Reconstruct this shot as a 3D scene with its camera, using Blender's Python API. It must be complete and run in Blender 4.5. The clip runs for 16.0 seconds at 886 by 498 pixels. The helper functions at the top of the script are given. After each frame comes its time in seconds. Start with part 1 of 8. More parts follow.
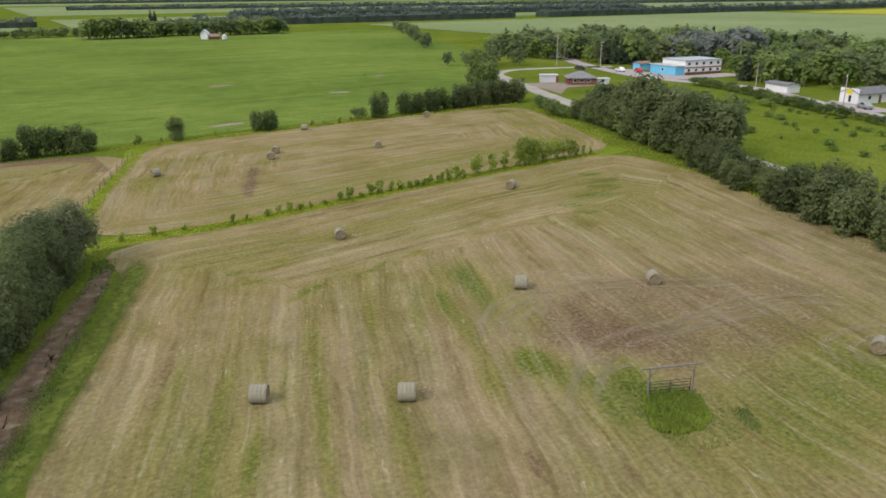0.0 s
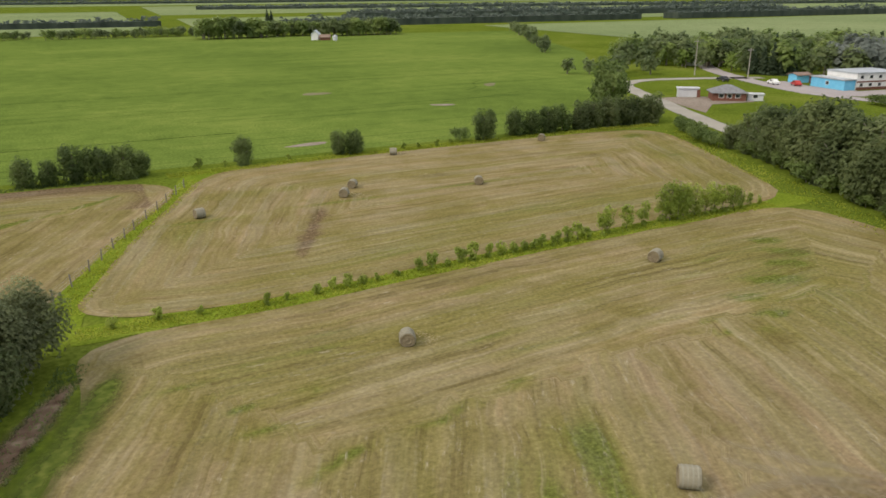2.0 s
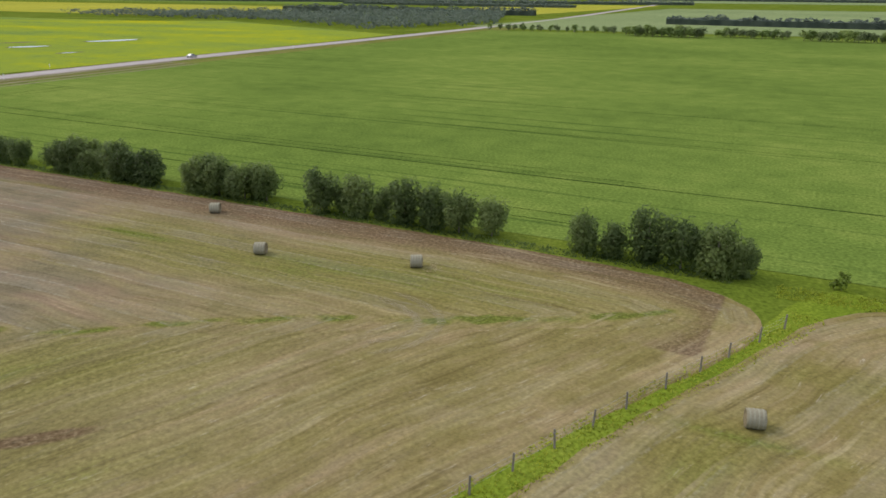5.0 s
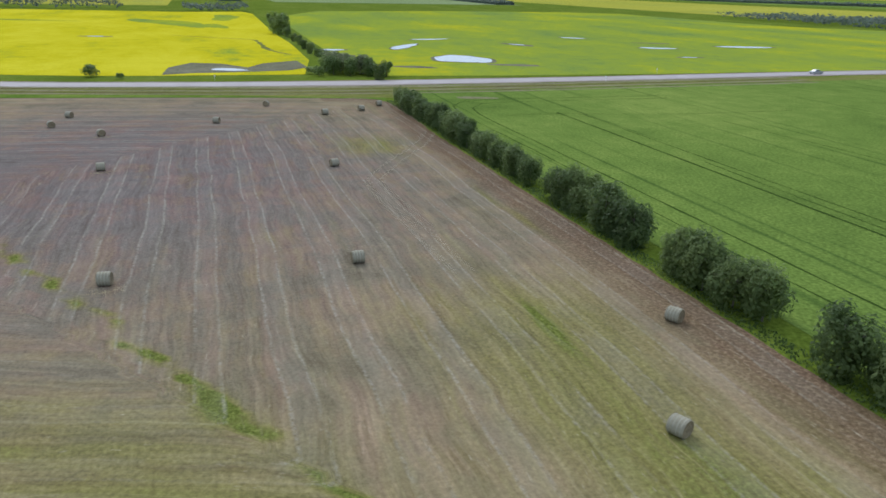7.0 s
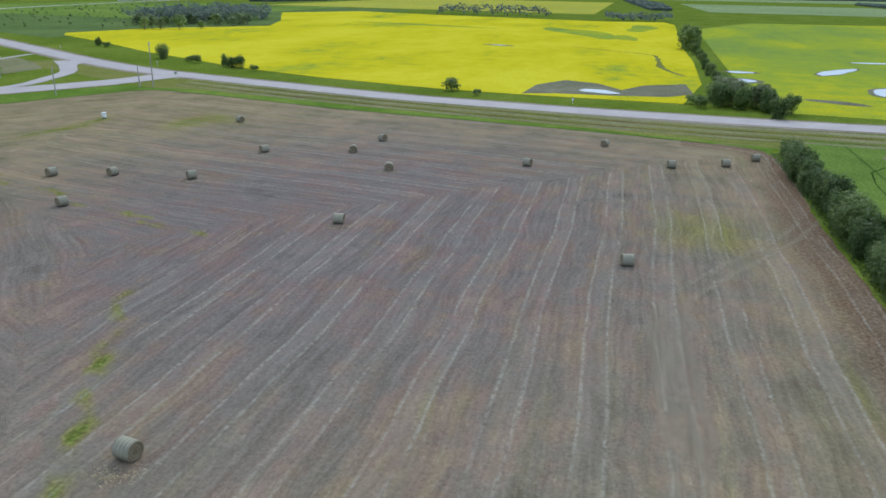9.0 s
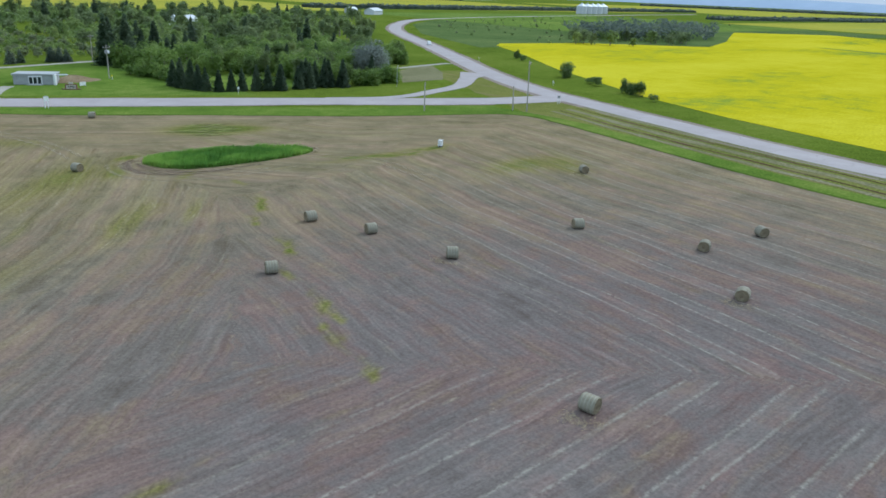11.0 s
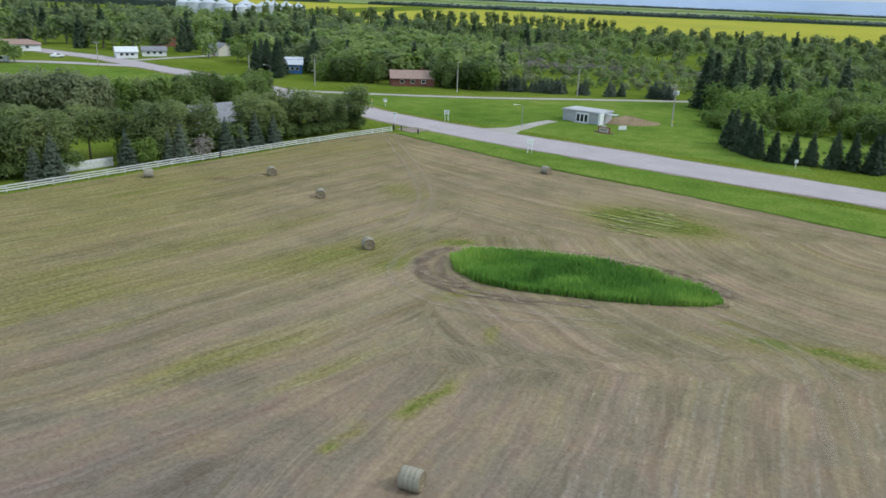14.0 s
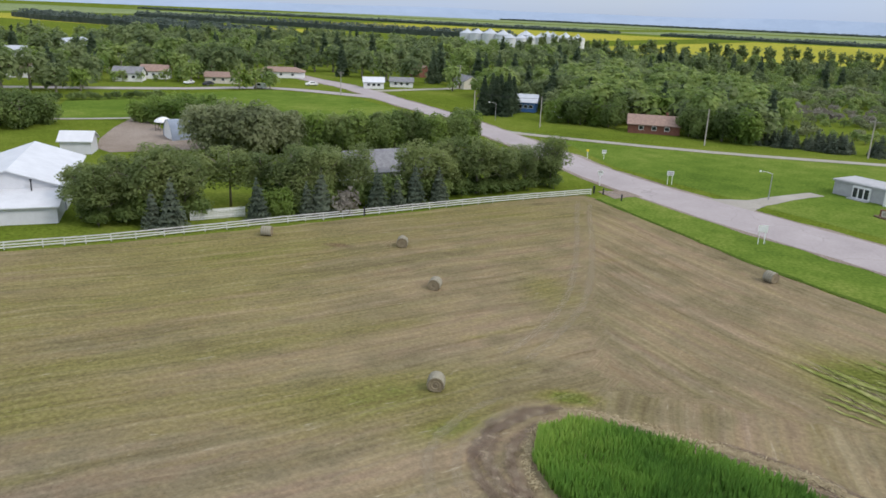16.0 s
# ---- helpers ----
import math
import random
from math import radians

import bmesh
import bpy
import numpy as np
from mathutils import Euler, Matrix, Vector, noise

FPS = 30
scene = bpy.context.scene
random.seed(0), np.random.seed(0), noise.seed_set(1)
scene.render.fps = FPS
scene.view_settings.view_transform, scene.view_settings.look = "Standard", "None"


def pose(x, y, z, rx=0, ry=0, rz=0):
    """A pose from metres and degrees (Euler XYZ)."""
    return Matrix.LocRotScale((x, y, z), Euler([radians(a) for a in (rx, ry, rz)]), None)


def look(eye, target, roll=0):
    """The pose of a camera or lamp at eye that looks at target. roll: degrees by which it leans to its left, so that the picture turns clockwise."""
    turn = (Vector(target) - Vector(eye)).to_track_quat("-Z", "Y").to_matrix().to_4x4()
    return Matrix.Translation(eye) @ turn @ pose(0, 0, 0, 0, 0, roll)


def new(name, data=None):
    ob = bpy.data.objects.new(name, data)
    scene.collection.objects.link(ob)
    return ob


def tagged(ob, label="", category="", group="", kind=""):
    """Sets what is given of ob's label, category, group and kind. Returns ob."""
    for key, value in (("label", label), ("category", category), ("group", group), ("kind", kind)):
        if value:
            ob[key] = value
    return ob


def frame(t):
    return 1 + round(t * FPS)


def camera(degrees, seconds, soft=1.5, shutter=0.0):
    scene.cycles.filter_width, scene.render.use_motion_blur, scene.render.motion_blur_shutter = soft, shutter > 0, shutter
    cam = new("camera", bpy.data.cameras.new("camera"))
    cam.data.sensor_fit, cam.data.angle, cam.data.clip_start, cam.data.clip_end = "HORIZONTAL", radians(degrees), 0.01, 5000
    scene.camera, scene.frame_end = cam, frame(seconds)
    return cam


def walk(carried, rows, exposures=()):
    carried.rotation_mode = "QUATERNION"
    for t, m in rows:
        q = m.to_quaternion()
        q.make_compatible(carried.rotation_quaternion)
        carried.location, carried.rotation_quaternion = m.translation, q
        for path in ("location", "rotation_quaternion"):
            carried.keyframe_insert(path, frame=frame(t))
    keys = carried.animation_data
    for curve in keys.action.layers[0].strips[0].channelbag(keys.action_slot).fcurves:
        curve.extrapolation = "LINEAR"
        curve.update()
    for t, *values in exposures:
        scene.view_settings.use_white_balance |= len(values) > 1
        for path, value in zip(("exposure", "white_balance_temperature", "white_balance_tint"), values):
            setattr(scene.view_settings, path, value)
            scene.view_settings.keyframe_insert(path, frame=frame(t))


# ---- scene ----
cam = camera(61.00, 16.0, soft=1.65)
PATH = [
    (0, look((-36.40, -78.29, 28.50), (-9.63, -39.31, 12.26), -0.30)),
    (0.5, look((-32.35, -72.42, 28.41), (-5.94, -33.17, 12.21), -0.17)),
    (1, look((-28.20, -66.21, 28.36), (-2.85, -26.27, 12.18), -0.06)),
    (1.5, look((-24.03, -59.44, 28.24), (-0.77, -18.25, 12.04), -0.19)),
    (2, look((-19.63, -52.28, 28.06), (0.99, -9.70, 11.86), -0.31)),
    (2.5, look((-15.18, -44.78, 27.89), (1.02, -0.34, 11.68), -0.33)),
    (3, look((-11.20, -36.87, 27.78), (-0.57, 9.20, 11.52), -0.06)),
    (3.2, look((-10.17, -33.47, 27.76), (-2.27, 13.14, 11.49), -0.27)),
    (5.3, look((-5.09, 3.80, 27.83), (-32.32, 42.41, 11.46), 0.41)),
    (5.5, look((-5.70, 7.36, 27.86), (-36.41, 43.25, 11.47), 0.46)),
    (6, look((-9.56, 16.13, 27.97), (-47.54, 44.19, 11.51), 0.91)),
    (6.5, look((-15.18, 24.18, 28.03), (-57.50, 45.06, 11.50), 1.09)),
    (7, look((-22.51, 31.05, 28.02), (-67.72, 44.51, 11.47), 1.04)),
    (7.5, look((-31.30, 36.79, 28.08), (-78.02, 43.38, 11.53), 1.16)),
    (8, look((-40.89, 41.72, 28.19), (-88.07, 42.18, 11.63), 1.23)),
    (8.5, look((-51.34, 45.54, 28.30), (-98.27, 40.62, 11.77), 1.05)),
    (9, look((-62.53, 48.11, 28.38), (-108.19, 36.12, 11.88), 1.04)),
    (9.5, look((-74.12, 49.17, 28.43), (-116.95, 29.32, 11.97), 1.12)),
    (9.7, look((-78.56, 48.67, 28.43), (-120.01, 26.09, 11.93), 1.52)),
    (11.8, look((-122.09, 31.71, 28.44), (-146.09, -9.11, 12.39), 2.10)),
    (12, look((-126.06, 29.28, 28.44), (-147.38, -13.02, 12.42), 2.07)),
    (12.5, look((-136.01, 22.09, 28.33), (-151.09, -22.83, 12.37), 1.89)),
    (13, look((-146.28, 15.09, 28.07), (-153.80, -31.69, 12.10), 1.86)),
    (13.5, look((-155.97, 7.45, 28.01), (-154.87, -39.87, 11.90), 2.01)),
    (14, look((-163.41, -1.11, 28.08), (-155.01, -47.69, 11.97), 2.31)),
    (14.5, look((-167.90, -9.97, 28.23), (-154.99, -55.58, 12.31), 2.19)),
    (15, look((-169.82, -18.49, 28.48), (-153.14, -62.95, 12.84), 2.26)),
    (15.5, look((-169.98, -26.41, 28.75), (-147.91, -68.54, 13.31), 2.61)),
    (16, look((-169.20, -33.73, 28.97), (-144.10, -74.28, 13.95), 2.40)),
]
walk(cam, PATH, [(0, 0.28, 6900, 13), (3.2, 0.2, 7800, 11), (5.5, 0.22, 6600, 10), (9, 0.2, 5650, 4), (12.5, 0.27, 5600, 2), (14.5, 0.32, 6150, 8), (16, 0.32, 6500, 13)])

# ---- light: high thin overcast, low sun in the west behind the haze ----
world = bpy.data.worlds.new("sky")
scene.world = world
world.use_nodes = True
wt = world.node_tree
sky = wt.nodes.new("ShaderNodeTexSky")
sky.sky_type = "NISHITA"
sky.sun_disc = False
sky.sun_elevation = radians(42)
sky.sun_rotation = radians(-90)
sky.air_density = 1.0
sky.dust_density = 1.0
# a thin, uneven veil of cloud over the clear sky
wc = wt.nodes.new("ShaderNodeTexCoord").outputs["Generated"]
wn = wt.nodes.new("ShaderNodeTexNoise")
wn.inputs["Scale"].default_value = 2.2
wn.inputs["Detail"].default_value = 6
wt.links.new(wc, wn.inputs["Vector"])
wr = wt.nodes.new("ShaderNodeMapRange")
wr.inputs["From Min"].default_value = 0.35
wr.inputs["From Max"].default_value = 0.65
wr.inputs["To Min"].default_value = 0.65
wr.inputs["To Max"].default_value = 0.95
wt.links.new(wn.outputs["Fac"], wr.inputs["Value"])
wm = wt.nodes.new("ShaderNodeMix")
wm.data_type = "RGBA"
# overcast: bright overhead, dimmer and bluer towards the horizon
wz = wt.nodes.new("ShaderNodeSeparateXYZ")
wt.links.new(wc, wz.inputs[0])
wg = wt.nodes.new("ShaderNodeValToRGB")
wg.color_ramp.elements[0].position = 0.0
wg.color_ramp.elements[0].color = (0.31, 0.39, 0.52, 1)
wg.color_ramp.elements[1].position = 0.75
wg.color_ramp.elements[1].color = (0.86, 0.93, 1.0, 1)
wt.links.new(wz.outputs["Z"], wg.inputs["Fac"])
wb = wt.nodes.new("ShaderNodeMix")
wb.data_type = "RGBA"
wb.blend_type = "MULTIPLY"
wb.inputs[0].default_value = 1.0
wb.inputs[7].default_value = (8.9, 9.0, 9.2, 1)
wt.links.new(wg.outputs["Color"], wb.inputs[6])
wt.links.new(wb.outputs[2], wm.inputs[7])
wt.links.new(wr.outputs["Result"], wm.inputs[0])
wt.links.new(sky.outputs["Color"], wm.inputs[6])
wt.links.new(wm.outputs[2], wt.nodes["Background"].inputs["Color"])
wt.nodes["Background"].inputs["Strength"].default_value = 0.13
sun = new("sun", bpy.data.lights.new("sun", "SUN"))
sun.data.energy = 1.5
sun.data.angle = radians(16)
sun.data.color = (1.0, 0.95, 0.88)
sun.matrix_world = look((-60, 0, 54), (0, 4, 0))

# ---- materials ----


def mixer(nt, kind, fac, a, b):
    n = nt.nodes.new("ShaderNodeMix")
    n.data_type = "RGBA"
    n.blend_type = kind
    for key, v in ((0, fac), (6, a), (7, b)):
        if isinstance(v, bpy.types.NodeSocket):
            nt.links.new(v, n.inputs[key])
        else:
            n.inputs[key].default_value = (*v, 1) if isinstance(v, tuple) else v
    return n.outputs[2]


def sums(nt, op, a, b=0.0, c=0.0):
    n = nt.nodes.new("ShaderNodeMath")
    n.operation = op
    for k, v in enumerate((a, b, c)):
        if isinstance(v, bpy.types.NodeSocket):
            nt.links.new(v, n.inputs[k])
        else:
            n.inputs[k].default_value = v
    return n.outputs[0]


def noisy(nt, where, scale, detail=3.0, stretch=(1, 1, 1), rough=0.55):
    m = nt.nodes.new("ShaderNodeMapping")
    m.inputs["Scale"].default_value = stretch
    nt.links.new(where, m.inputs["Vector"])
    n = nt.nodes.new("ShaderNodeTexNoise")
    n.inputs["Scale"].default_value = scale
    n.inputs["Detail"].default_value = detail
    n.inputs["Roughness"].default_value = rough
    nt.links.new(m.outputs["Vector"], n.inputs["Vector"])
    return n.outputs["Fac"]


def ramp(nt, fac, stops):
    n = nt.nodes.new("ShaderNodeValToRGB")
    els = n.color_ramp.elements
    while len(els) < len(stops):
        els.new(0.5)
    for el, (at, c) in zip(els, stops):
        el.position = at
        el.color = (*c, 1) if isinstance(c, tuple) else (c, c, c, 1)
    nt.links.new(fac, n.inputs["Fac"])
    return n.outputs["Color"]


def spot(nt, fac, lo, hi):
    n = nt.nodes.new("ShaderNodeMapRange")
    n.interpolation_type = "SMOOTHSTEP"
    n.inputs["From Min"].default_value = lo
    n.inputs["From Max"].default_value = hi
    nt.links.new(fac, n.inputs["Value"])
    return n.outputs["Result"]


def bare(name, rough=0.85, metal=0.0):
    m = bpy.data.materials.new(name)
    m.use_nodes = True
    nt = m.node_tree
    b = nt.nodes["Principled BSDF"]
    b.inputs["Roughness"].default_value = rough
    b.inputs["Metallic"].default_value = metal
    b.inputs["Specular IOR Level"].default_value = 0.25
    return m, nt, b


def bumped(nt, b, height, strength, dist):
    n = nt.nodes.new("ShaderNodeBump")
    n.inputs["Strength"].default_value = strength
    n.inputs["Distance"].default_value = dist
    nt.links.new(height, n.inputs["Height"])
    nt.links.new(n.outputs["Normal"], b.inputs["Normal"])


def stuff_mat(name, dark, light, scale=3.0, rough=0.8, metal=0.0, bump=0.15, stretch=(1, 1, 1), vary=0.25, fine=12.0):
    """Weathered surface: two scales of mottling between two colours, and a little per object."""
    m, nt, b = bare(name, rough, metal)
    co = nt.nodes.new("ShaderNodeTexCoord").outputs["Object"]
    n1 = noisy(nt, co, scale, 4, stretch)
    n2 = noisy(nt, co, scale * fine, 3, stretch)
    f = sums(nt, "MULTIPLY_ADD", n2, 0.45, sums(nt, "MULTIPLY", n1, 0.65))
    c = ramp(nt, f, [(0.3, dark), (0.72, light)])
    rnd = nt.nodes.new("ShaderNodeObjectInfo").outputs["Random"]
    c = mixer(nt, "MULTIPLY", vary, c, ramp(nt, rnd, [(0, 0.55), (1, 1.0)]))
    nt.links.new(c, b.inputs["Base Color"])
    bumped(nt, b, f, bump, 0.03)
    return m


def leaf_mat(name, dark, mid, light, vary=0.35):
    m, nt, b = bare(name, 0.6)
    g = nt.nodes.new("ShaderNodeNewGeometry")
    co = nt.nodes.new("ShaderNodeTexCoord").outputs["Object"]
    n1 = noisy(nt, co, 0.9, 3)
    n2 = noisy(nt, g.outputs["Position"], 0.11, 3, (1, 1, 0.5))
    f = sums(nt, "MULTIPLY_ADD", g.outputs["Random Per Island"], 0.2, sums(nt, "MULTIPLY_ADD", n1, 0.25, sums(nt, "MULTIPLY", spot(nt, n2, 0.3, 0.7), 0.55)))
    c = ramp(nt, f, [(0.15, dark), (0.5, mid), (0.9, light)])
    rnd = nt.nodes.new("ShaderNodeObjectInfo").outputs["Random"]
    c = mixer(nt, "MULTIPLY", vary, c, ramp(nt, rnd, [(0, (0.55, 0.6, 0.5)), (0.5, (0.85, 0.85, 0.75)), (1, (1.0, 1.0, 0.8))]))
    nt.links.new(c, b.inputs["Base Color"])
    t = nt.nodes.new("ShaderNodeBsdfTranslucent")
    nt.links.new(c, t.inputs["Color"])
    mx = nt.nodes.new("ShaderNodeMixShader")
    mx.inputs[0].default_value = 0.56
    nt.links.new(b.outputs[0], mx.inputs[1])
    nt.links.new(t.outputs[0], mx.inputs[2])
    nt.links.new(mx.outputs[0], nt.nodes["Material Output"].inputs["Surface"])
    return m


def land_mat(name, stops, big=0.02, mid=0.25, fine=3.0, rough=0.95, lines=None, bump=0.3, line_col=(0.02, 0.05, 0.012), grainy=0.8):
    """Open ground: broad patches, clumps and fine grain; lines: (across_scale, along_scale, strength) for drilled rows."""
    m, nt, b = bare(name, rough)
    pos = nt.nodes.new("ShaderNodeNewGeometry").outputs["Position"]
    n1, n2, n3 = noisy(nt, pos, big, 3), noisy(nt, pos, mid, 4), noisy(nt, pos, fine, 4)
    f = sums(nt, "MULTIPLY_ADD", n1, 0.5, sums(nt, "MULTIPLY_ADD", n2, 0.3, sums(nt, "MULTIPLY", n3, 0.2)))
    c = ramp(nt, f, [(at, tuple(0.82 * q for q in col)) for at, col in stops])
    c = mixer(nt, "MULTIPLY", grainy, c, ramp(nt, n3, [(0.3, 0.55), (0.65, 1.1)]))
    if lines:
        across, along, much = lines
        n4 = noisy(nt, pos, 1.0, 3, (along, across, 1))
        c = mixer(nt, "MIX", sums(nt, "MULTIPLY", spot(nt, n4, 0.56, 0.7), much), c, line_col)
    nt.links.new(c, b.inputs["Base Color"])
    b.inputs["Specular IOR Level"].default_value = 0.0
    bumped(nt, b, n3, bump, 0.15)
    return m


def hay_mat(name):
    """Mown hay land: swath lines follow the rounds of the mower; attributes carry greener, browner and barer spots."""
    m, nt, b = bare(name, 0.95)
    at = nt.nodes.new("ShaderNodeAttribute")
    at.attribute_name = "swath"
    tone = nt.nodes.new("ShaderNodeAttribute")
    tone.attribute_name = "tone"
    sep = nt.nodes.new("ShaderNodeSeparateXYZ")
    nt.links.new(at.outputs["Vector"], sep.inputs[0])
    ts = nt.nodes.new("ShaderNodeSeparateXYZ")
    nt.links.new(tone.outputs["Vector"], ts.inputs[0])
    pos = nt.nodes.new("ShaderNodeNewGeometry").outputs["Position"]
    # the passes waver, so the streaks never run dead straight
    sway = nt.nodes.new("ShaderNodeCombineXYZ")
    nt.links.new(sums(nt, "MULTIPLY_ADD", noisy(nt, pos, 0.3, 3), 0.5, sums(nt, "MULTIPLY", noisy(nt, pos, 0.06, 2), 3.0)), sway.inputs[0])
    nt.links.new(sums(nt, "MULTIPLY", noisy(nt, pos, 0.22, 3), 5.0), sway.inputs[1])
    bent = nt.nodes.new("ShaderNodeVectorMath")
    nt.links.new(at.outputs["Vector"], bent.inputs[0])
    nt.links.new(sway.outputs[0], bent.inputs[1])
    swv = bent.outputs[0]
    grain = noisy(nt, pos, 2.6, 5, rough=0.65)
    speck = noisy(nt, pos, 4.6, 4, rough=0.7)
    clump = noisy(nt, pos, 0.34, 5, rough=0.62)
    blot = noisy(nt, pos, 0.1, 5, rough=0.6)
    broad = noisy(nt, pos, 0.03, 3)
    fine = noisy(nt, swv, 1.0, 5, (1.9, 0.11, 1), 0.66)
    band = noisy(nt, swv, 1.0, 4, (0.4, 0.016, 1), 0.6)
    band2 = noisy(nt, swv, 1.0, 5, (0.5, 0.045, 1.0), 0.62)
    # stubble in the west: grey-mauve where the straw lies, red-brown where the soil shows
    rf = sums(nt, "MULTIPLY_ADD", blot, 0.45, sums(nt, "MULTIPLY_ADD", band, 0.3, sums(nt, "MULTIPLY", clump, 0.25)))
    base = mixer(nt, "MIX", spot(nt, rf, 0.43, 0.57), (0.191, 0.166, 0.155), (0.168, 0.117, 0.105))
    # in the east: tan and pinkish straw over olive aftermath
    warm = mixer(nt, "MIX", spot(nt, rf, 0.42, 0.58), (0.258, 0.212, 0.086), (0.29, 0.208, 0.126))
    c = mixer(nt, "MIX", ts.outputs["Y"], base, warm)
    lum = sums(nt, "MULTIPLY_ADD", fine, 0.26, sums(nt, "MULTIPLY_ADD", band, 0.24, sums(nt, "MULTIPLY_ADD", clump, 0.2, sums(nt, "MULTIPLY", blot, 0.3))))
    c = mixer(nt, "MULTIPLY", 1.0, c, ramp(nt, lum, [(0.36, (0.56, 0.52, 0.48)), (0.5, (1.0, 1.0, 1.0)), (0.62, (1.46, 1.48, 1.48))]))
    c = mixer(nt, "MULTIPLY", 0.38, c, ramp(nt, speck, [(0.34, (0.6, 0.54, 0.5)), (0.5, (1.0, 1.0, 1.0)), (0.68, (1.25, 1.24, 1.2))]))
    # long even stripes where single passes of the mower lie
    lanes = noisy(nt, swv, 1.0, 3, (0.75, 0.02, 1), 0.6)
    c = mixer(nt, "MULTIPLY", sums(nt, "MULTIPLY", spot(nt, clump, 0.36, 0.62), 0.55), c, ramp(nt, lanes, [(0.37, (0.82, 0.8, 0.78)), (0.5, (1.0, 1.0, 1.0)), (0.63, (1.2, 1.21, 1.2))]))
    # bleached pinkish straw lying in wide soft patches
    bleach = sums(nt, "MULTIPLY_ADD", band2, 0.4, sums(nt, "MULTIPLY_ADD", broad, 0.2, sums(nt, "MULTIPLY", blot, 0.4)))
    c = mixer(nt, "MIX", sums(nt, "MULTIPLY", sums(nt, "MULTIPLY", spot(nt, bleach, 0.47, 0.62), ts.outputs["Y"]), 0.6), c, (0.385, 0.305, 0.215))
    # regrowth in strips and spots
    gf = sums(nt, "ADD", ts.outputs["X"], sums(nt, "MULTIPLY_ADD", band2, 0.55, sums(nt, "MULTIPLY_ADD", blot, 0.45, sums(nt, "MULTIPLY_ADD", clump, 0.3, sums(nt, "MULTIPLY", fine, 0.12)))))
    gf = sums(nt, "MULTIPLY_ADD", ts.outputs["Y"], 0.19, gf)
    green = ramp(nt, sums(nt, "MULTIPLY_ADD", grain, 0.5, sums(nt, "MULTIPLY", fine, 0.5)), [(0.34, (0.112, 0.104, 0.028)), (0.5, (0.188, 0.174, 0.048)), (0.66, (0.28, 0.25, 0.088))])
    lush = ramp(nt, sums(nt, "MULTIPLY_ADD", grain, 0.6, sums(nt, "MULTIPLY", speck, 0.4)), [(0.36, (0.058, 0.078, 0.014)), (0.5, (0.112, 0.136, 0.026)), (0.64, (0.19, 0.215, 0.052))])
    c = mixer(nt, "MIX", sums(nt, "MULTIPLY", spot(nt, gf, 0.68, 1.22), 0.8), c, green)
    c = mixer(nt, "MIX", sums(nt, "MULTIPLY", spot(nt, sums(nt, "MULTIPLY_ADD", grain, 0.35, gf), 1.26, 1.6), 0.85), c, lush)
    # bare, brown and wet spots
    df = sums(nt, "ADD", ts.outputs["Z"], sums(nt, "MULTIPLY_ADD", fine, 0.4, sums(nt, "MULTIPLY", clump, 0.3)))
    soil = ramp(nt, grain, [(0.34, (0.078, 0.044, 0.028)), (0.5, (0.138, 0.084, 0.056)), (0.66, (0.21, 0.148, 0.1))])
    c = mixer(nt, "MIX", sums(nt, "MULTIPLY", spot(nt, df, 0.6, 0.98), 0.75), c, soil)
    # pairs of pale straw lines left by the rake, clotted and broken along their length
    u = sums(nt, "ADD", sep.outputs["X"], sums(nt, "MULTIPLY_ADD", noisy(nt, pos, 0.03, 2), 2.4, sums(nt, "MULTIPLY", noisy(nt, pos, 0.35, 3), 0.28)))
    cell = sums(nt, "DIVIDE", u, 6.1)
    ph = sums(nt, "FRACT", cell)
    side = sums(nt, "SUBTRACT", ph, 0.5)
    pair = sums(nt, "ABSOLUTE", sums(nt, "SUBTRACT", sums(nt, "ABSOLUTE", side), 0.16))
    gaps = noisy(nt, swv, 1.0, 5, (0.16, 0.11, 1), 0.66)
    clot = noisy(nt, pos, 1.5, 4, rough=0.7)
    line = sums(nt, "MULTIPLY", sums(nt, "SUBTRACT", 1.0, spot(nt, pair, 0.002, 0.042)), spot(nt, gaps, 0.31, 0.56))
    line = sums(nt, "MULTIPLY", sums(nt, "MULTIPLY", line, sep.outputs["Z"]), spot(nt, sums(nt, "MULTIPLY_ADD", speck, 0.35, clot), 0.5, 0.82))
    line = sums(nt, "MULTIPLY", line, sums(nt, "SUBTRACT", 1.0, sums(nt, "MULTIPLY", ts.outputs["Y"], 0.6)))
    c = mixer(nt, "MIX", sums(nt, "MULTIPLY", line, 0.6), c, (0.41, 0.38, 0.31))
    # wheel-pressed paler lane between the two lines of a pair
    lane = sums(nt, "MULTIPLY", sums(nt, "SUBTRACT", 1.0, spot(nt, sums(nt, "ABSOLUTE", side), 0.1, 0.2)), sums(nt, "MULTIPLY", sep.outputs["Z"], spot(nt, gaps, 0.3, 0.7)))
    c = mixer(nt, "MIX", sums(nt, "MULTIPLY", lane, 0.16), c, (0.31, 0.285, 0.25))
    # long thin stripes of dry and fresh straw in the warmer fields
    stripe = noisy(nt, swv, 1.0, 4, (1.05, 0.035, 1), 0.62)
    c = mixer(nt, "MIX", sums(nt, "MULTIPLY", sums(nt, "MULTIPLY", spot(nt, stripe, 0.53, 0.66), ts.outputs["Y"]), sums(nt, "MULTIPLY", spot(nt, blot, 0.34, 0.6), 0.45)), c, (0.42, 0.35, 0.215))
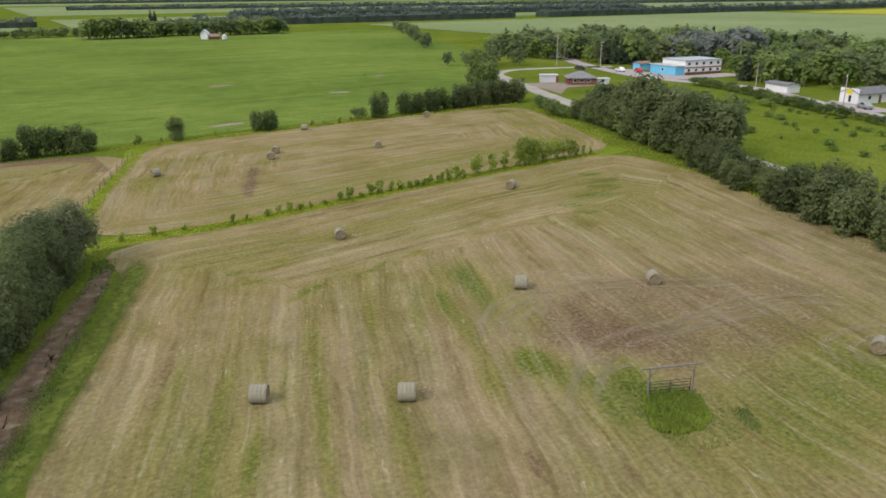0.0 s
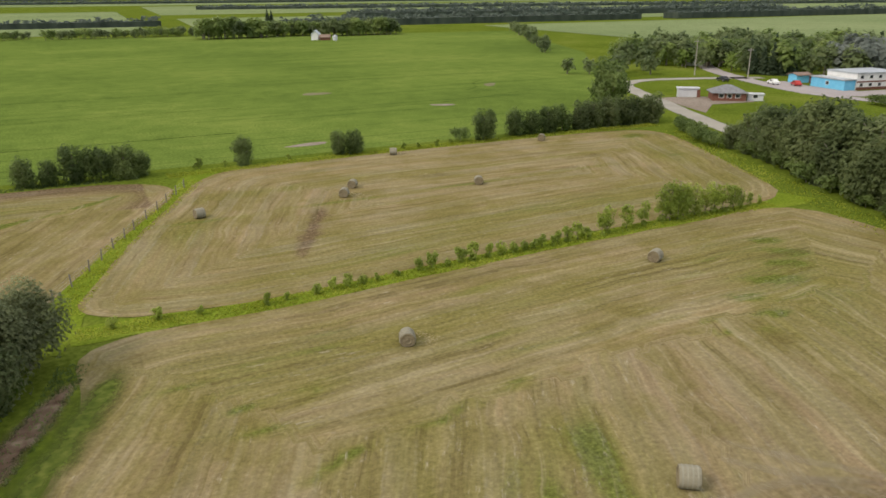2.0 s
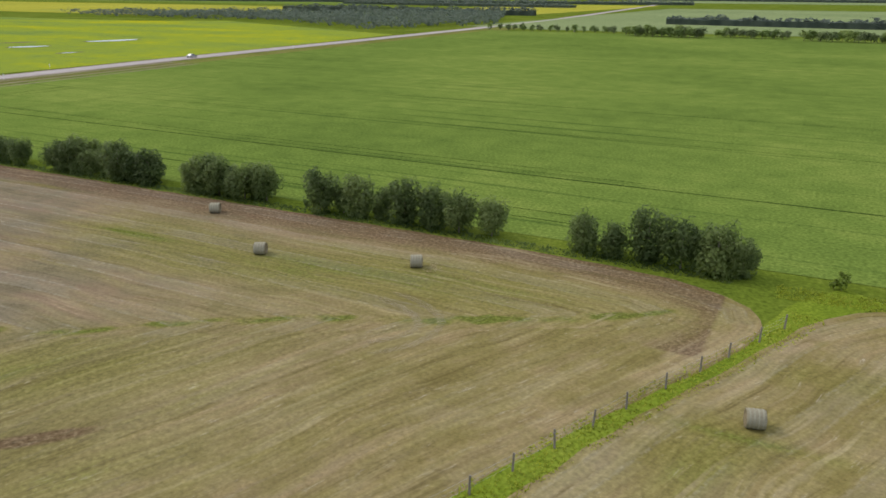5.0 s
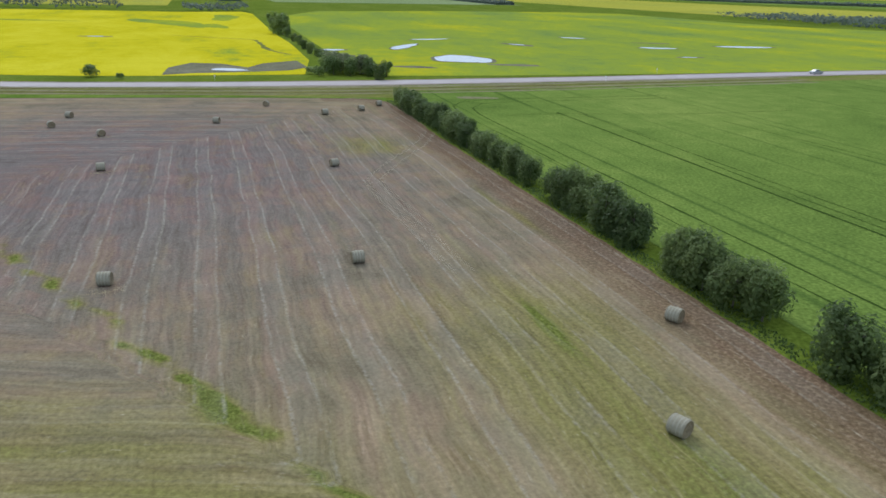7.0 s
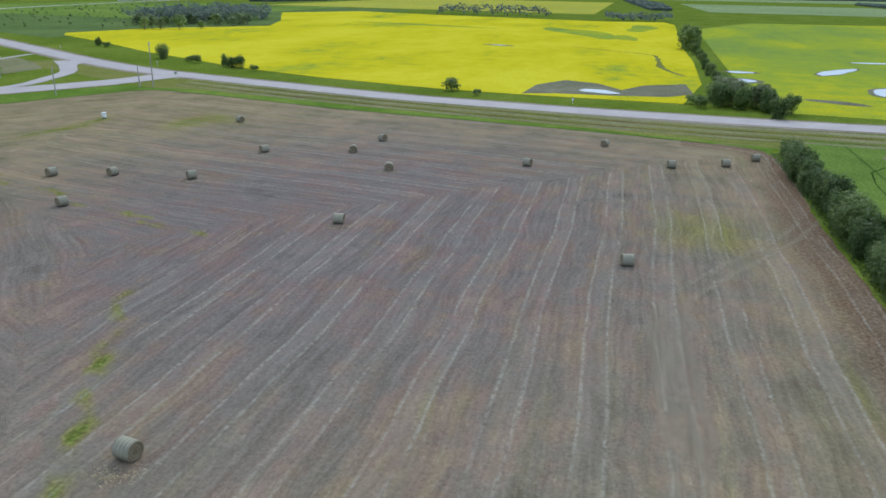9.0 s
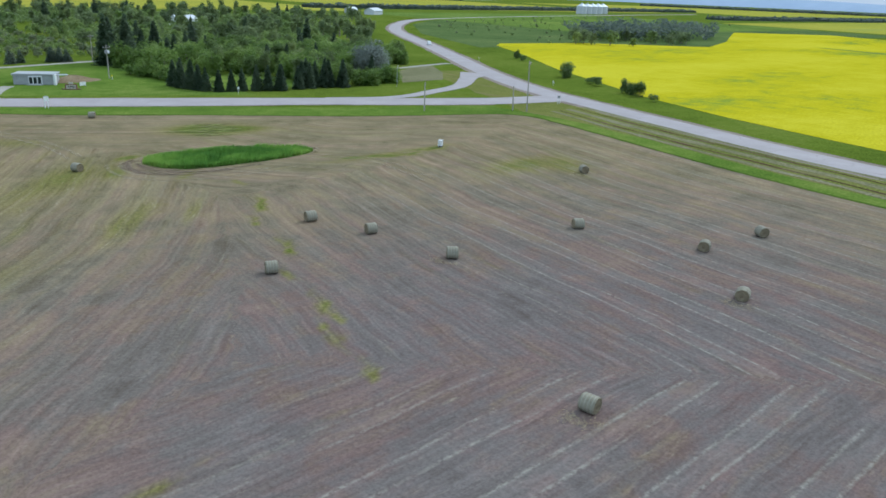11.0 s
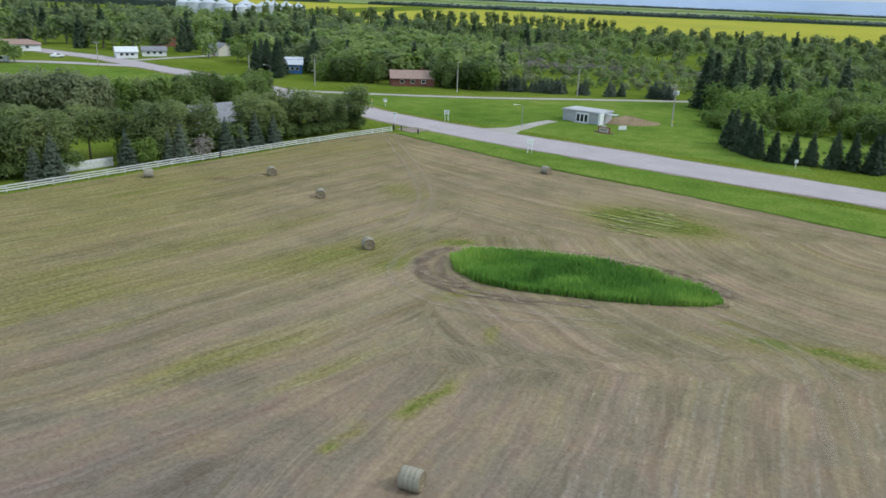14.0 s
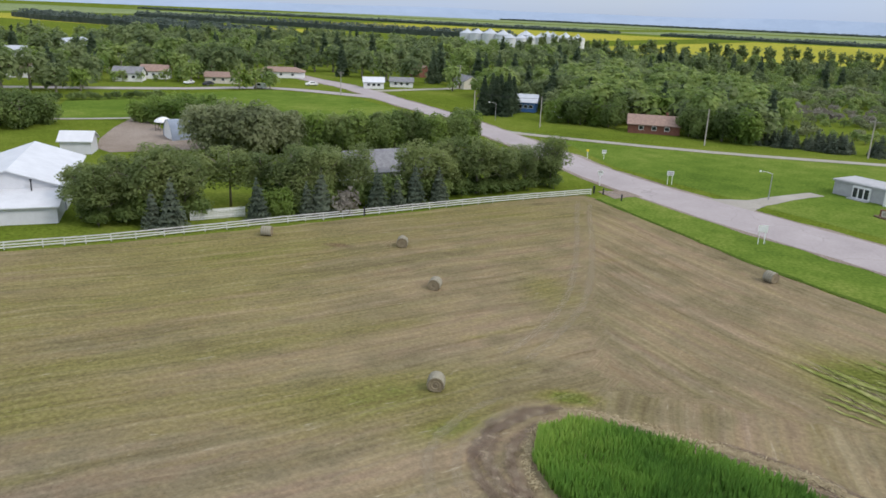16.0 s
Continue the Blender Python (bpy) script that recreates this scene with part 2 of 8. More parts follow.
    c = mixer(nt, "MIX", sums(nt, "MULTIPLY", sums(nt, "MULTIPLY", spot(nt, sums(nt, "SUBTRACT", 1.0, stripe), 0.54, 0.68), ts.outputs["Y"]), sums(nt, "MULTIPLY", spot(nt, clump, 0.34, 0.58), 0.7)), c, (0.125, 0.096, 0.038))
    # stray straw in short wisps
    wisp = noisy(nt, swv, 1.0, 4, (2.6, 0.5, 1), 0.7)
    much = sums(nt, "MULTIPLY_ADD", ts.outputs["Y"], 0.35, 0.3)
    c = mixer(nt, "MIX", sums(nt, "MULTIPLY", sums(nt, "MULTIPLY", spot(nt, wisp, 0.57, 0.74), spot(nt, clump, 0.42, 0.62)), much), c, (0.5, 0.445, 0.33))
    c = mixer(nt, "MULTIPLY", 0.7, c, ramp(nt, grain, [(0.3, 0.62), (0.68, 0.98)]))
    nt.links.new(c, b.inputs["Base Color"])
    b.inputs["Specular IOR Level"].default_value = 0.0
    bumped(nt, b, sums(nt, "MULTIPLY_ADD", line, 0.8, sums(nt, "MULTIPLY_ADD", clot, 0.5, grain)), 0.5, 0.14)
    return m


def canola_mat(name, bloom, spread=1.0):
    m, nt, b = bare(name, 0.9)
    pos = nt.nodes.new("ShaderNodeNewGeometry").outputs["Position"]
    n1, n2, n3 = noisy(nt, pos, 0.011, 4, (0.7, 1.6, 1)), noisy(nt, pos, 0.1, 5, (1, 1.5, 1), 0.62), noisy(nt, pos, 1.5, 4)
    rows = noisy(nt, pos, 1.0, 4, (0.35, 0.012, 1), 0.6)
    f = sums(nt, "MULTIPLY_ADD", n1, 0.5, sums(nt, "MULTIPLY_ADD", n2, 0.24, sums(nt, "MULTIPLY_ADD", n3, 0.12, sums(nt, "MULTIPLY", rows, 0.14))))
    k = 0.36 + (1 - bloom) * 0.17
    c = ramp(nt, f, [(k - 0.06 * spread, (0.145, 0.22, 0.066)), (k + 0.02 * spread, (0.275, 0.325, 0.035)), (k + 0.09 * spread, (0.5, 0.435, 0.012)), (k + 0.2 * spread, (0.58, 0.51, 0.03))])
    c = mixer(nt, "MULTIPLY", 0.8, c, ramp(nt, n3, [(0.3, 0.62), (0.7, 0.98)]))
    nt.links.new(c, b.inputs["Base Color"])
    b.inputs["Specular IOR Level"].default_value = 0.0
    bumped(nt, b, n3, 0.3, 0.2)
    return m


def road_mat(name, dark, light):
    m, nt, b = bare(name, 0.85)
    pos = nt.nodes.new("ShaderNodeNewGeometry").outputs["Position"]
    n1, n3 = noisy(nt, pos, 0.15, 4), noisy(nt, pos, 2.5, 4)
    c = ramp(nt, sums(nt, "MULTIPLY_ADD", n1, 0.6, sums(nt, "MULTIPLY", n3, 0.4)), [(0.3, dark), (0.7, light)])
    v = nt.nodes.new("ShaderNodeTexVoronoi")
    v.feature = "DISTANCE_TO_EDGE"
    v.inputs["Scale"].default_value = 0.13
    wob = nt.nodes.new("ShaderNodeVectorMath")
    wob.operation = "MULTIPLY_ADD"
    wob.inputs[1].default_value = (9, 9, 9)
    wn_ = nt.nodes.new("ShaderNodeTexNoise")
    wn_.inputs["Scale"].default_value = 0.12
    wn_.inputs["Detail"].default_value = 5
    nt.links.new(pos, wn_.inputs["Vector"])
    nt.links.new(wn_.outputs["Color"], wob.inputs[0])
    nt.links.new(pos, wob.inputs[2])
    nt.links.new(wob.outputs[0], v.inputs["Vector"])
    crack = sums(nt, "SUBTRACT", 1.0, spot(nt, v.outputs["Distance"], 0.003, 0.02))
    c = mixer(nt, "MULTIPLY", sums(nt, "MULTIPLY", sums(nt, "MULTIPLY", crack, spot(nt, n1, 0.4, 0.6)), 0.35), c, (0.35, 0.33, 0.32))
    nt.links.new(c, b.inputs["Base Color"])
    bumped(nt, b, n3, 0.2, 0.02)
    return m


MAT = dict(
    grass=land_mat("meadow_grass", [(0.3, (0.085, 0.125, 0.018)), (0.5, (0.145, 0.195, 0.026)), (0.68, (0.22, 0.25, 0.05))], 0.03, 0.3, 2.0),
    lawn=land_mat("mown_lawn", [(0.36, (0.088, 0.148, 0.024)), (0.5, (0.138, 0.208, 0.034)), (0.62, (0.21, 0.26, 0.056))], 0.04, 0.25, 2.0, bump=0.2, grainy=0.5),
    crop=land_mat("green_crop", [(0.34, (0.11, 0.168, 0.036)), (0.5, (0.168, 0.24, 0.05)), (0.64, (0.248, 0.312, 0.072))], 0.012, 0.16, 2.2, lines=(0.5, 0.006, 0.5), bump=0.6),
    pale=land_mat("pale_crop", [(0.3, (0.19, 0.25, 0.11)), (0.5, (0.25, 0.31, 0.145)), (0.7, (0.33, 0.375, 0.19))], 0.004, 0.05, 1.0, lines=(0.08, 0.003, 0.3), line_col=(0.18, 0.22, 0.09)),
    scrub=land_mat("scrub_meadow", [(0.3, (0.07, 0.112, 0.035)), (0.5, (0.128, 0.18, 0.06)), (0.7, (0.19, 0.23, 0.08))], 0.02, 0.12, 1.0),
    ditch=land_mat("ditch_grass", [(0.3, (0.125, 0.14, 0.035)), (0.5, (0.2, 0.21, 0.055)), (0.7, (0.29, 0.265, 0.09))], 0.03, 0.3, 2.0, lines=(0.03, 0.45, 0.75), line_col=(0.19, 0.15, 0.09)),
    dirt=land_mat("dirt", [(0.3, (0.12, 0.075, 0.045)), (0.5, (0.2, 0.14, 0.09)), (0.7, (0.3, 0.24, 0.16))], 0.06, 0.4, 3.0),
    verge=land_mat("dark_verge", [(0.3, (0.06, 0.1, 0.018)), (0.5, (0.09, 0.14, 0.024)), (0.7, (0.13, 0.175, 0.035))], 0.05, 0.5, 3.0, bump=0.5),
    soil=land_mat("track_soil", [(0.3, (0.075, 0.045, 0.028)), (0.5, (0.13, 0.085, 0.055)), (0.7, (0.25, 0.2, 0.155))], 0.1, 0.5, 3.0),
    gravel=land_mat("gravel", [(0.3, (0.24, 0.19, 0.15)), (0.5, (0.34, 0.28, 0.23)), (0.7, (0.42, 0.36, 0.31))], 0.06, 0.4, 4.0),
    hay=hay_mat("mown_hay"),
    canola=canola_mat("canola_bloom", 0.9),
    # yellow dulled in the colour for distance haze, and for thin bloom
    canola_far=land_mat("canola_far_haze", [(0.3, (0.3, 0.32, 0.06)), (0.5, (0.42, 0.4, 0.06)), (0.7, (0.5, 0.46, 0.08))], 0.004, 0.03, 0.6, lines=(0.02, 0.004, 0.5), line_col=(0.22, 0.26, 0.07)),
    canola_thin=canola_mat("canola_patchy", 0.22, 2.0),
    asphalt=road_mat("grey_asphalt", (0.285, 0.248, 0.244), (0.39, 0.345, 0.338)),
    lane=road_mat("gravel_lane", (0.25, 0.225, 0.19), (0.37, 0.345, 0.295)),
    leaf=leaf_mat("leaf_maple", (0.1, 0.15, 0.045), (0.17, 0.235, 0.072), (0.26, 0.33, 0.11)),
    leaf_dark=leaf_mat("leaf_dark", (0.082, 0.112, 0.045), (0.148, 0.188, 0.076), (0.245, 0.285, 0.128)),
    leaf_olive=leaf_mat("leaf_olive", (0.11, 0.152, 0.056), (0.198, 0.252, 0.092), (0.33, 0.38, 0.15)),
    leaf_shelter=leaf_mat("leaf_shelter", (0.07, 0.108, 0.036), (0.135, 0.185, 0.062), (0.235, 0.295, 0.105)),
    leaf_silver=leaf_mat("leaf_silver", (0.16, 0.185, 0.16), (0.24, 0.27, 0.24), (0.33, 0.36, 0.33)),
    # paler and bluer than near leaves: distance haze put into the colour
    leaf_far_haze=leaf_mat("leaf_far_haze", (0.08, 0.105, 0.09), (0.125, 0.158, 0.132), (0.175, 0.21, 0.175)),
    leaf_mauve=leaf_mat("leaf_mauve", (0.19, 0.17, 0.15), (0.28, 0.255, 0.225), (0.37, 0.34, 0.3)),
    leaf_bright=leaf_mat("leaf_bright", (0.11, 0.18, 0.04), (0.2, 0.29, 0.065), (0.32, 0.41, 0.11)),
    leaf_young=leaf_mat("leaf_young", (0.2, 0.27, 0.05), (0.32, 0.4, 0.075), (0.46, 0.52, 0.13)),
    leaf_town=leaf_mat("leaf_town", (0.13, 0.195, 0.06), (0.23, 0.31, 0.095), (0.37, 0.44, 0.15)),
    leaf_town_dark=leaf_mat("leaf_town_dark", (0.1, 0.142, 0.062), (0.18, 0.23, 0.1), (0.29, 0.342, 0.156)),
    leaf_pale=leaf_mat("leaf_pale", (0.08, 0.095, 0.07), (0.13, 0.155, 0.115), (0.2, 0.225, 0.17)),
    pole=stuff_mat("weathered_pole", (0.32, 0.28, 0.24), (0.5, 0.46, 0.41), 2, 0.9, stretch=(3, 3, 0.3)),
    leaf_grey=leaf_mat("leaf_willow", (0.125, 0.15, 0.075), (0.22, 0.25, 0.128), (0.37, 0.395, 0.225)),
    needle=leaf_mat("needle_spruce", (0.05, 0.08, 0.045), (0.085, 0.125, 0.07), (0.14, 0.185, 0.105)),
    needle_blue=leaf_mat("needle_blue", (0.085, 0.118, 0.085), (0.14, 0.178, 0.128), (0.215, 0.25, 0.185)),
    blade=leaf_mat("grass_blade", (0.08, 0.19, 0.035), (0.185, 0.345, 0.06), (0.36, 0.5, 0.105), 0.1),
    tuft=leaf_mat("grass_tuft", (0.24, 0.28, 0.03), (0.36, 0.4, 0.046), (0.48, 0.5, 0.09), 0.08),
    bark=stuff_mat("bark", (0.12, 0.1, 0.08), (0.3, 0.265, 0.22), 3, 0.95, bump=0.6, stretch=(1, 1, 0.25)),
    bale=stuff_mat("hay_roll", (0.175, 0.155, 0.108), (0.33, 0.3, 0.22), 1.2, 0.95, bump=0.6, stretch=(0.5, 2, 2)),
    bale_end=stuff_mat("hay_roll_end", (0.12, 0.09, 0.055), (0.3, 0.25, 0.16), 2.5, 0.95, bump=0.6),
    net=stuff_mat("net_wrap", (0.215, 0.205, 0.155), (0.35, 0.33, 0.255), 2, 0.7, bump=0.3),
    wood=stuff_mat("grey_timber", (0.12, 0.1, 0.08), (0.3, 0.27, 0.23), 2, 0.9, stretch=(3, 3, 0.4)),
    white=stuff_mat("white_paint", (0.66, 0.66, 0.64), (0.8, 0.8, 0.79), 0.8, 0.6, bump=0.05, vary=0.1),
    board_white=stuff_mat("weathered_white_board", (0.42, 0.42, 0.4), (0.66, 0.66, 0.63), 1.4, 0.75, bump=0.08, vary=0.25),
    cream=stuff_mat("cream_siding", (0.5, 0.46, 0.38), (0.66, 0.62, 0.53), 0.8, 0.7, bump=0.05, vary=0.15),
    blue=stuff_mat("blue_paint", (0.04, 0.11, 0.3), (0.08, 0.2, 0.45), 0.8, 0.6, bump=0.05, vary=0.1),
    turquoise=stuff_mat("turquoise_paint", (0.1, 0.42, 0.66), (0.18, 0.56, 0.78), 0.8, 0.6, bump=0.05, vary=0.1),
    brick=stuff_mat("red_brown_wall", (0.12, 0.05, 0.035), (0.25, 0.11, 0.075), 1.5, 0.85, vary=0.15),
    block=stuff_mat("grey_block", (0.3, 0.3, 0.31), (0.44, 0.44, 0.44), 1.2, 0.85, vary=0.1),
    roof_brown=stuff_mat("brown_shingle", (0.19, 0.125, 0.1), (0.34, 0.24, 0.195), 1.5, 0.9, vary=0.4),
    roof_grey=stuff_mat("grey_shingle", (0.12, 0.12, 0.13), (0.26, 0.26, 0.27), 1.5, 0.9, vary=0.5),
    blue_tin=stuff_mat("blue_grey_sheet", (0.24, 0.275, 0.33), (0.36, 0.4, 0.46), 0.6, 0.45, 0.3, bump=0.1, vary=0.1),
    tin=stuff_mat("galvanised_sheet", (0.42, 0.44, 0.47), (0.62, 0.64, 0.67), 0.6, 0.4, 0.55, bump=0.05, vary=0.15),
    white_tin=stuff_mat("white_sheet", (0.5, 0.51, 0.53), (0.64, 0.65, 0.67), 0.5, 0.45, 0.0, bump=0.05, vary=0.1),
    dark=stuff_mat("dark_metal", (0.02, 0.02, 0.022), (0.06, 0.06, 0.065), 2, 0.5, 0.3),
    steel=stuff_mat("grey_steel", (0.3, 0.3, 0.31), (0.45, 0.45, 0.46), 2, 0.45, 0.6),
    red=stuff_mat("red_paint", (0.35, 0.03, 0.03), (0.5, 0.06, 0.05), 1, 0.5, vary=0.1),
    yellow=stuff_mat("yellow_paint", (0.65, 0.5, 0.02), (0.8, 0.65, 0.05), 1, 0.5, vary=0.1),
    ridge=land_mat("hazy_ridge", [(0.3, (0.32, 0.4, 0.51)), (0.5, (0.37, 0.45, 0.57)), (0.7, (0.42, 0.5, 0.62))], 0.002, 0.01, 0.05, bump=0.0, grainy=0.0),
    rubber=stuff_mat("rubber", (0.012, 0.012, 0.012), (0.03, 0.03, 0.03), 5, 0.8),
)
glass, _nt, _b = bare("window_glass", 0.06)
_b.inputs["Base Color"].default_value = (0.03, 0.035, 0.04, 1)
_b.inputs["Specular IOR Level"].default_value = 0.6
MAT["glass"] = glass
water, _nt, _b = bare("pond_water", 0.12)
# the sky's white reflection is partly put into this pale base
_b.inputs["Base Color"].default_value = (0.44, 0.45, 0.44, 1)
_b.inputs["Specular IOR Level"].default_value = 0.8
bumped(_nt, _b, noisy(_nt, _nt.nodes.new("ShaderNodeNewGeometry").outputs["Position"], 0.8, 3), 0.02, 0.03)
MAT["water"] = water


def patchy(name, stops, rough, scale, gaps, fine, much, lo=0.8, hi=1.35):
    """Ground wear that thins out towards the edges of its strip and lets the stubble show between."""
    m, nt, b = bare(name, rough)
    pos = nt.nodes.new("ShaderNodeNewGeometry").outputs["Position"]
    b.inputs["Specular IOR Level"].default_value = 0.0
    nt.links.new(ramp(nt, noisy(nt, pos, scale, 5), stops), b.inputs["Base Color"])
    rim = nt.nodes.new("ShaderNodeAttribute")
    rim.attribute_name = "rim"
    edge = sums(nt, "MULTIPLY_ADD", rim.outputs["Fac"], 1.1, sums(nt, "MULTIPLY_ADD", noisy(nt, pos, gaps, 5), 0.9, sums(nt, "MULTIPLY", noisy(nt, pos, fine, 4), 0.5)))
    mx = nt.nodes.new("ShaderNodeMixShader")
    nt.links.new(sums(nt, "MULTIPLY", spot(nt, edge, lo, hi), much), mx.inputs[0])
    nt.links.new(nt.nodes.new("ShaderNodeBsdfTransparent").outputs[0], mx.inputs[1])
    nt.links.new(b.outputs[0], mx.inputs[2])
    nt.links.new(mx.outputs[0], nt.nodes["Material Output"].inputs["Surface"])
    return m


MAT["worn"] = patchy("wheel_track", [(0.3, (0.27, 0.225, 0.16)), (0.7, (0.43, 0.365, 0.27))], 0.95, 1.2, 0.35, 4.0, 0.2)
MAT["mud"] = patchy("rut_mud", [(0.3, (0.1, 0.07, 0.052)), (0.5, (0.19, 0.142, 0.105)), (0.7, (0.34, 0.28, 0.2))], 0.9, 1.1, 0.6, 2.4, 0.6, 0.85, 1.6)
MAT["soft_soil"] = patchy("rutted_soil", [(0.3, (0.095, 0.058, 0.038)), (0.5, (0.17, 0.115, 0.08)), (0.7, (0.29, 0.225, 0.16))], 0.95, 0.9, 0.5, 3.0, 0.95, 0.72, 1.6)
MAT["soft_green"] = patchy("green_margin", [(0.3, (0.06, 0.085, 0.018)), (0.5, (0.105, 0.135, 0.027)), (0.7, (0.17, 0.19, 0.048))], 0.95, 1.6, 0.5, 3.0, 0.9, 0.7, 1.75)
MAT["earth"] = land_mat("heaped_earth", [(0.3, (0.2, 0.14, 0.085)), (0.5, (0.3, 0.225, 0.14)), (0.7, (0.4, 0.32, 0.205))], 0.08, 0.5, 3.0)
MAT["lush"] = land_mat("lush_grass", [(0.3, (0.12, 0.18, 0.02)), (0.5, (0.19, 0.255, 0.028)), (0.7, (0.28, 0.325, 0.055))], 0.06, 0.5, 3.0, bump=0.5)
MAT["flat_grass"] = patchy("flattened_grass", [(0.3, (0.11, 0.14, 0.03)), (0.5, (0.21, 0.235, 0.065)), (0.7, (0.37, 0.36, 0.16))], 0.95, 0.9, 0.7, 2.0, 0.8)
MAT["crop_rut"] = land_mat("crop_rut", [(0.3, (0.03, 0.055, 0.012)), (0.5, (0.05, 0.085, 0.018)), (0.7, (0.08, 0.12, 0.025))], 0.05, 0.4, 3.0)
straw, _nt, _b = bare("pale_straw", 0.95)
_g = _nt.nodes.new("ShaderNodeNewGeometry")
_nt.links.new(ramp(_nt, _g.outputs["Random Per Island"], [(0, (0.22, 0.165, 0.088)), (0.5, (0.36, 0.29, 0.17)), (1, (0.5, 0.43, 0.27))]), _b.inputs["Base Color"])
MAT["straw"] = straw

MAT["wet_mud"] = land_mat("wet_mud", [(0.3, (0.13, 0.125, 0.08)), (0.5, (0.2, 0.19, 0.125)), (0.7, (0.29, 0.27, 0.19))], 0.05, 0.3, 2.0)
MAT["clover"] = land_mat("bare_lot", [(0.3, (0.17, 0.17, 0.085)), (0.5, (0.25, 0.235, 0.13)), (0.7, (0.33, 0.31, 0.2))], 0.05, 0.3, 2.0)

# ---- mesh helpers ----


def mesh(name, verts, faces, mat, smooth=False):
    me = bpy.data.meshes.new(name)
    me.from_pydata([tuple(v) for v in verts], [], [tuple(f) for f in faces])
    if mat:
        me.materials.append(MAT[mat])
    if smooth:
        me.shade_smooth()
    me.update()
    return me


def part(name, me, parent=None, at=None, label=""):
    ob = new(name, me)
    if parent is not None:
        ob.parent = parent
    if at is not None:
        ob.matrix_basis = at
    if label:
        tagged(ob, label)
    return ob


def holder(name, label, category, group="", at=None, kind=""):
    ob = new(name)
    ob.empty_display_size = 0.3
    if at is not None:
        ob.matrix_basis = at
    return tagged(ob, label, category, group, kind)


def box(x0, x1, y0, y1, z0, z1, bevel=0.0):
    """Verts and faces of a box with chamfered upright edges."""
    b = min(bevel, (x1 - x0) / 3, (y1 - y0) / 3)
    if b <= 0:
        ring = [(x0, y0), (x1, y0), (x1, y1), (x0, y1)]
    else:
        ring = [(x0 + b, y0), (x1 - b, y0), (x1, y0 + b), (x1, y1 - b), (x1 - b, y1), (x0 + b, y1), (x0, y1 - b), (x0, y0 + b)]
    return prism(ring, z0, z1)


def prism(ring, z0, z1):
    n = len(ring)
    v = [(x, y, z0) for x, y in ring] + [(x, y, z1) for x, y in ring]
    f = [(i, (i + 1) % n, n + (i + 1) % n, n + i) for i in range(n)]
    return v, f + [tuple(range(n - 1, -1, -1)), tuple(range(n, 2 * n))]


def lathe(profile, n=12, cap=True):
    """Profile of (radius, z) turned about z."""
    v, f = [], []
    for r, z in profile:
        v += [(r * math.cos(2 * math.pi * k / n), r * math.sin(2 * math.pi * k / n), z) for k in range(n)]
    for j in range(len(profile) - 1):
        f += [(j * n + k, j * n + (k + 1) % n, (j + 1) * n + (k + 1) % n, (j + 1) * n + k) for k in range(n)]
    if cap:
        f += [tuple(range(n - 1, -1, -1)), tuple((len(profile) - 1) * n + k for k in range(n))]
    return v, f


def joined(*pieces):
    v, f = [], []
    for pv, pf in pieces:
        k = len(v)
        v += list(pv)
        f += [tuple(i + k for i in g) for g in pf]
    return v, f


def moved(vf, m):
    return [tuple(m @ Vector(p)) for p in vf[0]], vf[1]


def tube(a, b, r0, r1, n=6):
    a, b = Vector(a), Vector(b)
    m = Matrix.Translation(a) @ (b - a).to_track_quat("Z", "Y").to_matrix().to_4x4()
    return moved(lathe([(r0, 0), (r1, (b - a).length)], n), m)


def inside(px, py, poly):
    px, py = np.asarray(px, float), np.asarray(py, float)
    hit = np.zeros(px.shape, bool)
    for (x0, y0), (x1, y1) in zip(poly, poly[1:] + poly[:1]):
        if y0 == y1:
            continue
        hit ^= ((y0 > py) != (y1 > py)) & (px < (x1 - x0) * (py - y0) / (y1 - y0) + x0)
    return hit


def sheet(name, poly, z, mat, label, category, kind="structure"):
    """A flat piece of land cut to its outline."""
    bm = bmesh.new()
    f = bm.faces.new([bm.verts.new((x, y, z)) for x, y in poly])
    if f.normal.z < 0:
        f.normal_flip()
    bmesh.ops.triangulate(bm, faces=[f])
    bmesh.ops.recalc_face_normals(bm, faces=bm.faces)
    if sum(f.normal.z for f in bm.faces) < 0:
        bmesh.ops.reverse_faces(bm, faces=bm.faces)
    me = bpy.data.meshes.new(name)
    bm.to_mesh(me)
    bm.free()
    me.materials.append(MAT[mat])
    return tagged(new(name, me), label, category, kind=kind)


def curve_through(pts, step):
    """Evenly spaced points on a smooth line through pts."""
    p = np.array([pts[0], *pts, pts[-1]], float)
    p[0], p[-1] = 2 * p[1] - p[2], 2 * p[-2] - p[-3]
    out = []
    for i in range(1, len(p) - 2):
        n = max(2, int(np.linalg.norm(p[i + 1] - p[i]) / step))
        for k in range(n):
            t = k / n
            a, b, c, d = p[i - 1], p[i], p[i + 1], p[i + 2]
            out.append(0.5 * (2 * b + (c - a) * t + (2 * a - 5 * b + 4 * c - d) * t * t + (3 * b - a - 3 * c + d) * t ** 3))
    out.append(p[-2])
    return np.array(out)


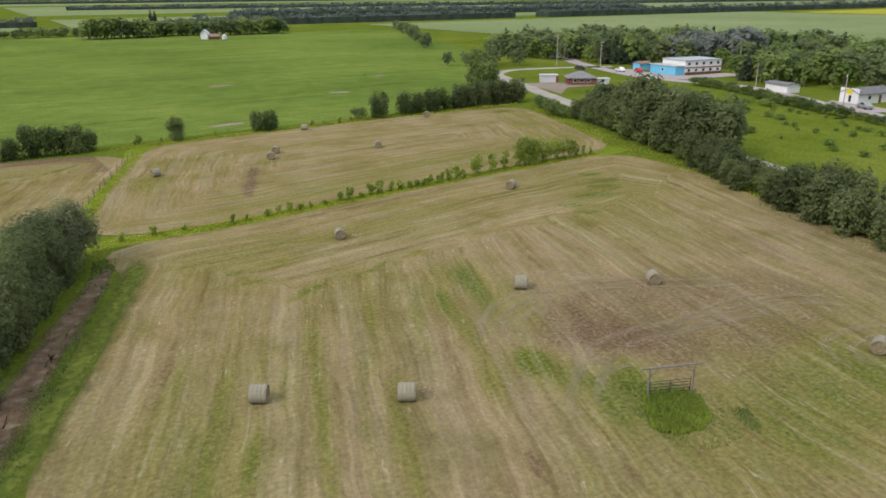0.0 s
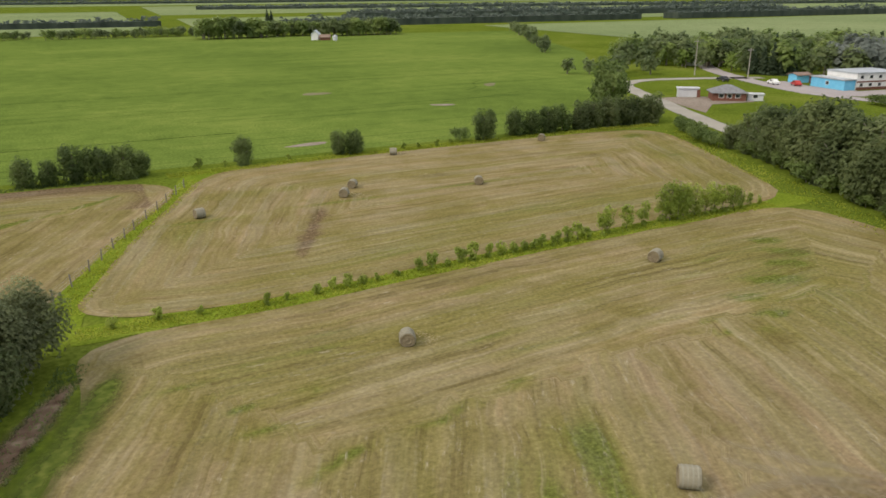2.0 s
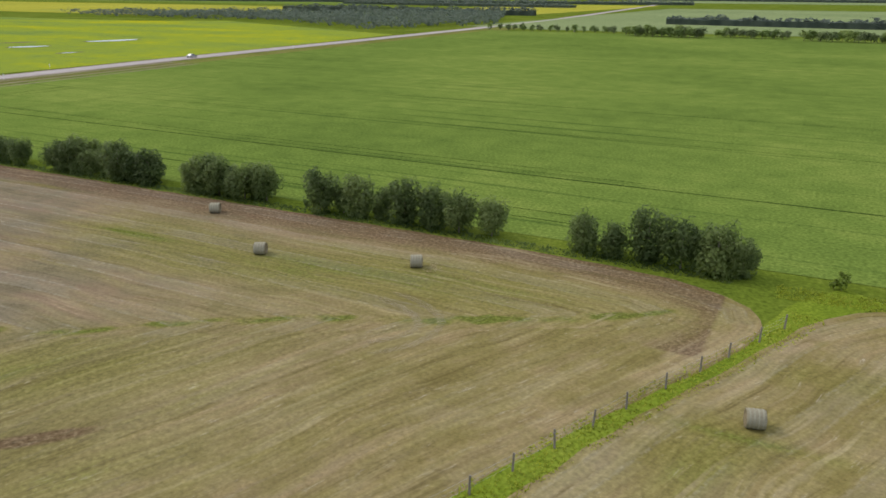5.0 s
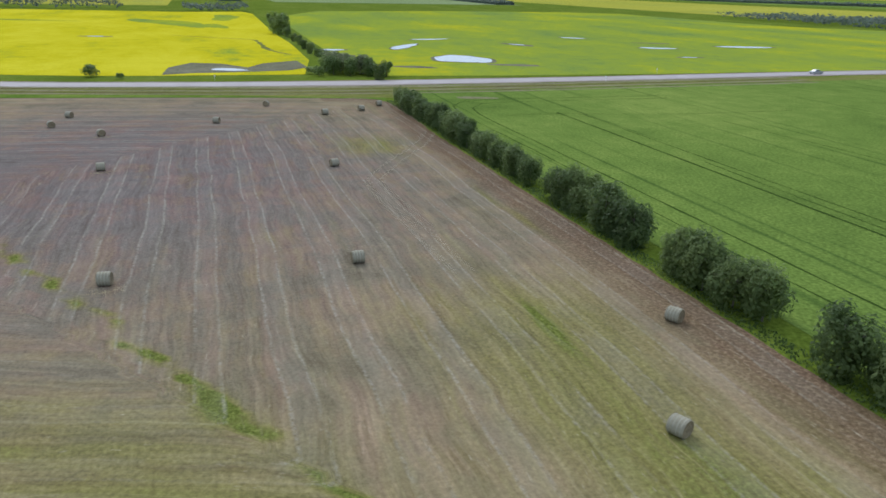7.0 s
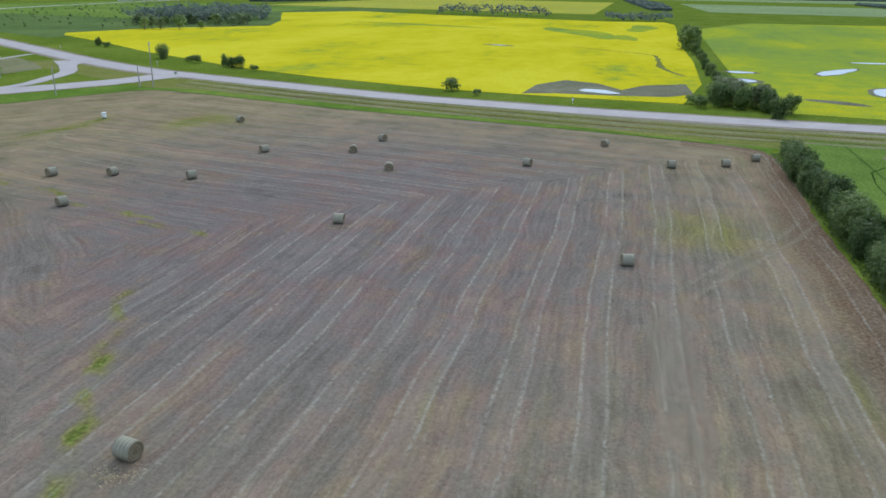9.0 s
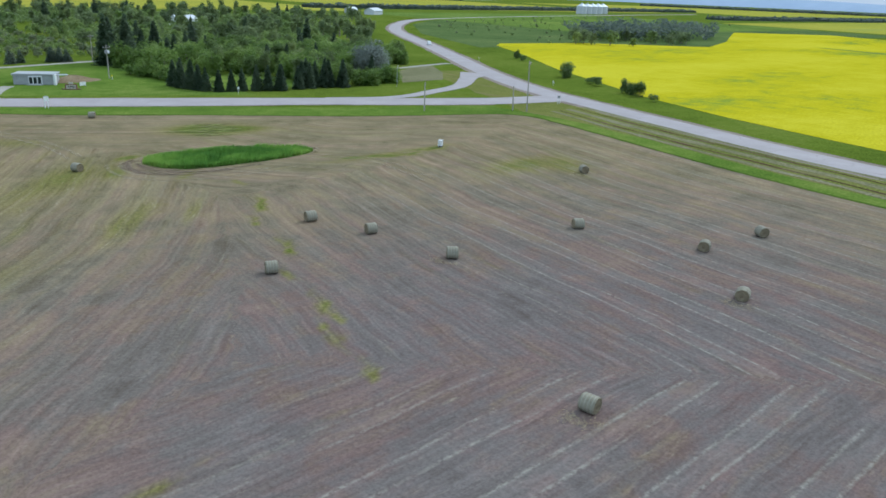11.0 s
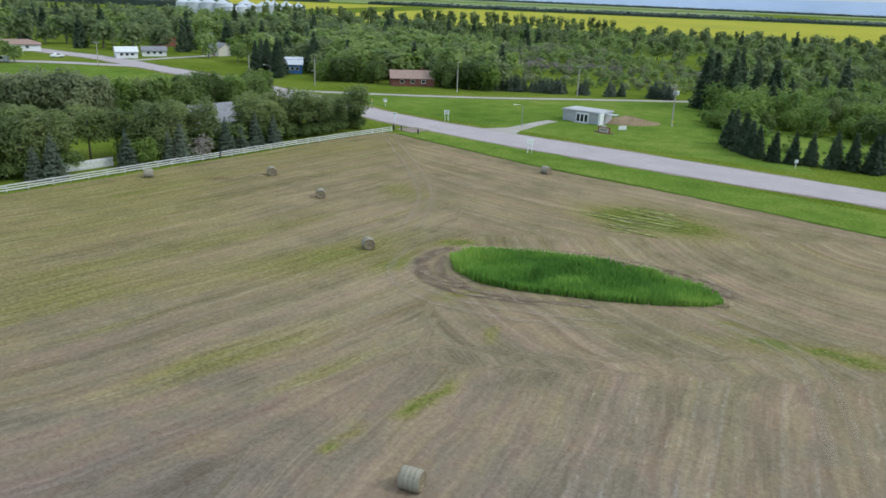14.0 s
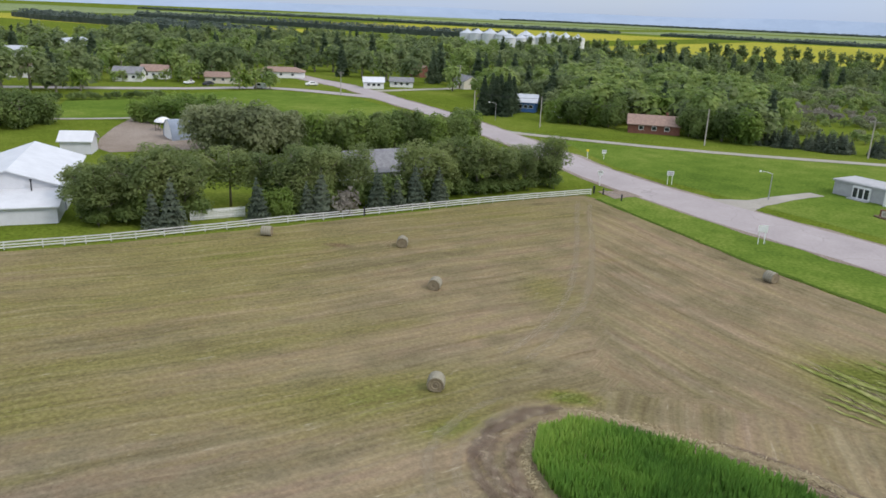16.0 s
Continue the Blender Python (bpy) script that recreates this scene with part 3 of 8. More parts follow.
def ribbon(name, pts, width, z, mat, label, category, step=4.0, crown=0.0, ragged=0.0):
    """A road or strip along a line; crown lifts its middle, ragged wavers its edges; "rim" runs from 0 at its edges and ends to 1 inside."""
    c = curve_through(pts, step)
    d = np.gradient(c, axis=0)
    d /= np.linalg.norm(d, axis=1)[:, None]
    nrm = np.stack([-d[:, 1], d[:, 0]], 1)
    run = np.r_[0, np.cumsum(np.linalg.norm(np.diff(c, axis=0), axis=1))]
    if np.isscalar(width):
        w = np.full(len(c), float(width))
    elif len(width) == len(pts):
        at = [run[np.argmin(np.linalg.norm(c - np.array(q, float), axis=1))] for q in pts]
        w = np.interp(run, at, width)
    else:
        w = np.interp(np.linspace(0, 1, len(c)), np.linspace(0, 1, len(width)), width)
    rng = np.random.RandomState(len(c))
    v, f, rim = [], [], []
    for i in range(len(c)):
        for s in (-1, -0.5, 0, 0.5, 1):
            k = s * w[i] / 2 + (rng.uniform(-ragged, ragged) if abs(s) == 1 else 0)
            v.append((*(c[i] + nrm[i] * k), z + crown * (1 - s * s)))
            rim.append((1 - abs(s)) * min(1.0, run[i] / 3, (run[-1] - run[i]) / 3))
    for i in range(len(c) - 1):
        for k in range(4):
            f.append((i * 5 + k + 1, i * 5 + k, i * 5 + 5 + k, i * 5 + 6 + k))
    me = mesh(name, v, f, mat, True)
    me.attributes.new("rim", "FLOAT", "POINT").data.foreach_set("value", rim)
    return tagged(new(name, me), label, category, kind="structure")


def quads(name, centre, normal, size, mat, lean=None, aspect=1.6, seed=1):
    """Many small leaf-shaped cards, each slightly folded, as one mesh."""
    rng = np.random.RandomState(seed)
    n = len(centre)
    normal = normal / (np.linalg.norm(normal, axis=1)[:, None] + 1e-9)
    r = rng.normal(size=(n, 3))
    a = np.cross(normal, r)
    a /= np.linalg.norm(a, axis=1)[:, None] + 1e-9
    b = np.cross(normal, a)
    s = (size * rng.uniform(0.65, 1.35, n))[:, None] if np.isscalar(size) else size[:, None]
    v = np.empty((n, 4, 3))
    v[:, 0] = centre - a * s * aspect / 2
    v[:, 1] = centre + b * s / 2 + normal * s * 0.15
    v[:, 2] = centre + a * s * aspect / 2
    v[:, 3] = centre - b * s / 2 + normal * s * 0.15
    me = bpy.data.meshes.new(name)
    me.vertices.add(4 * n)
    me.vertices.foreach_set("co", v.ravel())
    me.loops.add(4 * n)
    me.loops.foreach_set("vertex_index", np.arange(4 * n))
    me.polygons.add(n)
    me.polygons.foreach_set("loop_start", np.arange(0, 4 * n, 4))
    me.materials.append(MAT[mat])
    me.update(calc_edges=True)
    me.validate()
    return me


# ---- trees ----


def leaves(name, centre, normal, size, mat, aspect=1.6, seed=1):
    """Many small pointed leaf clumps, one triangle each, as one mesh."""
    rng = np.random.RandomState(seed)
    n = len(centre)
    normal = normal / (np.linalg.norm(normal, axis=1)[:, None] + 1e-9)
    a = np.cross(normal, rng.normal(size=(n, 3)))
    a /= np.linalg.norm(a, axis=1)[:, None] + 1e-9
    b = np.cross(normal, a)
    s = (size * rng.uniform(0.6, 1.4, n))[:, None]
    k = rng.uniform(-0.5, 0.5, n)[:, None]
    v = np.empty((n, 3, 3))
    v[:, 0] = centre - a * s * aspect / 2 - b * s * 0.33
    v[:, 1] = centre + a * s * aspect / 2 - b * s * 0.33
    v[:, 2] = centre + b * s * 0.67 + a * s * k
    me = bpy.data.meshes.new(name)
    me.vertices.add(3 * n)
    me.vertices.foreach_set("co", v.ravel())
    me.loops.add(3 * n)
    me.loops.foreach_set("vertex_index", np.arange(3 * n))
    me.polygons.add(n)
    me.polygons.foreach_set("loop_start", np.arange(0, 3 * n, 3))
    me.materials.append(MAT[mat])
    me.update(calc_edges=True)
    me.validate()
    return me


def crown_mesh(name, seed, h, w, base, n, leaf, mat, lobes=9, low=-0.75, wild=0.36):
    """A crown of leaf cards on uneven lobes between base and h."""
    rng = np.random.RandomState(seed)
    mid, half = (h + base) / 2, (h - base) / 2
    c, rad = [], []
    for k in range(lobes):
        th, zz = k * 2.4 + rng.uniform(-0.5, 0.5), rng.uniform(low, 0.8)
        rr = w / 2 * 0.74 * math.sqrt(max(0.05, 1 - zz * zz)) * rng.uniform(0.55, 1.1)
        c.append((rr * math.cos(th), rr * math.sin(th), mid + zz * half * 0.8))
        rad.append(rng.uniform(0.15, 0.3) * w * (1 - 0.25 * max(0, zz)))
    c.append((0, 0, mid))
    rad.append(0.36 * w)
    c, rad = np.array(c), np.array(rad)
    pick = rng.choice(len(c), n, p=rad ** 2 / (rad ** 2).sum())
    d = rng.normal(size=(n, 3))
    d /= np.linalg.norm(d, axis=1)[:, None]
    if low > -0.8:
        d[:, 2] = np.where(d[:, 2] < -0.45, -d[:, 2], d[:, 2])
    p = c[pick] + d * (rad[pick] * (1 - 0.45 * rng.rand(n) ** 2))[:, None] * [1, 1, min(1.25, half * 2 / w + 0.15)]
    p += rng.normal(size=p.shape) * leaf * 0.35
    p[:, 2] = np.maximum(p[:, 2], max(0.08, base * 0.6))
    nor = d * 0.95 + rng.normal(size=(n, 3)) * wild + [0, 0, 0.5]
    return leaves(name, p, nor, leaf, mat, seed=seed)


def trunk_mesh(name, seed, h, r, limbs=5, top=0.7, spread=0.25):
    rng = np.random.RandomState(seed)
    bits = [tube((0, 0, -0.1), (rng.uniform(-0.1, 0.1), rng.uniform(-0.1, 0.1), h * top), r, r * 0.35, 7)]
    for k in range(limbs):
        z = h * rng.uniform(0.2, top * 0.8)
        th = k * 2.4 + rng.rand()
        bits.append(tube((0, 0, z), (math.cos(th) * h * spread, math.sin(th) * h * spread, z + h * rng.uniform(0.15, 0.3)), r * 0.45, r * 0.12, 5))
    return mesh(name, *joined(*bits), "bark", True)


def spruce_mesh(name, seed, h, w, n, leaf, mat):
    rng = np.random.RandomState(seed)
    t = 1 - np.sqrt(rng.rand(n))
    tier = np.round(t * h / 0.55) * 0.55 / h
    t = 0.6 * tier + 0.4 * t
    th = rng.rand(n) * 2 * math.pi
    lop = 1 + 0.18 * np.sin(3 * th + seed) + 0.2 * rng.normal(size=n)
    rr = w / 2 * (1 - t) ** 0.85 * np.sqrt(rng.uniform(0.25, 1.0, n)) * lop
    p = np.stack([rr * np.cos(th), rr * np.sin(th), h * (0.05 + 0.95 * t) - rr * 0.2], 1)
    nor = np.stack([np.cos(th) * 0.5, np.sin(th) * 0.5, np.full(n, 0.8)], 1) + rng.normal(size=(n, 3)) * 0.35
    return leaves(name, p, nor, leaf, mat, aspect=2.2, seed=seed)


KINDS = {}


def kind_of_tree(key, count, h, w, base, n, leaf, mat, lobes=9, spruce=False, r=None, top=0.7, limbs=5, low=-0.75):
    out = []
    for k in range(count):
        s = sum(map(ord, key)) * 7 + k
        if spruce:
            cm = spruce_mesh(key + "_crown", s, h, w, n, leaf, mat)
            tm = trunk_mesh(key + "_trunk", s, h, r or h * 0.018, 0, 0.92)
        else:
            cm = crown_mesh(key + "_crown", s, h, w, base, n, leaf, mat, lobes, low, 0.18 if leaf > 0.7 else 0.36)
            tm = trunk_mesh(key + "_trunk", s, h, r or h * 0.022, limbs, top)
        out.append((tm, cm))
    KINDS[key] = (out, h)


NAMES = {"maple": "maple_tree", "darkmaple": "hedge_tree", "elm": "elm_tree", "brighttree": "ash_tree", "willow": "willow_tree", "poplar": "poplar_tree", "sapling": "sapling",
         "shrub": "shrub", "bush": "bush", "spruce": "spruce_tree", "bluespruce": "blue_spruce", "fartree": "oak_tree", "trackwillow": "willow_tree", "tracktree": "bushy_tree", "fargreen": "linden_tree", "farspruce": "far_spruce", "farbright": "ash_tree"}


def plant(key, x, y, height, seed, label, group, name="", squeeze=1.0, category="tree"):
    """One tree of its kind, scaled to its height and turned."""
    rng = random.Random(seed * 7919 + 13)
    meshes, h = KINDS[key]
    tm, cm = meshes[rng.randrange(len(meshes))]
    s = height / h
    ob = holder(name or NAMES[key], label, category, group, pose(x, y, 0, 0, 0, rng.uniform(0, 360)) @ Matrix.Diagonal((s * squeeze, s * squeeze, s, 1)))
    part("trunk", tm, ob)
    part("crown", cm, ob)
    return ob


kind_of_tree("maple", 7, 6.0, 4.6, 0.0, 2700, 0.24, "leaf_shelter", 24, r=0.12, low=-0.95)
kind_of_tree("darkmaple", 5, 10.0, 6.8, -0.6, 3000, 0.4, "leaf_dark", 24, low=-1.0)
kind_of_tree("elm", 5, 9.0, 6.6, 0.0, 1900, 0.4, "leaf", 20, low=-0.9)
kind_of_tree("poplar", 6, 10.0, 5.2, 1.9, 4600, 0.2, "leaf_olive", 26, r=0.15, top=0.85, limbs=8, low=-0.78)
kind_of_tree("brighttree", 5, 8.0, 6.6, -0.5, 1600, 0.43, "leaf_bright", 20, low=-1.0)
kind_of_tree("trackwillow", 3, 8.5, 8.0, 0.0, 9500, 0.21, "leaf_grey", 30)
kind_of_tree("tracktree", 3, 8.5, 7.2, -0.3, 8000, 0.22, "leaf_dark", 28, low=-0.95)
kind_of_tree("willow", 3, 8.5, 8.5, 0.0, 3000, 0.42, "leaf_grey", 24)
kind_of_tree("sapling", 5, 2.0, 1.25, 0.05, 420, 0.15, "leaf_young", 9, r=0.03, low=-0.95)
kind_of_tree("shrub", 4, 3.0, 3.8, 0.05, 700, 0.27, "leaf", 10, r=0.05, top=0.5)
kind_of_tree("spruce", 3, 12.0, 5.0, 0.3, 2300, 0.46, "needle", spruce=True)
kind_of_tree("bluespruce", 3, 5.0, 3.5, 0.2, 1300, 0.28, "needle_blue", spruce=True)
kind_of_tree("bush", 4, 1.4, 1.9, 0.02, 240, 0.2, "leaf_bright", 7, r=0.03, top=0.5)
kind_of_tree("fartree", 5, 9.0, 7.8, 0.0, 310, 0.9, "leaf_town_dark", 14)
kind_of_tree("farsilver", 3, 9.0, 7.4, 0.2, 270, 1.0, "leaf_silver", 14)
kind_of_tree("farpoplar", 4, 12.0, 5.0, 1.5, 320, 0.85, "leaf_olive", 14)
kind_of_tree("fargreen", 4, 8.0, 7.4, 0.0, 310, 0.86, "leaf_town", 14)
kind_of_tree("farbright", 4, 8.0, 7.4, 0.0, 310, 0.86, "leaf_bright", 14)
kind_of_tree("farspruce", 3, 12.0, 4.8, 0.3, 520, 0.8, "needle", spruce=True)


def woods(name, poly, step, h0, h1, mat, label, seed, cards=60, leaf=1.6, core=0.0):
    """Far woods as one canopy of uneven crowns, too many to count: cards over a lumpy height."""
    rng = np.random.RandomState(seed)
    xs, ys = np.array([p[0] for p in poly]), np.array([p[1] for p in poly])
    area = 0.5 * abs(np.dot(xs, np.roll(ys, 1)) - np.dot(ys, np.roll(xs, 1)))
    n = int(area / step ** 2 * cards)
    p = np.empty((0, 2))
    while len(p) < n:
        q = rng.uniform((xs.min(), ys.min()), (xs.max(), ys.max()), (n * 2, 2))
        p = np.concatenate([p, q[inside(q[:, 0], q[:, 1], poly)]])
    p = p[:n]
    # crown centres on a jittered grid; each card belongs to its nearest crown
    cell = np.floor(p / step)
    best, ctr, hh = np.full(n, 1e9), np.zeros((n, 2)), np.zeros(n)
    for dx in (-1, 0, 1):
        for dy in (-1, 0, 1):
            c = cell + (dx, dy)
            k = np.sin(c[:, 0] * 127.1 + c[:, 1] * 311.7 + seed) * 43758.5453
            k -= np.floor(k)
            k2 = np.sin(c[:, 0] * 269.5 + c[:, 1] * 183.3 + seed) * 43758.5453
            k2 -= np.floor(k2)
            q = (c + np.stack([k, k2], 1)) * step
            d = np.hypot(*(p - q).T)
            m = d < best
            best[m], ctr[m], hh[m] = d[m], q[m], (h0 + (h1 - h0) * (k * 7.7 % 1))[m]
    dome = np.sqrt(np.clip(1 - (best / (step * 0.75)) ** 2, 0.0, 1))
    z = hh * (0.25 + 0.75 * dome) * (1 - 0.5 * rng.rand(n) ** 1.5)
    nor = np.c_[(p - ctr) / (step * 0.6), 0.4 + dome] + rng.normal(size=(n, 3)) * 0.4
    me = leaves(name, np.c_[p, np.maximum(z, 0.15)], nor, leaf, mat, seed=seed)
    if core:
        # the shaded thicket inside the belt
        bm = bmesh.new()
        bm.from_mesh(me)
        cv, cf = prism([tuple(q) for q in poly], 0.0, h0 * core)
        vs = [bm.verts.new(q) for q in cv]
        for q in cf[:-2] + [cf[-1]]:
            bm.faces.new([vs[k] for k in q])
        bm.to_mesh(me)
        bm.free()
    return tagged(new(name, me), label, "woods", kind="stuff")


def mass(name, trees, label):
    """Many far trees, past counting, as one mesh: crowns of the given kinds on plain stems."""
    rng = random.Random(len(trees))
    mats, co, idx = [], [], []
    for key, x, y, height in trees:
        meshes, h = KINDS[key]
        tm, cm = meshes[rng.randrange(len(meshes))]
        n = len(cm.vertices)
        p = np.empty(n * 3)
        cm.vertices.foreach_get("co", p)
        p = p.reshape(-1, 3) * (height / h)
        th = rng.uniform(0, 6.28)
        c, s = math.cos(th), math.sin(th)
        p = np.stack([p[:, 0] * c - p[:, 1] * s + x, p[:, 0] * s + p[:, 1] * c + y, p[:, 2]], 1)
        m = cm.materials[0]
        r = height * 0.025
        t = np.array([(x + a * r * k, y + b * r * k, z) for (a, b), (a2, b2) in zip(((-1, -1), (1, -1), (1, 1), (-1, 1)), ((1, -1), (1, 1), (-1, 1), (-1, -1))) for a, b, k, z in ((a, b, 1, -0.1), (a2, b2, 1, -0.1), (a2, b2, 0.5, height * 0.6), (a, b, 1, -0.1), (a2, b2, 0.5, height * 0.6), (a, b, 0.5, height * 0.6))])
        for mm, pts in ((m, p), (MAT["bark"], t)):
            if mm not in mats:
                mats.append(mm)
            co.append(pts)
            idx.append(np.full(len(pts) // 3, mats.index(mm)))
    co, idx = np.concatenate(co), np.concatenate(idx)
    n = len(idx)
    me = bpy.data.meshes.new(name)
    me.vertices.add(3 * n)
    me.vertices.foreach_set("co", co.ravel())
    me.loops.add(3 * n)
    me.loops.foreach_set("vertex_index", np.arange(3 * n))
    me.polygons.add(n)
    me.polygons.foreach_set("loop_start", np.arange(0, 3 * n, 3))
    for mm in mats:
        me.materials.append(mm)
    me.polygons.foreach_set("material_index", idx.astype(np.int32))
    me.update(calc_edges=True)
    me.validate()
    return tagged(new(name, me), label, "trees", kind="stuff")
# ---- land ----
WEST = [(-213, 70.5), (-165, 71.6), (-100, 72.8), (-40, 73.8), (-18, 72.5), (-9.6, 68.5), (-8.3, 64), (-9, 59.4), (-13.4, 49.9), (-17.5, 41.2), (-21.4, 31.7), (-25, 22.5), (-30, 6), (-35, -8),
        (-41, -26), (-52, -48), (-81.6, -78.4), (-90.9, -93.2), (-104, -117.9), (-123.2, -153), (-128.5, -149.6), (-141.4, -140.8), (-156, -130.8), (-167.2, -124.4), (-177.3, -119.4), (-190, -111.8), (-206.5, -101.8), (-228, -92.3),
        (-240.5, -86.6), (-244.3, -81), (-243.6, -73), (-240.3, -58), (-231.5, -21), (-225.8, 18.8), (-219, 55)]
SOUTH = [(-22.5, 8), (-21.5, 11.3), (-17, 12.8), (-9.3, 12.8), (-1.6, 13.0), (10, 14.3), (33, 15.9), (48.6, 16.4), (65.5, 15.8), (67.5, 2), (61.5, -16), (53.5, -40), (40, -90), (-50, -105), (-40, -50), (-35, -31), (-31, -22), (-26, -11), (-22.5, 0)]
NORTH = [(-22, 22.5), (-21.6, 19.6), (-19.5, 17.6), (-15.9, 16.6), (-8, 15.6), (-1, 15.9), (11, 17.0), (34.8, 19.0), (53, 19.6), (68.5, 20.5), (74, 27), (82.5, 47), (89.6, 68), (85.5, 73.6), (62, 75.4), (37, 75.3), (15, 74.9), (4, 74.2), (-1, 71.8), (-5.2, 65.6), (-9.3, 56), (-14.2, 45), (-18.2, 33.6)]


def softened(poly, step):
    """A closed outline with rounded corners, wavering a little like a mower's edge."""
    p = np.array(poly, float)
    n = len(p)
    out = []
    for i in range(n):
        a, b, c, d = p[i - 1], p[i], p[(i + 1) % n], p[(i + 2) % n]
        k = max(2, int(np.linalg.norm(c - b) / step))
        ta, tb = np.clip(np.linalg.norm(b - c) / max(1e-6, np.linalg.norm(c - a)), 0, 1) * (c - a), np.clip(np.linalg.norm(b - c) / max(1e-6, np.linalg.norm(d - b)), 0, 1) * (d - b)
        for j in range(k):
            t = j / k
            q = (2 * t ** 3 - 3 * t * t + 1) * b + (t ** 3 - 2 * t * t + t) * ta + (3 * t * t - 2 * t ** 3) * c + (t ** 3 - t * t) * tb
            out.append(q + 0.16 * np.array([math.sin(q[1] * 0.9 + q[0] * 0.7), math.cos(q[0] * 0.8 - q[1] * 0.5)]))
    return [tuple(q) for q in out]


g = []
ring = [0, 40, 90, 160, 260, 400, 650, 1000, 1600, 2600, 4200, 6500]
line = sorted({s * r for r in ring for s in (-1, 1)})
gv = [(x - 60, y, -0.02) for y in line for x in line]
nl = len(line)
gf = [(j * nl + i, j * nl + i + 1, (j + 1) * nl + i + 1, (j + 1) * nl + i) for j in range(nl - 1) for i in range(nl - 1)]
tagged(new("ground", mesh("ground", gv, gf, "grass")), "rough green grassland reaching to the horizon", "ground", kind="structure")


def mown_field(name, poly, z, cell, green, brown, warmth, label, reach=None, lay=None, rim=None):
    """A mown field on a fine grid; swath coordinates follow the distance from its edges, as the mower went round."""
    P = np.array(poly, float)
    lo, hi = P.min(0) - cell, P.max(0) + cell
    xs, ys = np.arange(lo[0], hi[0] + cell, cell), np.arange(lo[1], hi[1] + cell, cell)
    X, Y = np.meshgrid(xs, ys)
    outline = softened(poly, 3.0)
    ins = inside(X, Y, outline)
    best = np.full(X.shape, 1e9)
    u, v = np.zeros(X.shape), np.zeros(X.shape)
    side = np.zeros(X.shape, int)
    nx, ny = X.copy(), Y.copy()
    run = 0.0
    for k in range(len(P)):
        a, b = P[k], P[(k + 1) % len(P)]
        d = b - a
        L = np.linalg.norm(d)
        d = d / L
        t = np.clip((X - a[0]) * d[0] + (Y - a[1]) * d[1], 0, L)
        qx, qy = a[0] + d[0] * t, a[1] + d[1] * t
        dist = np.hypot(X - qx, Y - qy)
        rk = reach[k] if reach else 1.0
        wide = dist * rk if rk > 0 else np.where(dist + 0.8 * np.sin(X * 0.9) + 0.6 * np.sin(Y * 1.3 + X * 0.4) < -rk, dist * 0.7, 1e6 + dist)
        m = wide < best
        best[m] = wide[m]
        u[m], v[m] = dist[m], run + t[m]
        side[m] = k
        run += L
    near = np.full(X.shape, 1e9)
    for a, b in zip(np.array(outline), np.roll(np.array(outline), -1, 0)):
        d = b - a
        t = np.clip(((X - a[0]) * d[0] + (Y - a[1]) * d[1]) / (d @ d), 0, 1)
        dist = np.hypot(X - a[0] - d[0] * t, Y - a[1] - d[1] * t)
        m = dist < near
        near[m], nx[m], ny[m] = dist[m], (a[0] + d[0] * t)[m], (a[1] + d[1] * t)[m]
    if lay:
        # long straight passes beside one edge instead of rounds
        first, turn = lay
        m = side >= first
        c, s = math.cos(radians(turn)), math.sin(radians(turn))
        u[m], v[m] = (-X * s + Y * c)[m] + 40, (X * c + Y * s)[m]
    use = np.zeros((len(ys) - 1, len(xs) - 1), bool)
    for dj in (0, 1):
        for di in (0, 1):
            use |= ins[dj:dj + use.shape[0], di:di + use.shape[1]]
    X, Y = np.where(ins, X, nx), np.where(ins, Y, ny)
    u = np.where(ins, u, 0)
    gr, br, wm = np.zeros(X.shape), np.zeros(X.shape), np.zeros(X.shape)
    for out, spots in ((gr, green), (br, brown)):
        soft = np.zeros(X.shape)
        for x, y, rx, ry, turn, much in spots:
            c, s = math.cos(radians(turn)), math.sin(radians(turn))
            e = (((X - x) * c + (Y - y) * s) / rx) ** 2 + ((-(X - x) * s + (Y - y) * c) / ry) ** 2
            if rx > 4.5 and much < 1:
                soft += much * np.exp(-e)
            else:
                out += much * np.exp(-e)
        out += np.minimum(soft, 0.42)
    wm[:] = warmth(X, Y)
    if rim:
        br += rim(X, Y, near)
    jj, ii = np.nonzero(use)
    W = len(xs)
    quad = np.stack([jj * W + ii, jj * W + ii + 1, (jj + 1) * W + ii + 1, (jj + 1) * W + ii], 1)
    ids, inv = np.unique(quad, return_inverse=True)
    me = bpy.data.meshes.new(name)
    me.vertices.add(len(ids))
    roll = 0.05 * np.sin(X * 0.21 + Y * 0.1) * np.sin(Y * 0.17)
    me.vertices.foreach_set("co", np.stack([X, Y, z + 0.04 + np.where(ins, roll * 0.5, 0)], -1).reshape(-1, 3)[ids].ravel())
    me.loops.add(quad.size)
    me.loops.foreach_set("vertex_index", inv.ravel())
    me.polygons.add(len(quad))
    me.polygons.foreach_set("loop_start", np.arange(0, quad.size, 4))
    vis = np.clip((Y + 92) / 60, 0.25, 1.0) * np.clip((76 - u) / 12, 0, 1) * (0.6 if lay else 1.0)
    if name == "field_west":
        # the rake lines thin out beyond the green seam
        vis = vis * np.where((X > -142) & (Y < -15 + 0.6 * (X + 142)), 0.3, 1.0)
    for key, vec in (("swath", (u, v, vis)), ("tone", (gr, wm, br))):
        at = me.attributes.new(key, "FLOAT_VECTOR", "POINT")
        at.data.foreach_set("vector", np.stack(vec, -1).reshape(-1, 3)[ids].ravel())
    me.materials.append(MAT["hay"])
    me.update(calc_edges=True)
    me.validate()
    me.shade_smooth()
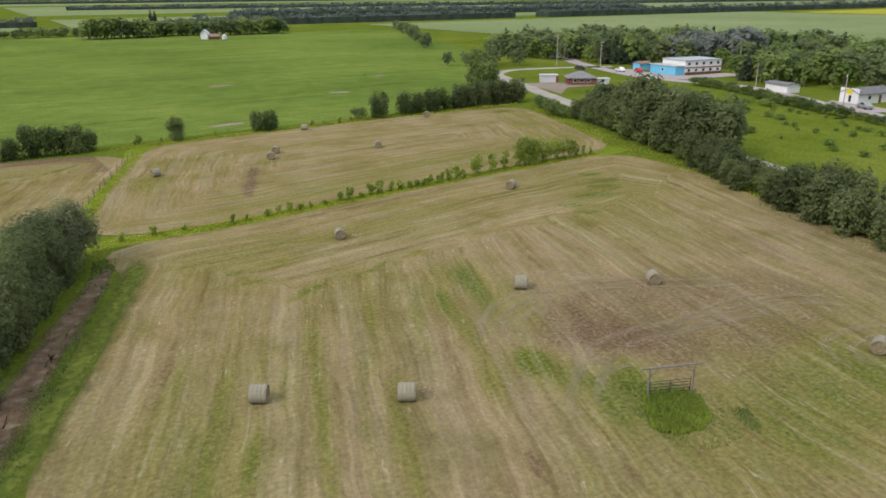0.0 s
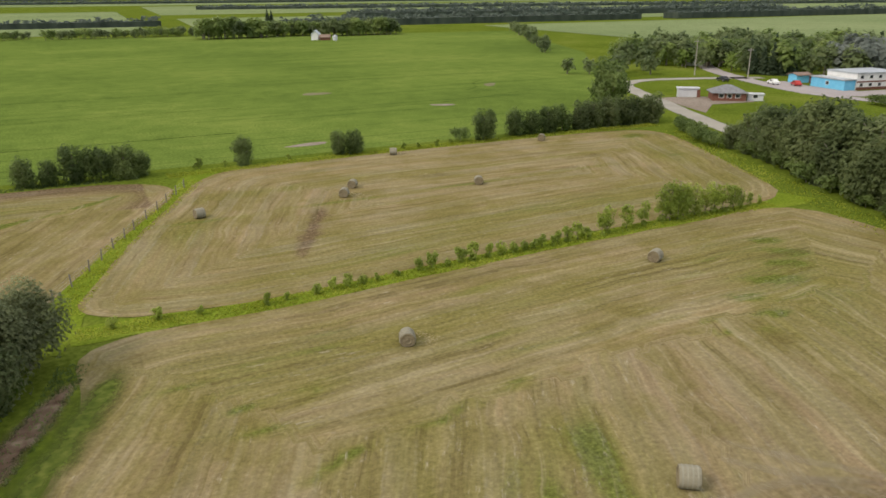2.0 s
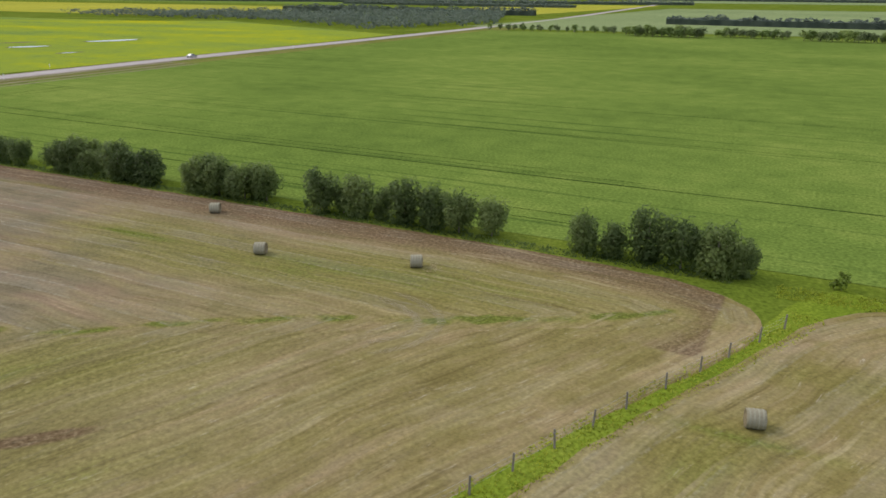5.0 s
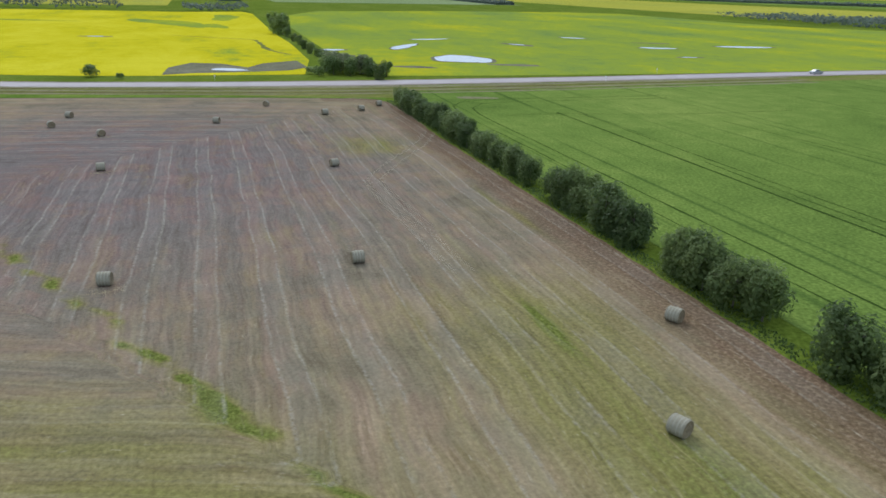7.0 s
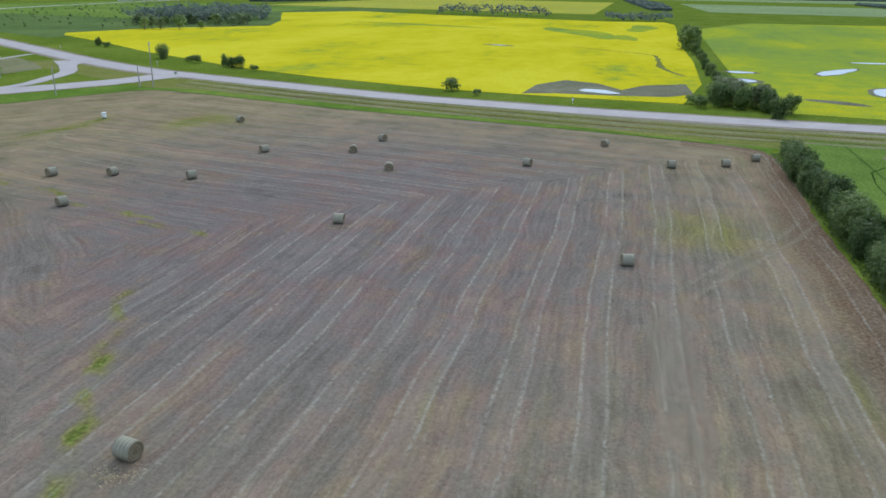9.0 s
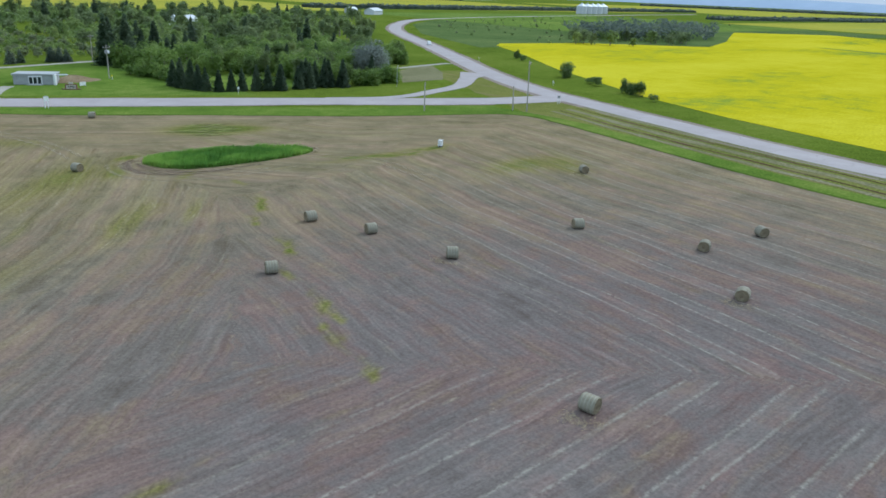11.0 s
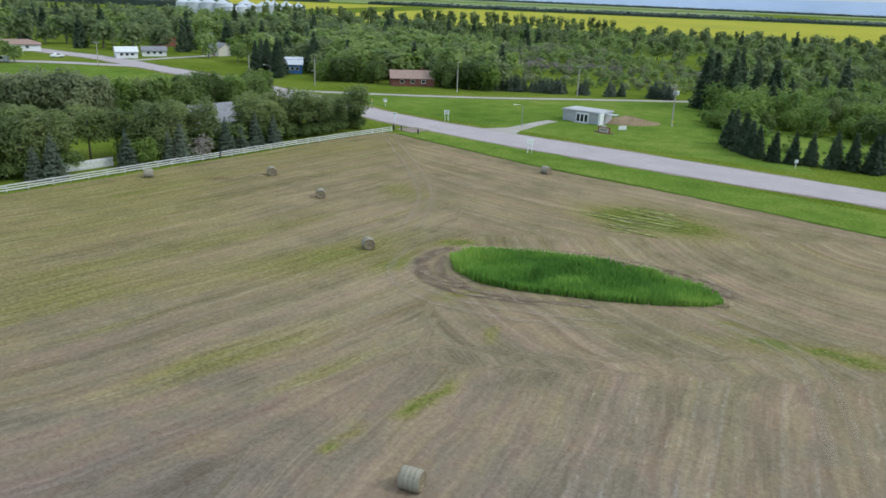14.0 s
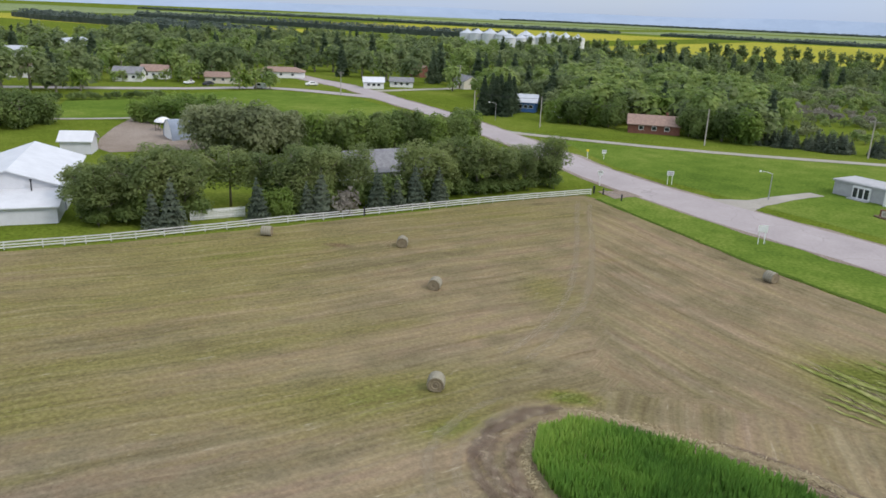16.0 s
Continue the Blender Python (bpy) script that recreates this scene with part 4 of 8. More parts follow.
    return tagged(new(name, me), label, "field", kind="structure")


# greener spots: x, y, half length, half width, turn, strength


def strip(x0, y0, x1, y1, w, much):
    return ((x0 + x1) / 2, (y0 + y1) / 2, math.hypot(x1 - x0, y1 - y0) * 0.56, w, math.degrees(math.atan2(y1 - y0, x1 - x0)), much)


def row_of(pts, r0, r1, w0, w1, turn, m0, m1, rng, bits=2):
    """Broken tufts along a seam."""
    out = []
    for x, y in pts:
        for k in range(bits):
            along_, across = rng.uniform(-2.6, 2.6), rng.uniform(-0.6, 0.6)
            c, s_ = math.cos(radians(turn)), math.sin(radians(turn))
            out.append((x + along_ * c - across * s_, y + along_ * s_ + across * c, rng.uniform(r0, r1), rng.uniform(w0, w1), turn + rng.uniform(-14, 14), rng.uniform(m0, m1)))
    return out


rs = random.Random(5)
west_green = row_of([(-115, 3.9), (-109.5, 7.3), (-104.5, 9.8), (-100.1, 12.7), (-95.7, 15.1), (-92.2, 17.1), (-87.6, 20.1), (-82.3, 22.6), (-78.7, 24.7), (-74.3, 27.5)], 0.8, 1.7, 0.24, 0.4, 31, 0.45, 0.72, rs, 3)
west_green += row_of([(-69.4, 30.1), (-65.5, 32.9), (-59.9, 35.7), (-53.3, 41.1), (-46.6, 45.7), (-43.3, 47.6), (-35, 51.7), (-30.9, 54.1), (-28.7, 55.4), (-22.6, 59.1), (-18.3, 62.3)], 0.8, 1.9, 0.22, 0.42, 33, 0.36, 0.62, rs, 4)
west_green += row_of([(-156.9, -59.7), (-154.4, -49.6), (-153.6, -48.1), (-149.8, -40.7), (-148.2, -33), (-147.5, -29.8), (-143.6, -23.6), (-142.2, -15.8), (-141.5, -13.2), (-139, -9.3), (-138, -2.8)], 0.9, 1.9, 0.22, 0.36, 71, 0.36, 0.66, rs, 3)
west_green += [strip(-86.7, 56.4, -75.6, 56.9, 0.32, 1.15), strip(-122.7, 65.9, -101.5, 67.2, 0.4, 0.5), strip(-122, 1.2, -117, 2.6, 0.3, 0.4)]
west_green += [(-71, 29, 2.6, 1.2, 20, 0.7), (-157, 57, 9, 6.5, 0, 0.36), (-203.5, -45.5, 9, 4, 8, 0.42), (-209, -40, 6, 3.5, 50, 0.36), (-188, -64.7, 13, 1.5, 0, 0.36), (-200, -64.6, 3, 1.0, 20, 0.5),
               (-173, -101.8, 10, 6.2, -22, 0.42), (-171, -102.5, 4.4, 4.2, -22, 0.5), (-178, -100, 4.2, 3.4, -22, 0.38), (-153.3, -69.3, 3, 0.8, 40, 0.5), (-144.9, -76, 3.6, 1.4, 60, 0.45), (-150, -85, 2, 1.0, 20, 0.9),
               (-78, 59, 13, 7, 5, 0.26), (-60, 56, 22, 6, 18, 0.28), (-36, 60, 20, 6, 12, 0.28), (-62, 28, 14, 7, 38, 0.16), (-52, 32, 14, 6, 42, 0.16), (-46, 20, 12, 5, 45, 0.2), (-66, 16, 16, 8, 45, 0.2), (-84, -34, 30, 14, 55, 0.16)]
west_green += row_of([(-176.5, -69), (-179, -66.4), (-182, -65.6), (-184.8, -65), (-187.5, -63.8), (-190, -62.4), (-194, -63), (-198, -64.2)], 0.8, 2.0, 0.3, 0.6, 165, 0.28, 0.55, rs, 2)
# olive bands that follow the fence side
for x0, y0, x1, y1, w, much in [(-110, -52, -118.3, -68.4, 2.6, 0.42), (-118.3, -68.4, -131, -89, 2.0, 0.3), (-114, -52, -126.7, -66.2, 1.6, 0.3), (-126.7, -66.2, -143, -79.4, 2.2, 0.42), (-133, -44, -143.5, -59.4, 1.2, 0.22), (-112, -34, -126, -43, 2.4, 0.28), (-104, -38, -121.5, -50.8, 1.8, 0.3),
                                 (-92, -78, -116, -104, 5.5, 0.26), (-100, -66, -120, -90, 4.0, 0.26), (-80, -70, -112, -122, 6.5, 0.26), (-112, -122, -125, -148, 7, 0.28), (-134, -73, -144.2, -85.4, 1.8, 0.36), (-135, -110, -141, -103, 1.5, 0.4), (-88, -50, -104, -70, 4, 0.26)]:
    west_green.append(strip(x0, y0, x1, y1, w * 1.9, much * 0.66))
for q in range(40):
    x, y, ln = rs.uniform(-150, -66), rs.uniform(-135, -30), rs.uniform(5, 14)
    west_green.append(strip(x, y, x + ln * 0.52, y + ln * 0.85, rs.uniform(0.4, 1.0), rs.uniform(0.1, 0.26)))
west_brown = [(-176, -32, 30, 26, 20, 0.22), (-152, -14, 26, 16, 60, 0.16), (-190, 20, 26, 26, 0, 0.14), (-120, -30, 18, 22, 50, 0.18), (-150, -62, 14, 7, 20, 0.2), (-100, 5, 26, 9, 30, 0.16), (-152, 30, 30, 14, 0, 0.14), (-48.6, 22.9, 4.0, 0.9, 42, 0.75), (-46.5, 25.5, 3.2, 0.6, 45, 0.5), (-109.5, -104.6, 3.2, 1.3, 20, 0.6), (-170, -88, 16, 1.6, -8, 0.3), (-165, -95, 14, 2, 20, 0.2), (-72, 63, 26, 5, 0, 0.2)]
mown_field("field_west", WEST, 0.0, 1.0, west_green, west_brown,
                           lambda x, y: 0.62 * np.clip(0.95 - np.exp(-((((x + 148) / 72) ** 2 + ((y - 12) / 58) ** 2) ** 1.3)), 0, 1) + 0.38 * np.clip((x + 70) / 40, 0, 1) * np.clip((y + 20) / 30, 0, 1),
                           "mown brown hay stubble with pale straw lines and green regrowth",
                           [1.45 if b_[1] < -60 and a_[1] < -60 and -200 < a_[0] < -120 else 0.84 if a_[0] < -222 or a_[0] < -213 and b_[0] < -200 else 1.0 for a_, b_ in zip(WEST, WEST[1:] + WEST[:1])],
                           rim=lambda x, y, d: np.where((y > 55) & (x < -12), 0.66 * np.exp(-(d / 7.5) ** 2), 0))
south_green = [(2.4, -46.5, 4.6, 3.4, 60, 0.55), (5, -43.6, 3, 2, 40, 0.4), (0.3, -37.4, 2.6, 1.5, 70, 0.7), (-27, -36, 7, 12, -20, 0.36), (7, -17.5, 3, 2.2, 70, 0.4), strip(-12.5, -24, -20.6, -43.6, 0.45, 0.75), strip(-19.1, -22, -27.2, -38.4, 0.6, 0.42), strip(-25.2, -32, -28.4, -42, 0.7, 0.6), strip(8.1, -16.5, 5.2, -24, 1.1, 0.6), strip(5, -17, -3, -36, 1.5, 0.3), strip(9.5, -15, 5, -28, 0.9, 0.3),
               strip(3, -19, -1, -31, 0.7, 0.4), strip(-11, -34, -15, -44, 0.7, 0.5), (0.6, -37, 1.6, 1.2, 60, 0.65), (18, -53, 9, 5, 10, 0.3), (0, -55, 14, 6, 0, 0.2), 
               (40, -8, 22, 7, 70, 0.24), (-12, 4, 12, 5, 8, 0.2), (20, -48, 16, 8, 20, 0.22), (14, -56, 14, 5, 10, 0.3), (8, -28, 8, 3, 70, 0.2), (-2, -14, 10, 6, 70, 0.16), (1, -41, 3, 2, 60, 0.4), (-4, -38, 3, 1.2, 65, 0.4), (10, 4, 24, 5, 6, 0.2), (50, -4, 12, 8, 70, 0.28)]
south_green += row_of([(52.8, 6.7), (48.8, 3.5), (46, 1), (42.3, -2.2), (37.7, -5), (33.9, -8.2), (29.9, -10.5)], 0.9, 1.9, 0.4, 0.8, -20, 0.5, 0.9, rs, 2)
south_green += row_of([(-13.5, -3.7), (-11, -3.2), (-8.7, -3.2), (-6.2, -3.7), (-10.1, -7.3), (-7.6, -12.8), (-4.6, -11.8), (-1.2, -11.2), (2.5, -10.7), (8, -9.5)], 0.8, 1.8, 0.3, 0.5, 10, 0.3, 0.6, rs, 2)
for q in range(30):
    x, y, ln = rs.uniform(-30, 12), rs.uniform(-46, -12), rs.uniform(4, 10)
    south_green.append(strip(x, y, x - ln * 0.42, y - ln * 0.9, rs.uniform(0.3, 0.8), rs.uniform(0.15, 0.4)))
for q in range(26):
    x, y, ln = rs.uniform(-20, 44), rs.uniform(-8, 12), rs.uniform(3, 9)
    south_green.append(strip(x, y, x + ln, y + ln * 0.07, rs.uniform(0.2, 0.6), rs.uniform(0.15, 0.45)))
south_brown = [(9.8, -38, 3.4, 1.7, -40, 0.5), (18, -43, 10, 5, -30, 0.36), (13.5, -51, 5, 5, 0, 0.34), (13, -33, 9, 6, 20, 0.22), (-26, -34, 5, 10, -20, 0.24), (38, -30, 14, 10, 0, 0.22), (-2, -28, 9, 3, 66, 0.2), (9.7, -38.4, 2.6, 1.2, -40, 0.7), (-33.5, -30, 3, 1.2, 65, 0.35), strip(-7.8, -45.5, -9.6, -51, 0.7, 0.6), (-4.4, -52.3, 2.4, 1, 65, 0.5), (1.2, -53.2, 1.4, 1, 60, 0.5), (12, -38, 8, 3.6, 15, 0.4), (22, -36, 15, 8, 0, 0.26), (5, -35, 6, 3, 10, 0.2), (9, -45, 3, 2, 20, 0.3), strip(-21, -15, -28, -29, 1.0, 0.4), (12, -31, 6, 1.6, 15, 0.3), (28, -42, 12, 6, 0, 0.32), (16, -28, 8, 2, -30, 0.25)]
for q in range(14):
    x, y, ln = rs.uniform(-24, 14), rs.uniform(-42, -12), rs.uniform(5, 12)
    south_brown.append(strip(x, y, x - ln * 0.42, y - ln * 0.9, rs.uniform(0.4, 0.9), rs.uniform(0.12, 0.28)))
south_green = [(x, y, a_, b_, t_, m_ * 0.78) for x, y, a_, b_, t_, m_ in south_green]
field_south = mown_field("field_south", SOUTH, 0.0, 0.85, south_green, south_brown, lambda x, y: np.clip(0.85 + (y + 25) / 120, 0.78, 1.0), "straw-coloured mown hay field with green strips",
                         [1.0] + [-23.5] * 8 + [1.0] * 3 + [3.0] + [1.0] * 6, (13, 66))
north_brown = [strip(a_, b_, a_ + 2.2, b_ + 5.5, w_, m_) for a_, b_, w_, m_ in [(0.6, 27, 0.7, 0.26), (4.2, 34, 0.6, 0.26), (7, 39, 0.7, 0.3), (0, 24, 0.9, 0.3), (2, 28, 0.6, 0.3), (3, 31, 1.0, 0.3), (4.5, 31, 0.5, 0.26), (5, 36, 0.8, 0.26), (6.5, 40, 0.9, 0.24), (1, 30, 0.5, 0.26), (7.5, 37, 0.5, 0.24), (-3, 22, 0.7, 0.24)]] + [(3, 32, 3.4, 12, -22, 0.16), (10, 45, 4, 8, -25, 0.15)]
north_green = [(10, 58, 30, 2, 5, 0.2), (-9, 42, 3, 6, -20, 0.3), (40, 30, 40, 6, 3, 0.24), (82, 68, 3, 2, 0, 0.7), (24, 47, 45, 0.45, 3, 0.45), (5, 22, 16, 3, 10, 0.26), (50, 58, 30, 0.5, 2, 0.3), (76, 50, 14, 5, 68, 0.3)]
field_north = mown_field("field_north", NORTH, 0.0, 1.1, north_green, north_brown, lambda x, y: 0 * x + 1.0, "pale straw-coloured mown hay field")

sheet("field_crop", [(-229, 80), (-165, 77.6), (-60, 78.5), (-5, 80), (95, 82.5), (108, 98), (120, 128), (163, 190), (205, 254), (282, 451), (174, 470), (60, 500), (-36, 532), (-238, 515), (-231, 170), (-228, 111)], 0.03, "crop",
      "even green crop field with faint wheel tracks", "field")
# tramlines of the sprayer
for pts_, w_ in (([(-186.6, 107.4), (-127, 107.6), (-70, 107.8), (10, 109)], 0.5), ([(-185.8, 112.3), (-112, 112.4), (-40, 113.5)], 0.22), ([(-132, 110.4), (-93, 110), (-30, 111)], 0.2), ([(-90, 89.2), (-150, 88.6), (-188, 88.4), (-200, 92), (-204, 102), (-204, 150)], 0.32), ([(-90, 85.4), (-150, 85), (-192, 84.6), (-205, 89), (-209, 100), (-209, 150)], 0.28),
                 ([(-30, 89.6), (-60, 89.4), (-90, 89.2)], 0.3), ([(-30, 86), (-60, 85.8), (-90, 85.4)], 0.28), ([(-168, 140), (-126, 143.2), (-60, 144), (20, 146)], 0.22), ([(-184, 94), (-184.5, 107), (-179, 135), (-179, 168)], 0.3), ([(-150, 178), (-80, 180), (20, 183)], 0.25), ([(20, 128), (70, 131), (98, 140)], 0.25), ([(86, 150), (93, 156), (97, 166), (104, 172)], 0.3)):
    ribbon("crop_track", pts_, w_, 0.05, "crop_rut", "dark wheel track through the green crop", "track", 5, ragged=0.1)


def blob(x, y, a, b, turn, seed, waver=0.14, n=36):
    """An uneven rounded outline."""
    rp = random.Random(seed)
    k1, k2, k3 = rp.uniform(0, 6.3), rp.uniform(0, 6.3), rp.uniform(0, 6.3)
    c, s_ = math.cos(radians(turn)), math.sin(radians(turn))
    out = []
    for k in range(n):
        th = k * 2 * math.pi / n
        w = 1 + waver * math.sin(2 * th + k1) + waver * 0.7 * math.sin(3 * th + k2) + waver * 0.3 * math.sin(7 * th + k3)
        px, py = a * w * math.cos(th), b * w * math.sin(th)
        out.append((x + px * c - py * s_, y + px * s_ + py * c))
    return out


for x, y, a_, b_, t_ in ((20, 89.6, 4.6, 1.3, 5), (67, 126, 3, 1.6, -30), (44, 163.5, 4, 3, 20), (100, 160, 4, 2, 50), (-213, 96, 5, 2.4, 70)):
    sheet("crop_gap", blob(x, y, a_, b_, t_, int(x)), 0.055, "gravel" if x in (20, 67) else "clover", "bare patch where the green crop failed", "bare patch")
sheet("field_canola_thin", [(-266, 84), (-261, 123), (-259, 183), (-260, 300), (-268, 430), (-510, 537), (-569, 493), (-676, 485), (-840, 485), (-882, 433), (-885, 283), (-852, 135), (-700, 80), (-537, 79), (-335, 77), (-285, 80)], 0.03, "canola_thin", "patchy yellow-green canola field with wet hollows", "field")
sheet("field_canola", [(-273, 58), (-275, 14), (-278, -9.5), (-282, -25), (-291, -55), (-306, -90), (-326, -123), (-346, -157), (-385, -210), (-416, -258), (-431, -270), (-495, -259), (-562, -212), (-640, -242), (-700, -272), (-805, -323), (-900, -272), (-850, -163), (-805, 0), (-822, 58), (-767, 66), (-487, 64), (-405, 66), (-321, 65)], 0.03, "canola", "canola field in full yellow bloom", "field")
for k, (x, y, a_, b_, t_) in enumerate(((-600, 2, 62, 15, 20), (-690, 40, 46, 12, 0), (-560, 30, 30, 8, 10), (-640, -120, 60, 8, 70))):
    sheet("canola_hollow", blob(x, y, a_, b_, t_, int(x), 0.22), 0.045 + 0.008 * k, "canola_thin", "thin green hollow in the blooming canola", "hollow")
ribbon("canola_gap", [(-470, 8), (-454, 23), (-438, 43), (-425, 50.5), (-372, 53), (-345, 60)], [0.8, 1.2, 1.4, 1.8, 2.6, 2], 0.05, "ditch", "dull green drain line through the canola", "ditch", 5, ragged=0.6)
far = [("canola", (-1900, -500, -1000, -20)), ("canola", (-2200, 560, -620, 1050)), ("canola", (-560, 860, -330, 1500)), ("pale", (-280, 560, 60, 1300)), ("pale", (-230, 545, -20, 900)),
       ("pale", (80, 620, 700, 900)), ("pale", (290, 130, 900, 560)), ("canola", (900, 340, 1500, 520)), ("pale", (100, 1050, 1400, 1800)), ("crop", (-2400, 1150, -700, 2300)),
       ("canola", (-700, -1500, 150, -690)), ("canola", (-1500, -1500, -760, -800)), ("canola", (200, -1500, 900, -960)), ("pale", (-620, -2600, 500, -1700)), ("pale", (-1900, -2400, -700, -1600)),
       ("canola", (-2900, -1500, -1650, -700)), ("canola", (450, -800, 1100, -560)), ("pale", (600, -2600, 2200, -1700)), ("pale", (1200, -1500, 2400, -700)), ("pale", (-1900, 100, -1180, 500)),
       ("canola", (-3200, 2500, -800, 3600)), ("pale", (900, 600, 2600, 1500)), ("crop", (-1050, -700, -600, -330)), ("pale", (-3000, -3900, 2500, -2800)), ("pale", (-600, 1900, 2500, 3200)), ("pale", (-4200, -600, -2500, 900))]
for k, (mt, (x0, y0, x1, y1)) in enumerate(far):
    lab = {"canola": "distant canola field in yellow bloom", "pale": "distant pale green crop field", "crop": "distant green crop field"}[mt]
    w = (x1 - x0) * 0.06
    sheet("field_far", [(x0, y0), (x1 - w, y0 + w * 0.5), (x1, y1), (x0 + w * 0.5, y1 - w * 0.4)], 0.08 + 0.01 * (k % 7), "canola_far" if mt == "canola" else mt, lab, "field")
sheet("meadow_scrub", [(-395, -250), (-470, -240), (-560, -215), (-1000, -240), (-1000, -630), (-690, -556), (-590, -512), (-520, -455), (-440, -350)], 0.018, "scrub", "rough green meadow with dark low shrubs", "meadow")
sheet("meadow_scrub", [(-130, -246), (-330, -250), (-420, -420), (-300, -640), (0, -640), (-20, -380), (-60, -260)], 0.01, "grass", "rough scrub meadow behind the spruce row", "meadow")

# ---- roads ----
HWY = [(-1500, -770), (-1040, -665), (-800, -603), (-670, -562), (-579, -521), (-509, -459), (-453, -394), (-415, -336), (-379, -274), (-340, -210), (-309, -160), (-287, -118), (-276, -85), (-267, -54), (-256, -10), (-249, 57), (-248.5, 140), (-252, 239), (-255, 400), (-262, 600), (-285, 900), (-400, 1900)]
ribbon("road_verge", [(-300, -168), (-272, -110), (-258, -80), (-249, -50), (-241, -10), (-229, 57), (-229, 120), (-234, 300), (-240, 600)], 22, 0.01, "ditch", "rough yellow-green ditch with dry grass lines", "ditch", 6, ragged=0.8)
for off_, w_, mt in ((-8.5, 3.4, "clover"), (-4.4, 0.7, "soil"), (-1.2, 2.6, "clover"), (2.6, 0.7, "soil"), (5.2, 1.8, "clover")):
    ribbon("ditch_line", [(x + off_, y) for x, y in [(-262, -84), (-252, -50), (-243, -10), (-236, 28), (-231, 70), (-230, 120), (-234, 220)]], w_, 0.045, mt, "dry brown line of old grass along the ditch", "ditch", 5, ragged=0.4)
ribbon("road_shoulder", [(x, y) for x, y in HWY], 13.5, 0.03, "gravel", "gravel shoulder of the highway", "road", 6, ragged=0.35)
ribbon("road_highway", HWY, 9.0, 0.07, "asphalt", "pale grey asphalt highway", "road", 5, crown=0.06, ragged=0.12)
MAIN = [(-281, -99), (-268, -101), (-254, -104.8), (-232, -115), (-210, -126.6), (-190, -135.6), (-170, -145.2), (-150, -154.6), (-133, -163.6), (-116, -174.5), (-97, -190), (-76, -205), (-52, -222), (-21, -240), (17, -263), (51, -276), (85, -292)]
ribbon("road_shoulder", MAIN[2:], [13, 13, 13, 14, 14.2, 13.8, 12.4, 11.4, 11, 11, 11, 11, 11, 11, 11], 0.03, "gravel", "pale gravel edge of the town road", "road", 4, ragged=0.5)
ribbon("road_town", MAIN, [11.5, 11.5, 11.3, 11.3, 11.3, 12.4, 12.6, 12, 10.6, 9.6, 9.4, 9.4, 9.2, 9, 9, 9, 9], 0.05, "asphalt", "cracked grey town road", "road", 4, crown=0.05, ragged=0.15)
ribbon("road_ramp", [(-303, -158), (-290, -149), (-272, -134), (-257, -127.5), (-236, -122), (-218, -129)], [13, 6, 5, 5, 4, 2], 0.06, "asphalt", "curved grey slip road", "road", 3, ragged=0.15)
ribbon("road_frontage", [(-60, -206), (-84, -208), (-109, -212), (-134, -218), (-165, -229), (-200, -241)], 3.6, 0.04, "lane", "narrow pale gravel lane", "road", 4, ragged=0.2)
ribbon("road_drive", [(-143.6, -159), (-145.3, -163.8), (-148.4, -168.4), (-152, -176.6), (-156, -183.6)], [12, 9, 4, 3.2, 3], 0.047, "lane", "short pale driveway", "road", 2, ragged=0.1)
ribbon("road_street", [(-10, -244), (32, -236), (51, -208), (74, -180), (110, -140)], 7, 0.045, "asphalt", "grey residential street", "road", 4, ragged=0.15)
ribbon("road_street", [(5, -256), (-8, -290), (-25, -330)], 5, 0.045, "lane", "pale side street", "road", 4, ragged=0.15)
ribbon("road_side", [(-318, -190), (-300, -186), (-285, -182)], 3, 0.05, "lane", "pale farm lane", "road", 3)
sheet("lot_clover", [(-259, -147), (-266, -157), (-280, -175), (-298, -186), (-304, -184), (-292, -165), (-277, -148)], 0.02, "clover", "pale yellowish bare lot beside the slip road", "lot")
ribbon("road_gravel", [(99, 50), (104, 64), (111, 82), (121, 105), (129, 124), (138, 140), (152, 146), (175, 140), (190, 133)], 5, 0.05, "lane", "pale gravel road", "road", 3, ragged=0.25)
ribbon("road_east", [(300, 300), (240, 215), (200, 168), (182, 134), (171, 100), (172, 78), (174, 62), (165, 42), (157, 28), (150, 12), (130, -22), (100, -80)], [5, 5, 5, 6, 6, 6, 6, 6, 6, 6], 0.05, "asphalt", "grey town street beside parking lots", "road", 4, ragged=0.2)
sheet("lot_parking", [(176, 126), (167, 98), (176, 86), (204, 83), (204, 92), (186, 94), (184, 110), (188, 122)], 0.06, "asphalt", "grey parking lot beside the hotel", "lot")
sheet("lot_parking", [(166, 31), (160, 29), (152, 14), (160, 10), (165, 22)], 0.065, "asphalt", "grey parking lot beside the shop", "lot")
sheet("lot_gravel", [(121, 98), (117, 84), (129, 94), (142, 92), (146, 98), (136, 108), (126, 110)], 0.06, "gravel", "pale gravel yard", "lot")
sheet("lot_gravel", [(-21, -131), (-10, -142), (0, -154), (-4, -157), (-18, -149), (-34, -147), (-46, -138), (-44, -135), (-36, -123), (-30, -124)], 0.05, "gravel", "pale pink gravel yard", "lot")
ribbon("road_lane", [(28, -124), (12, -139), (0, -155), (-8, -170), (-20, -190)], 2.4, 0.055, "lane", "pale lane past the gravel yard", "road", 4, ragged=0.2)
ribbon("track_dirt", [(-60, -85), (-44, -45), (-37, -26), (-32, -14), (-24.5, 2), (-22.4, 6.6)], [5, 5, 4.2, 3.8, 3.2, 1.6], 0.1, "soft_soil", "brown dirt track with pale puddled ruts", "track", 2, ragged=0.3)
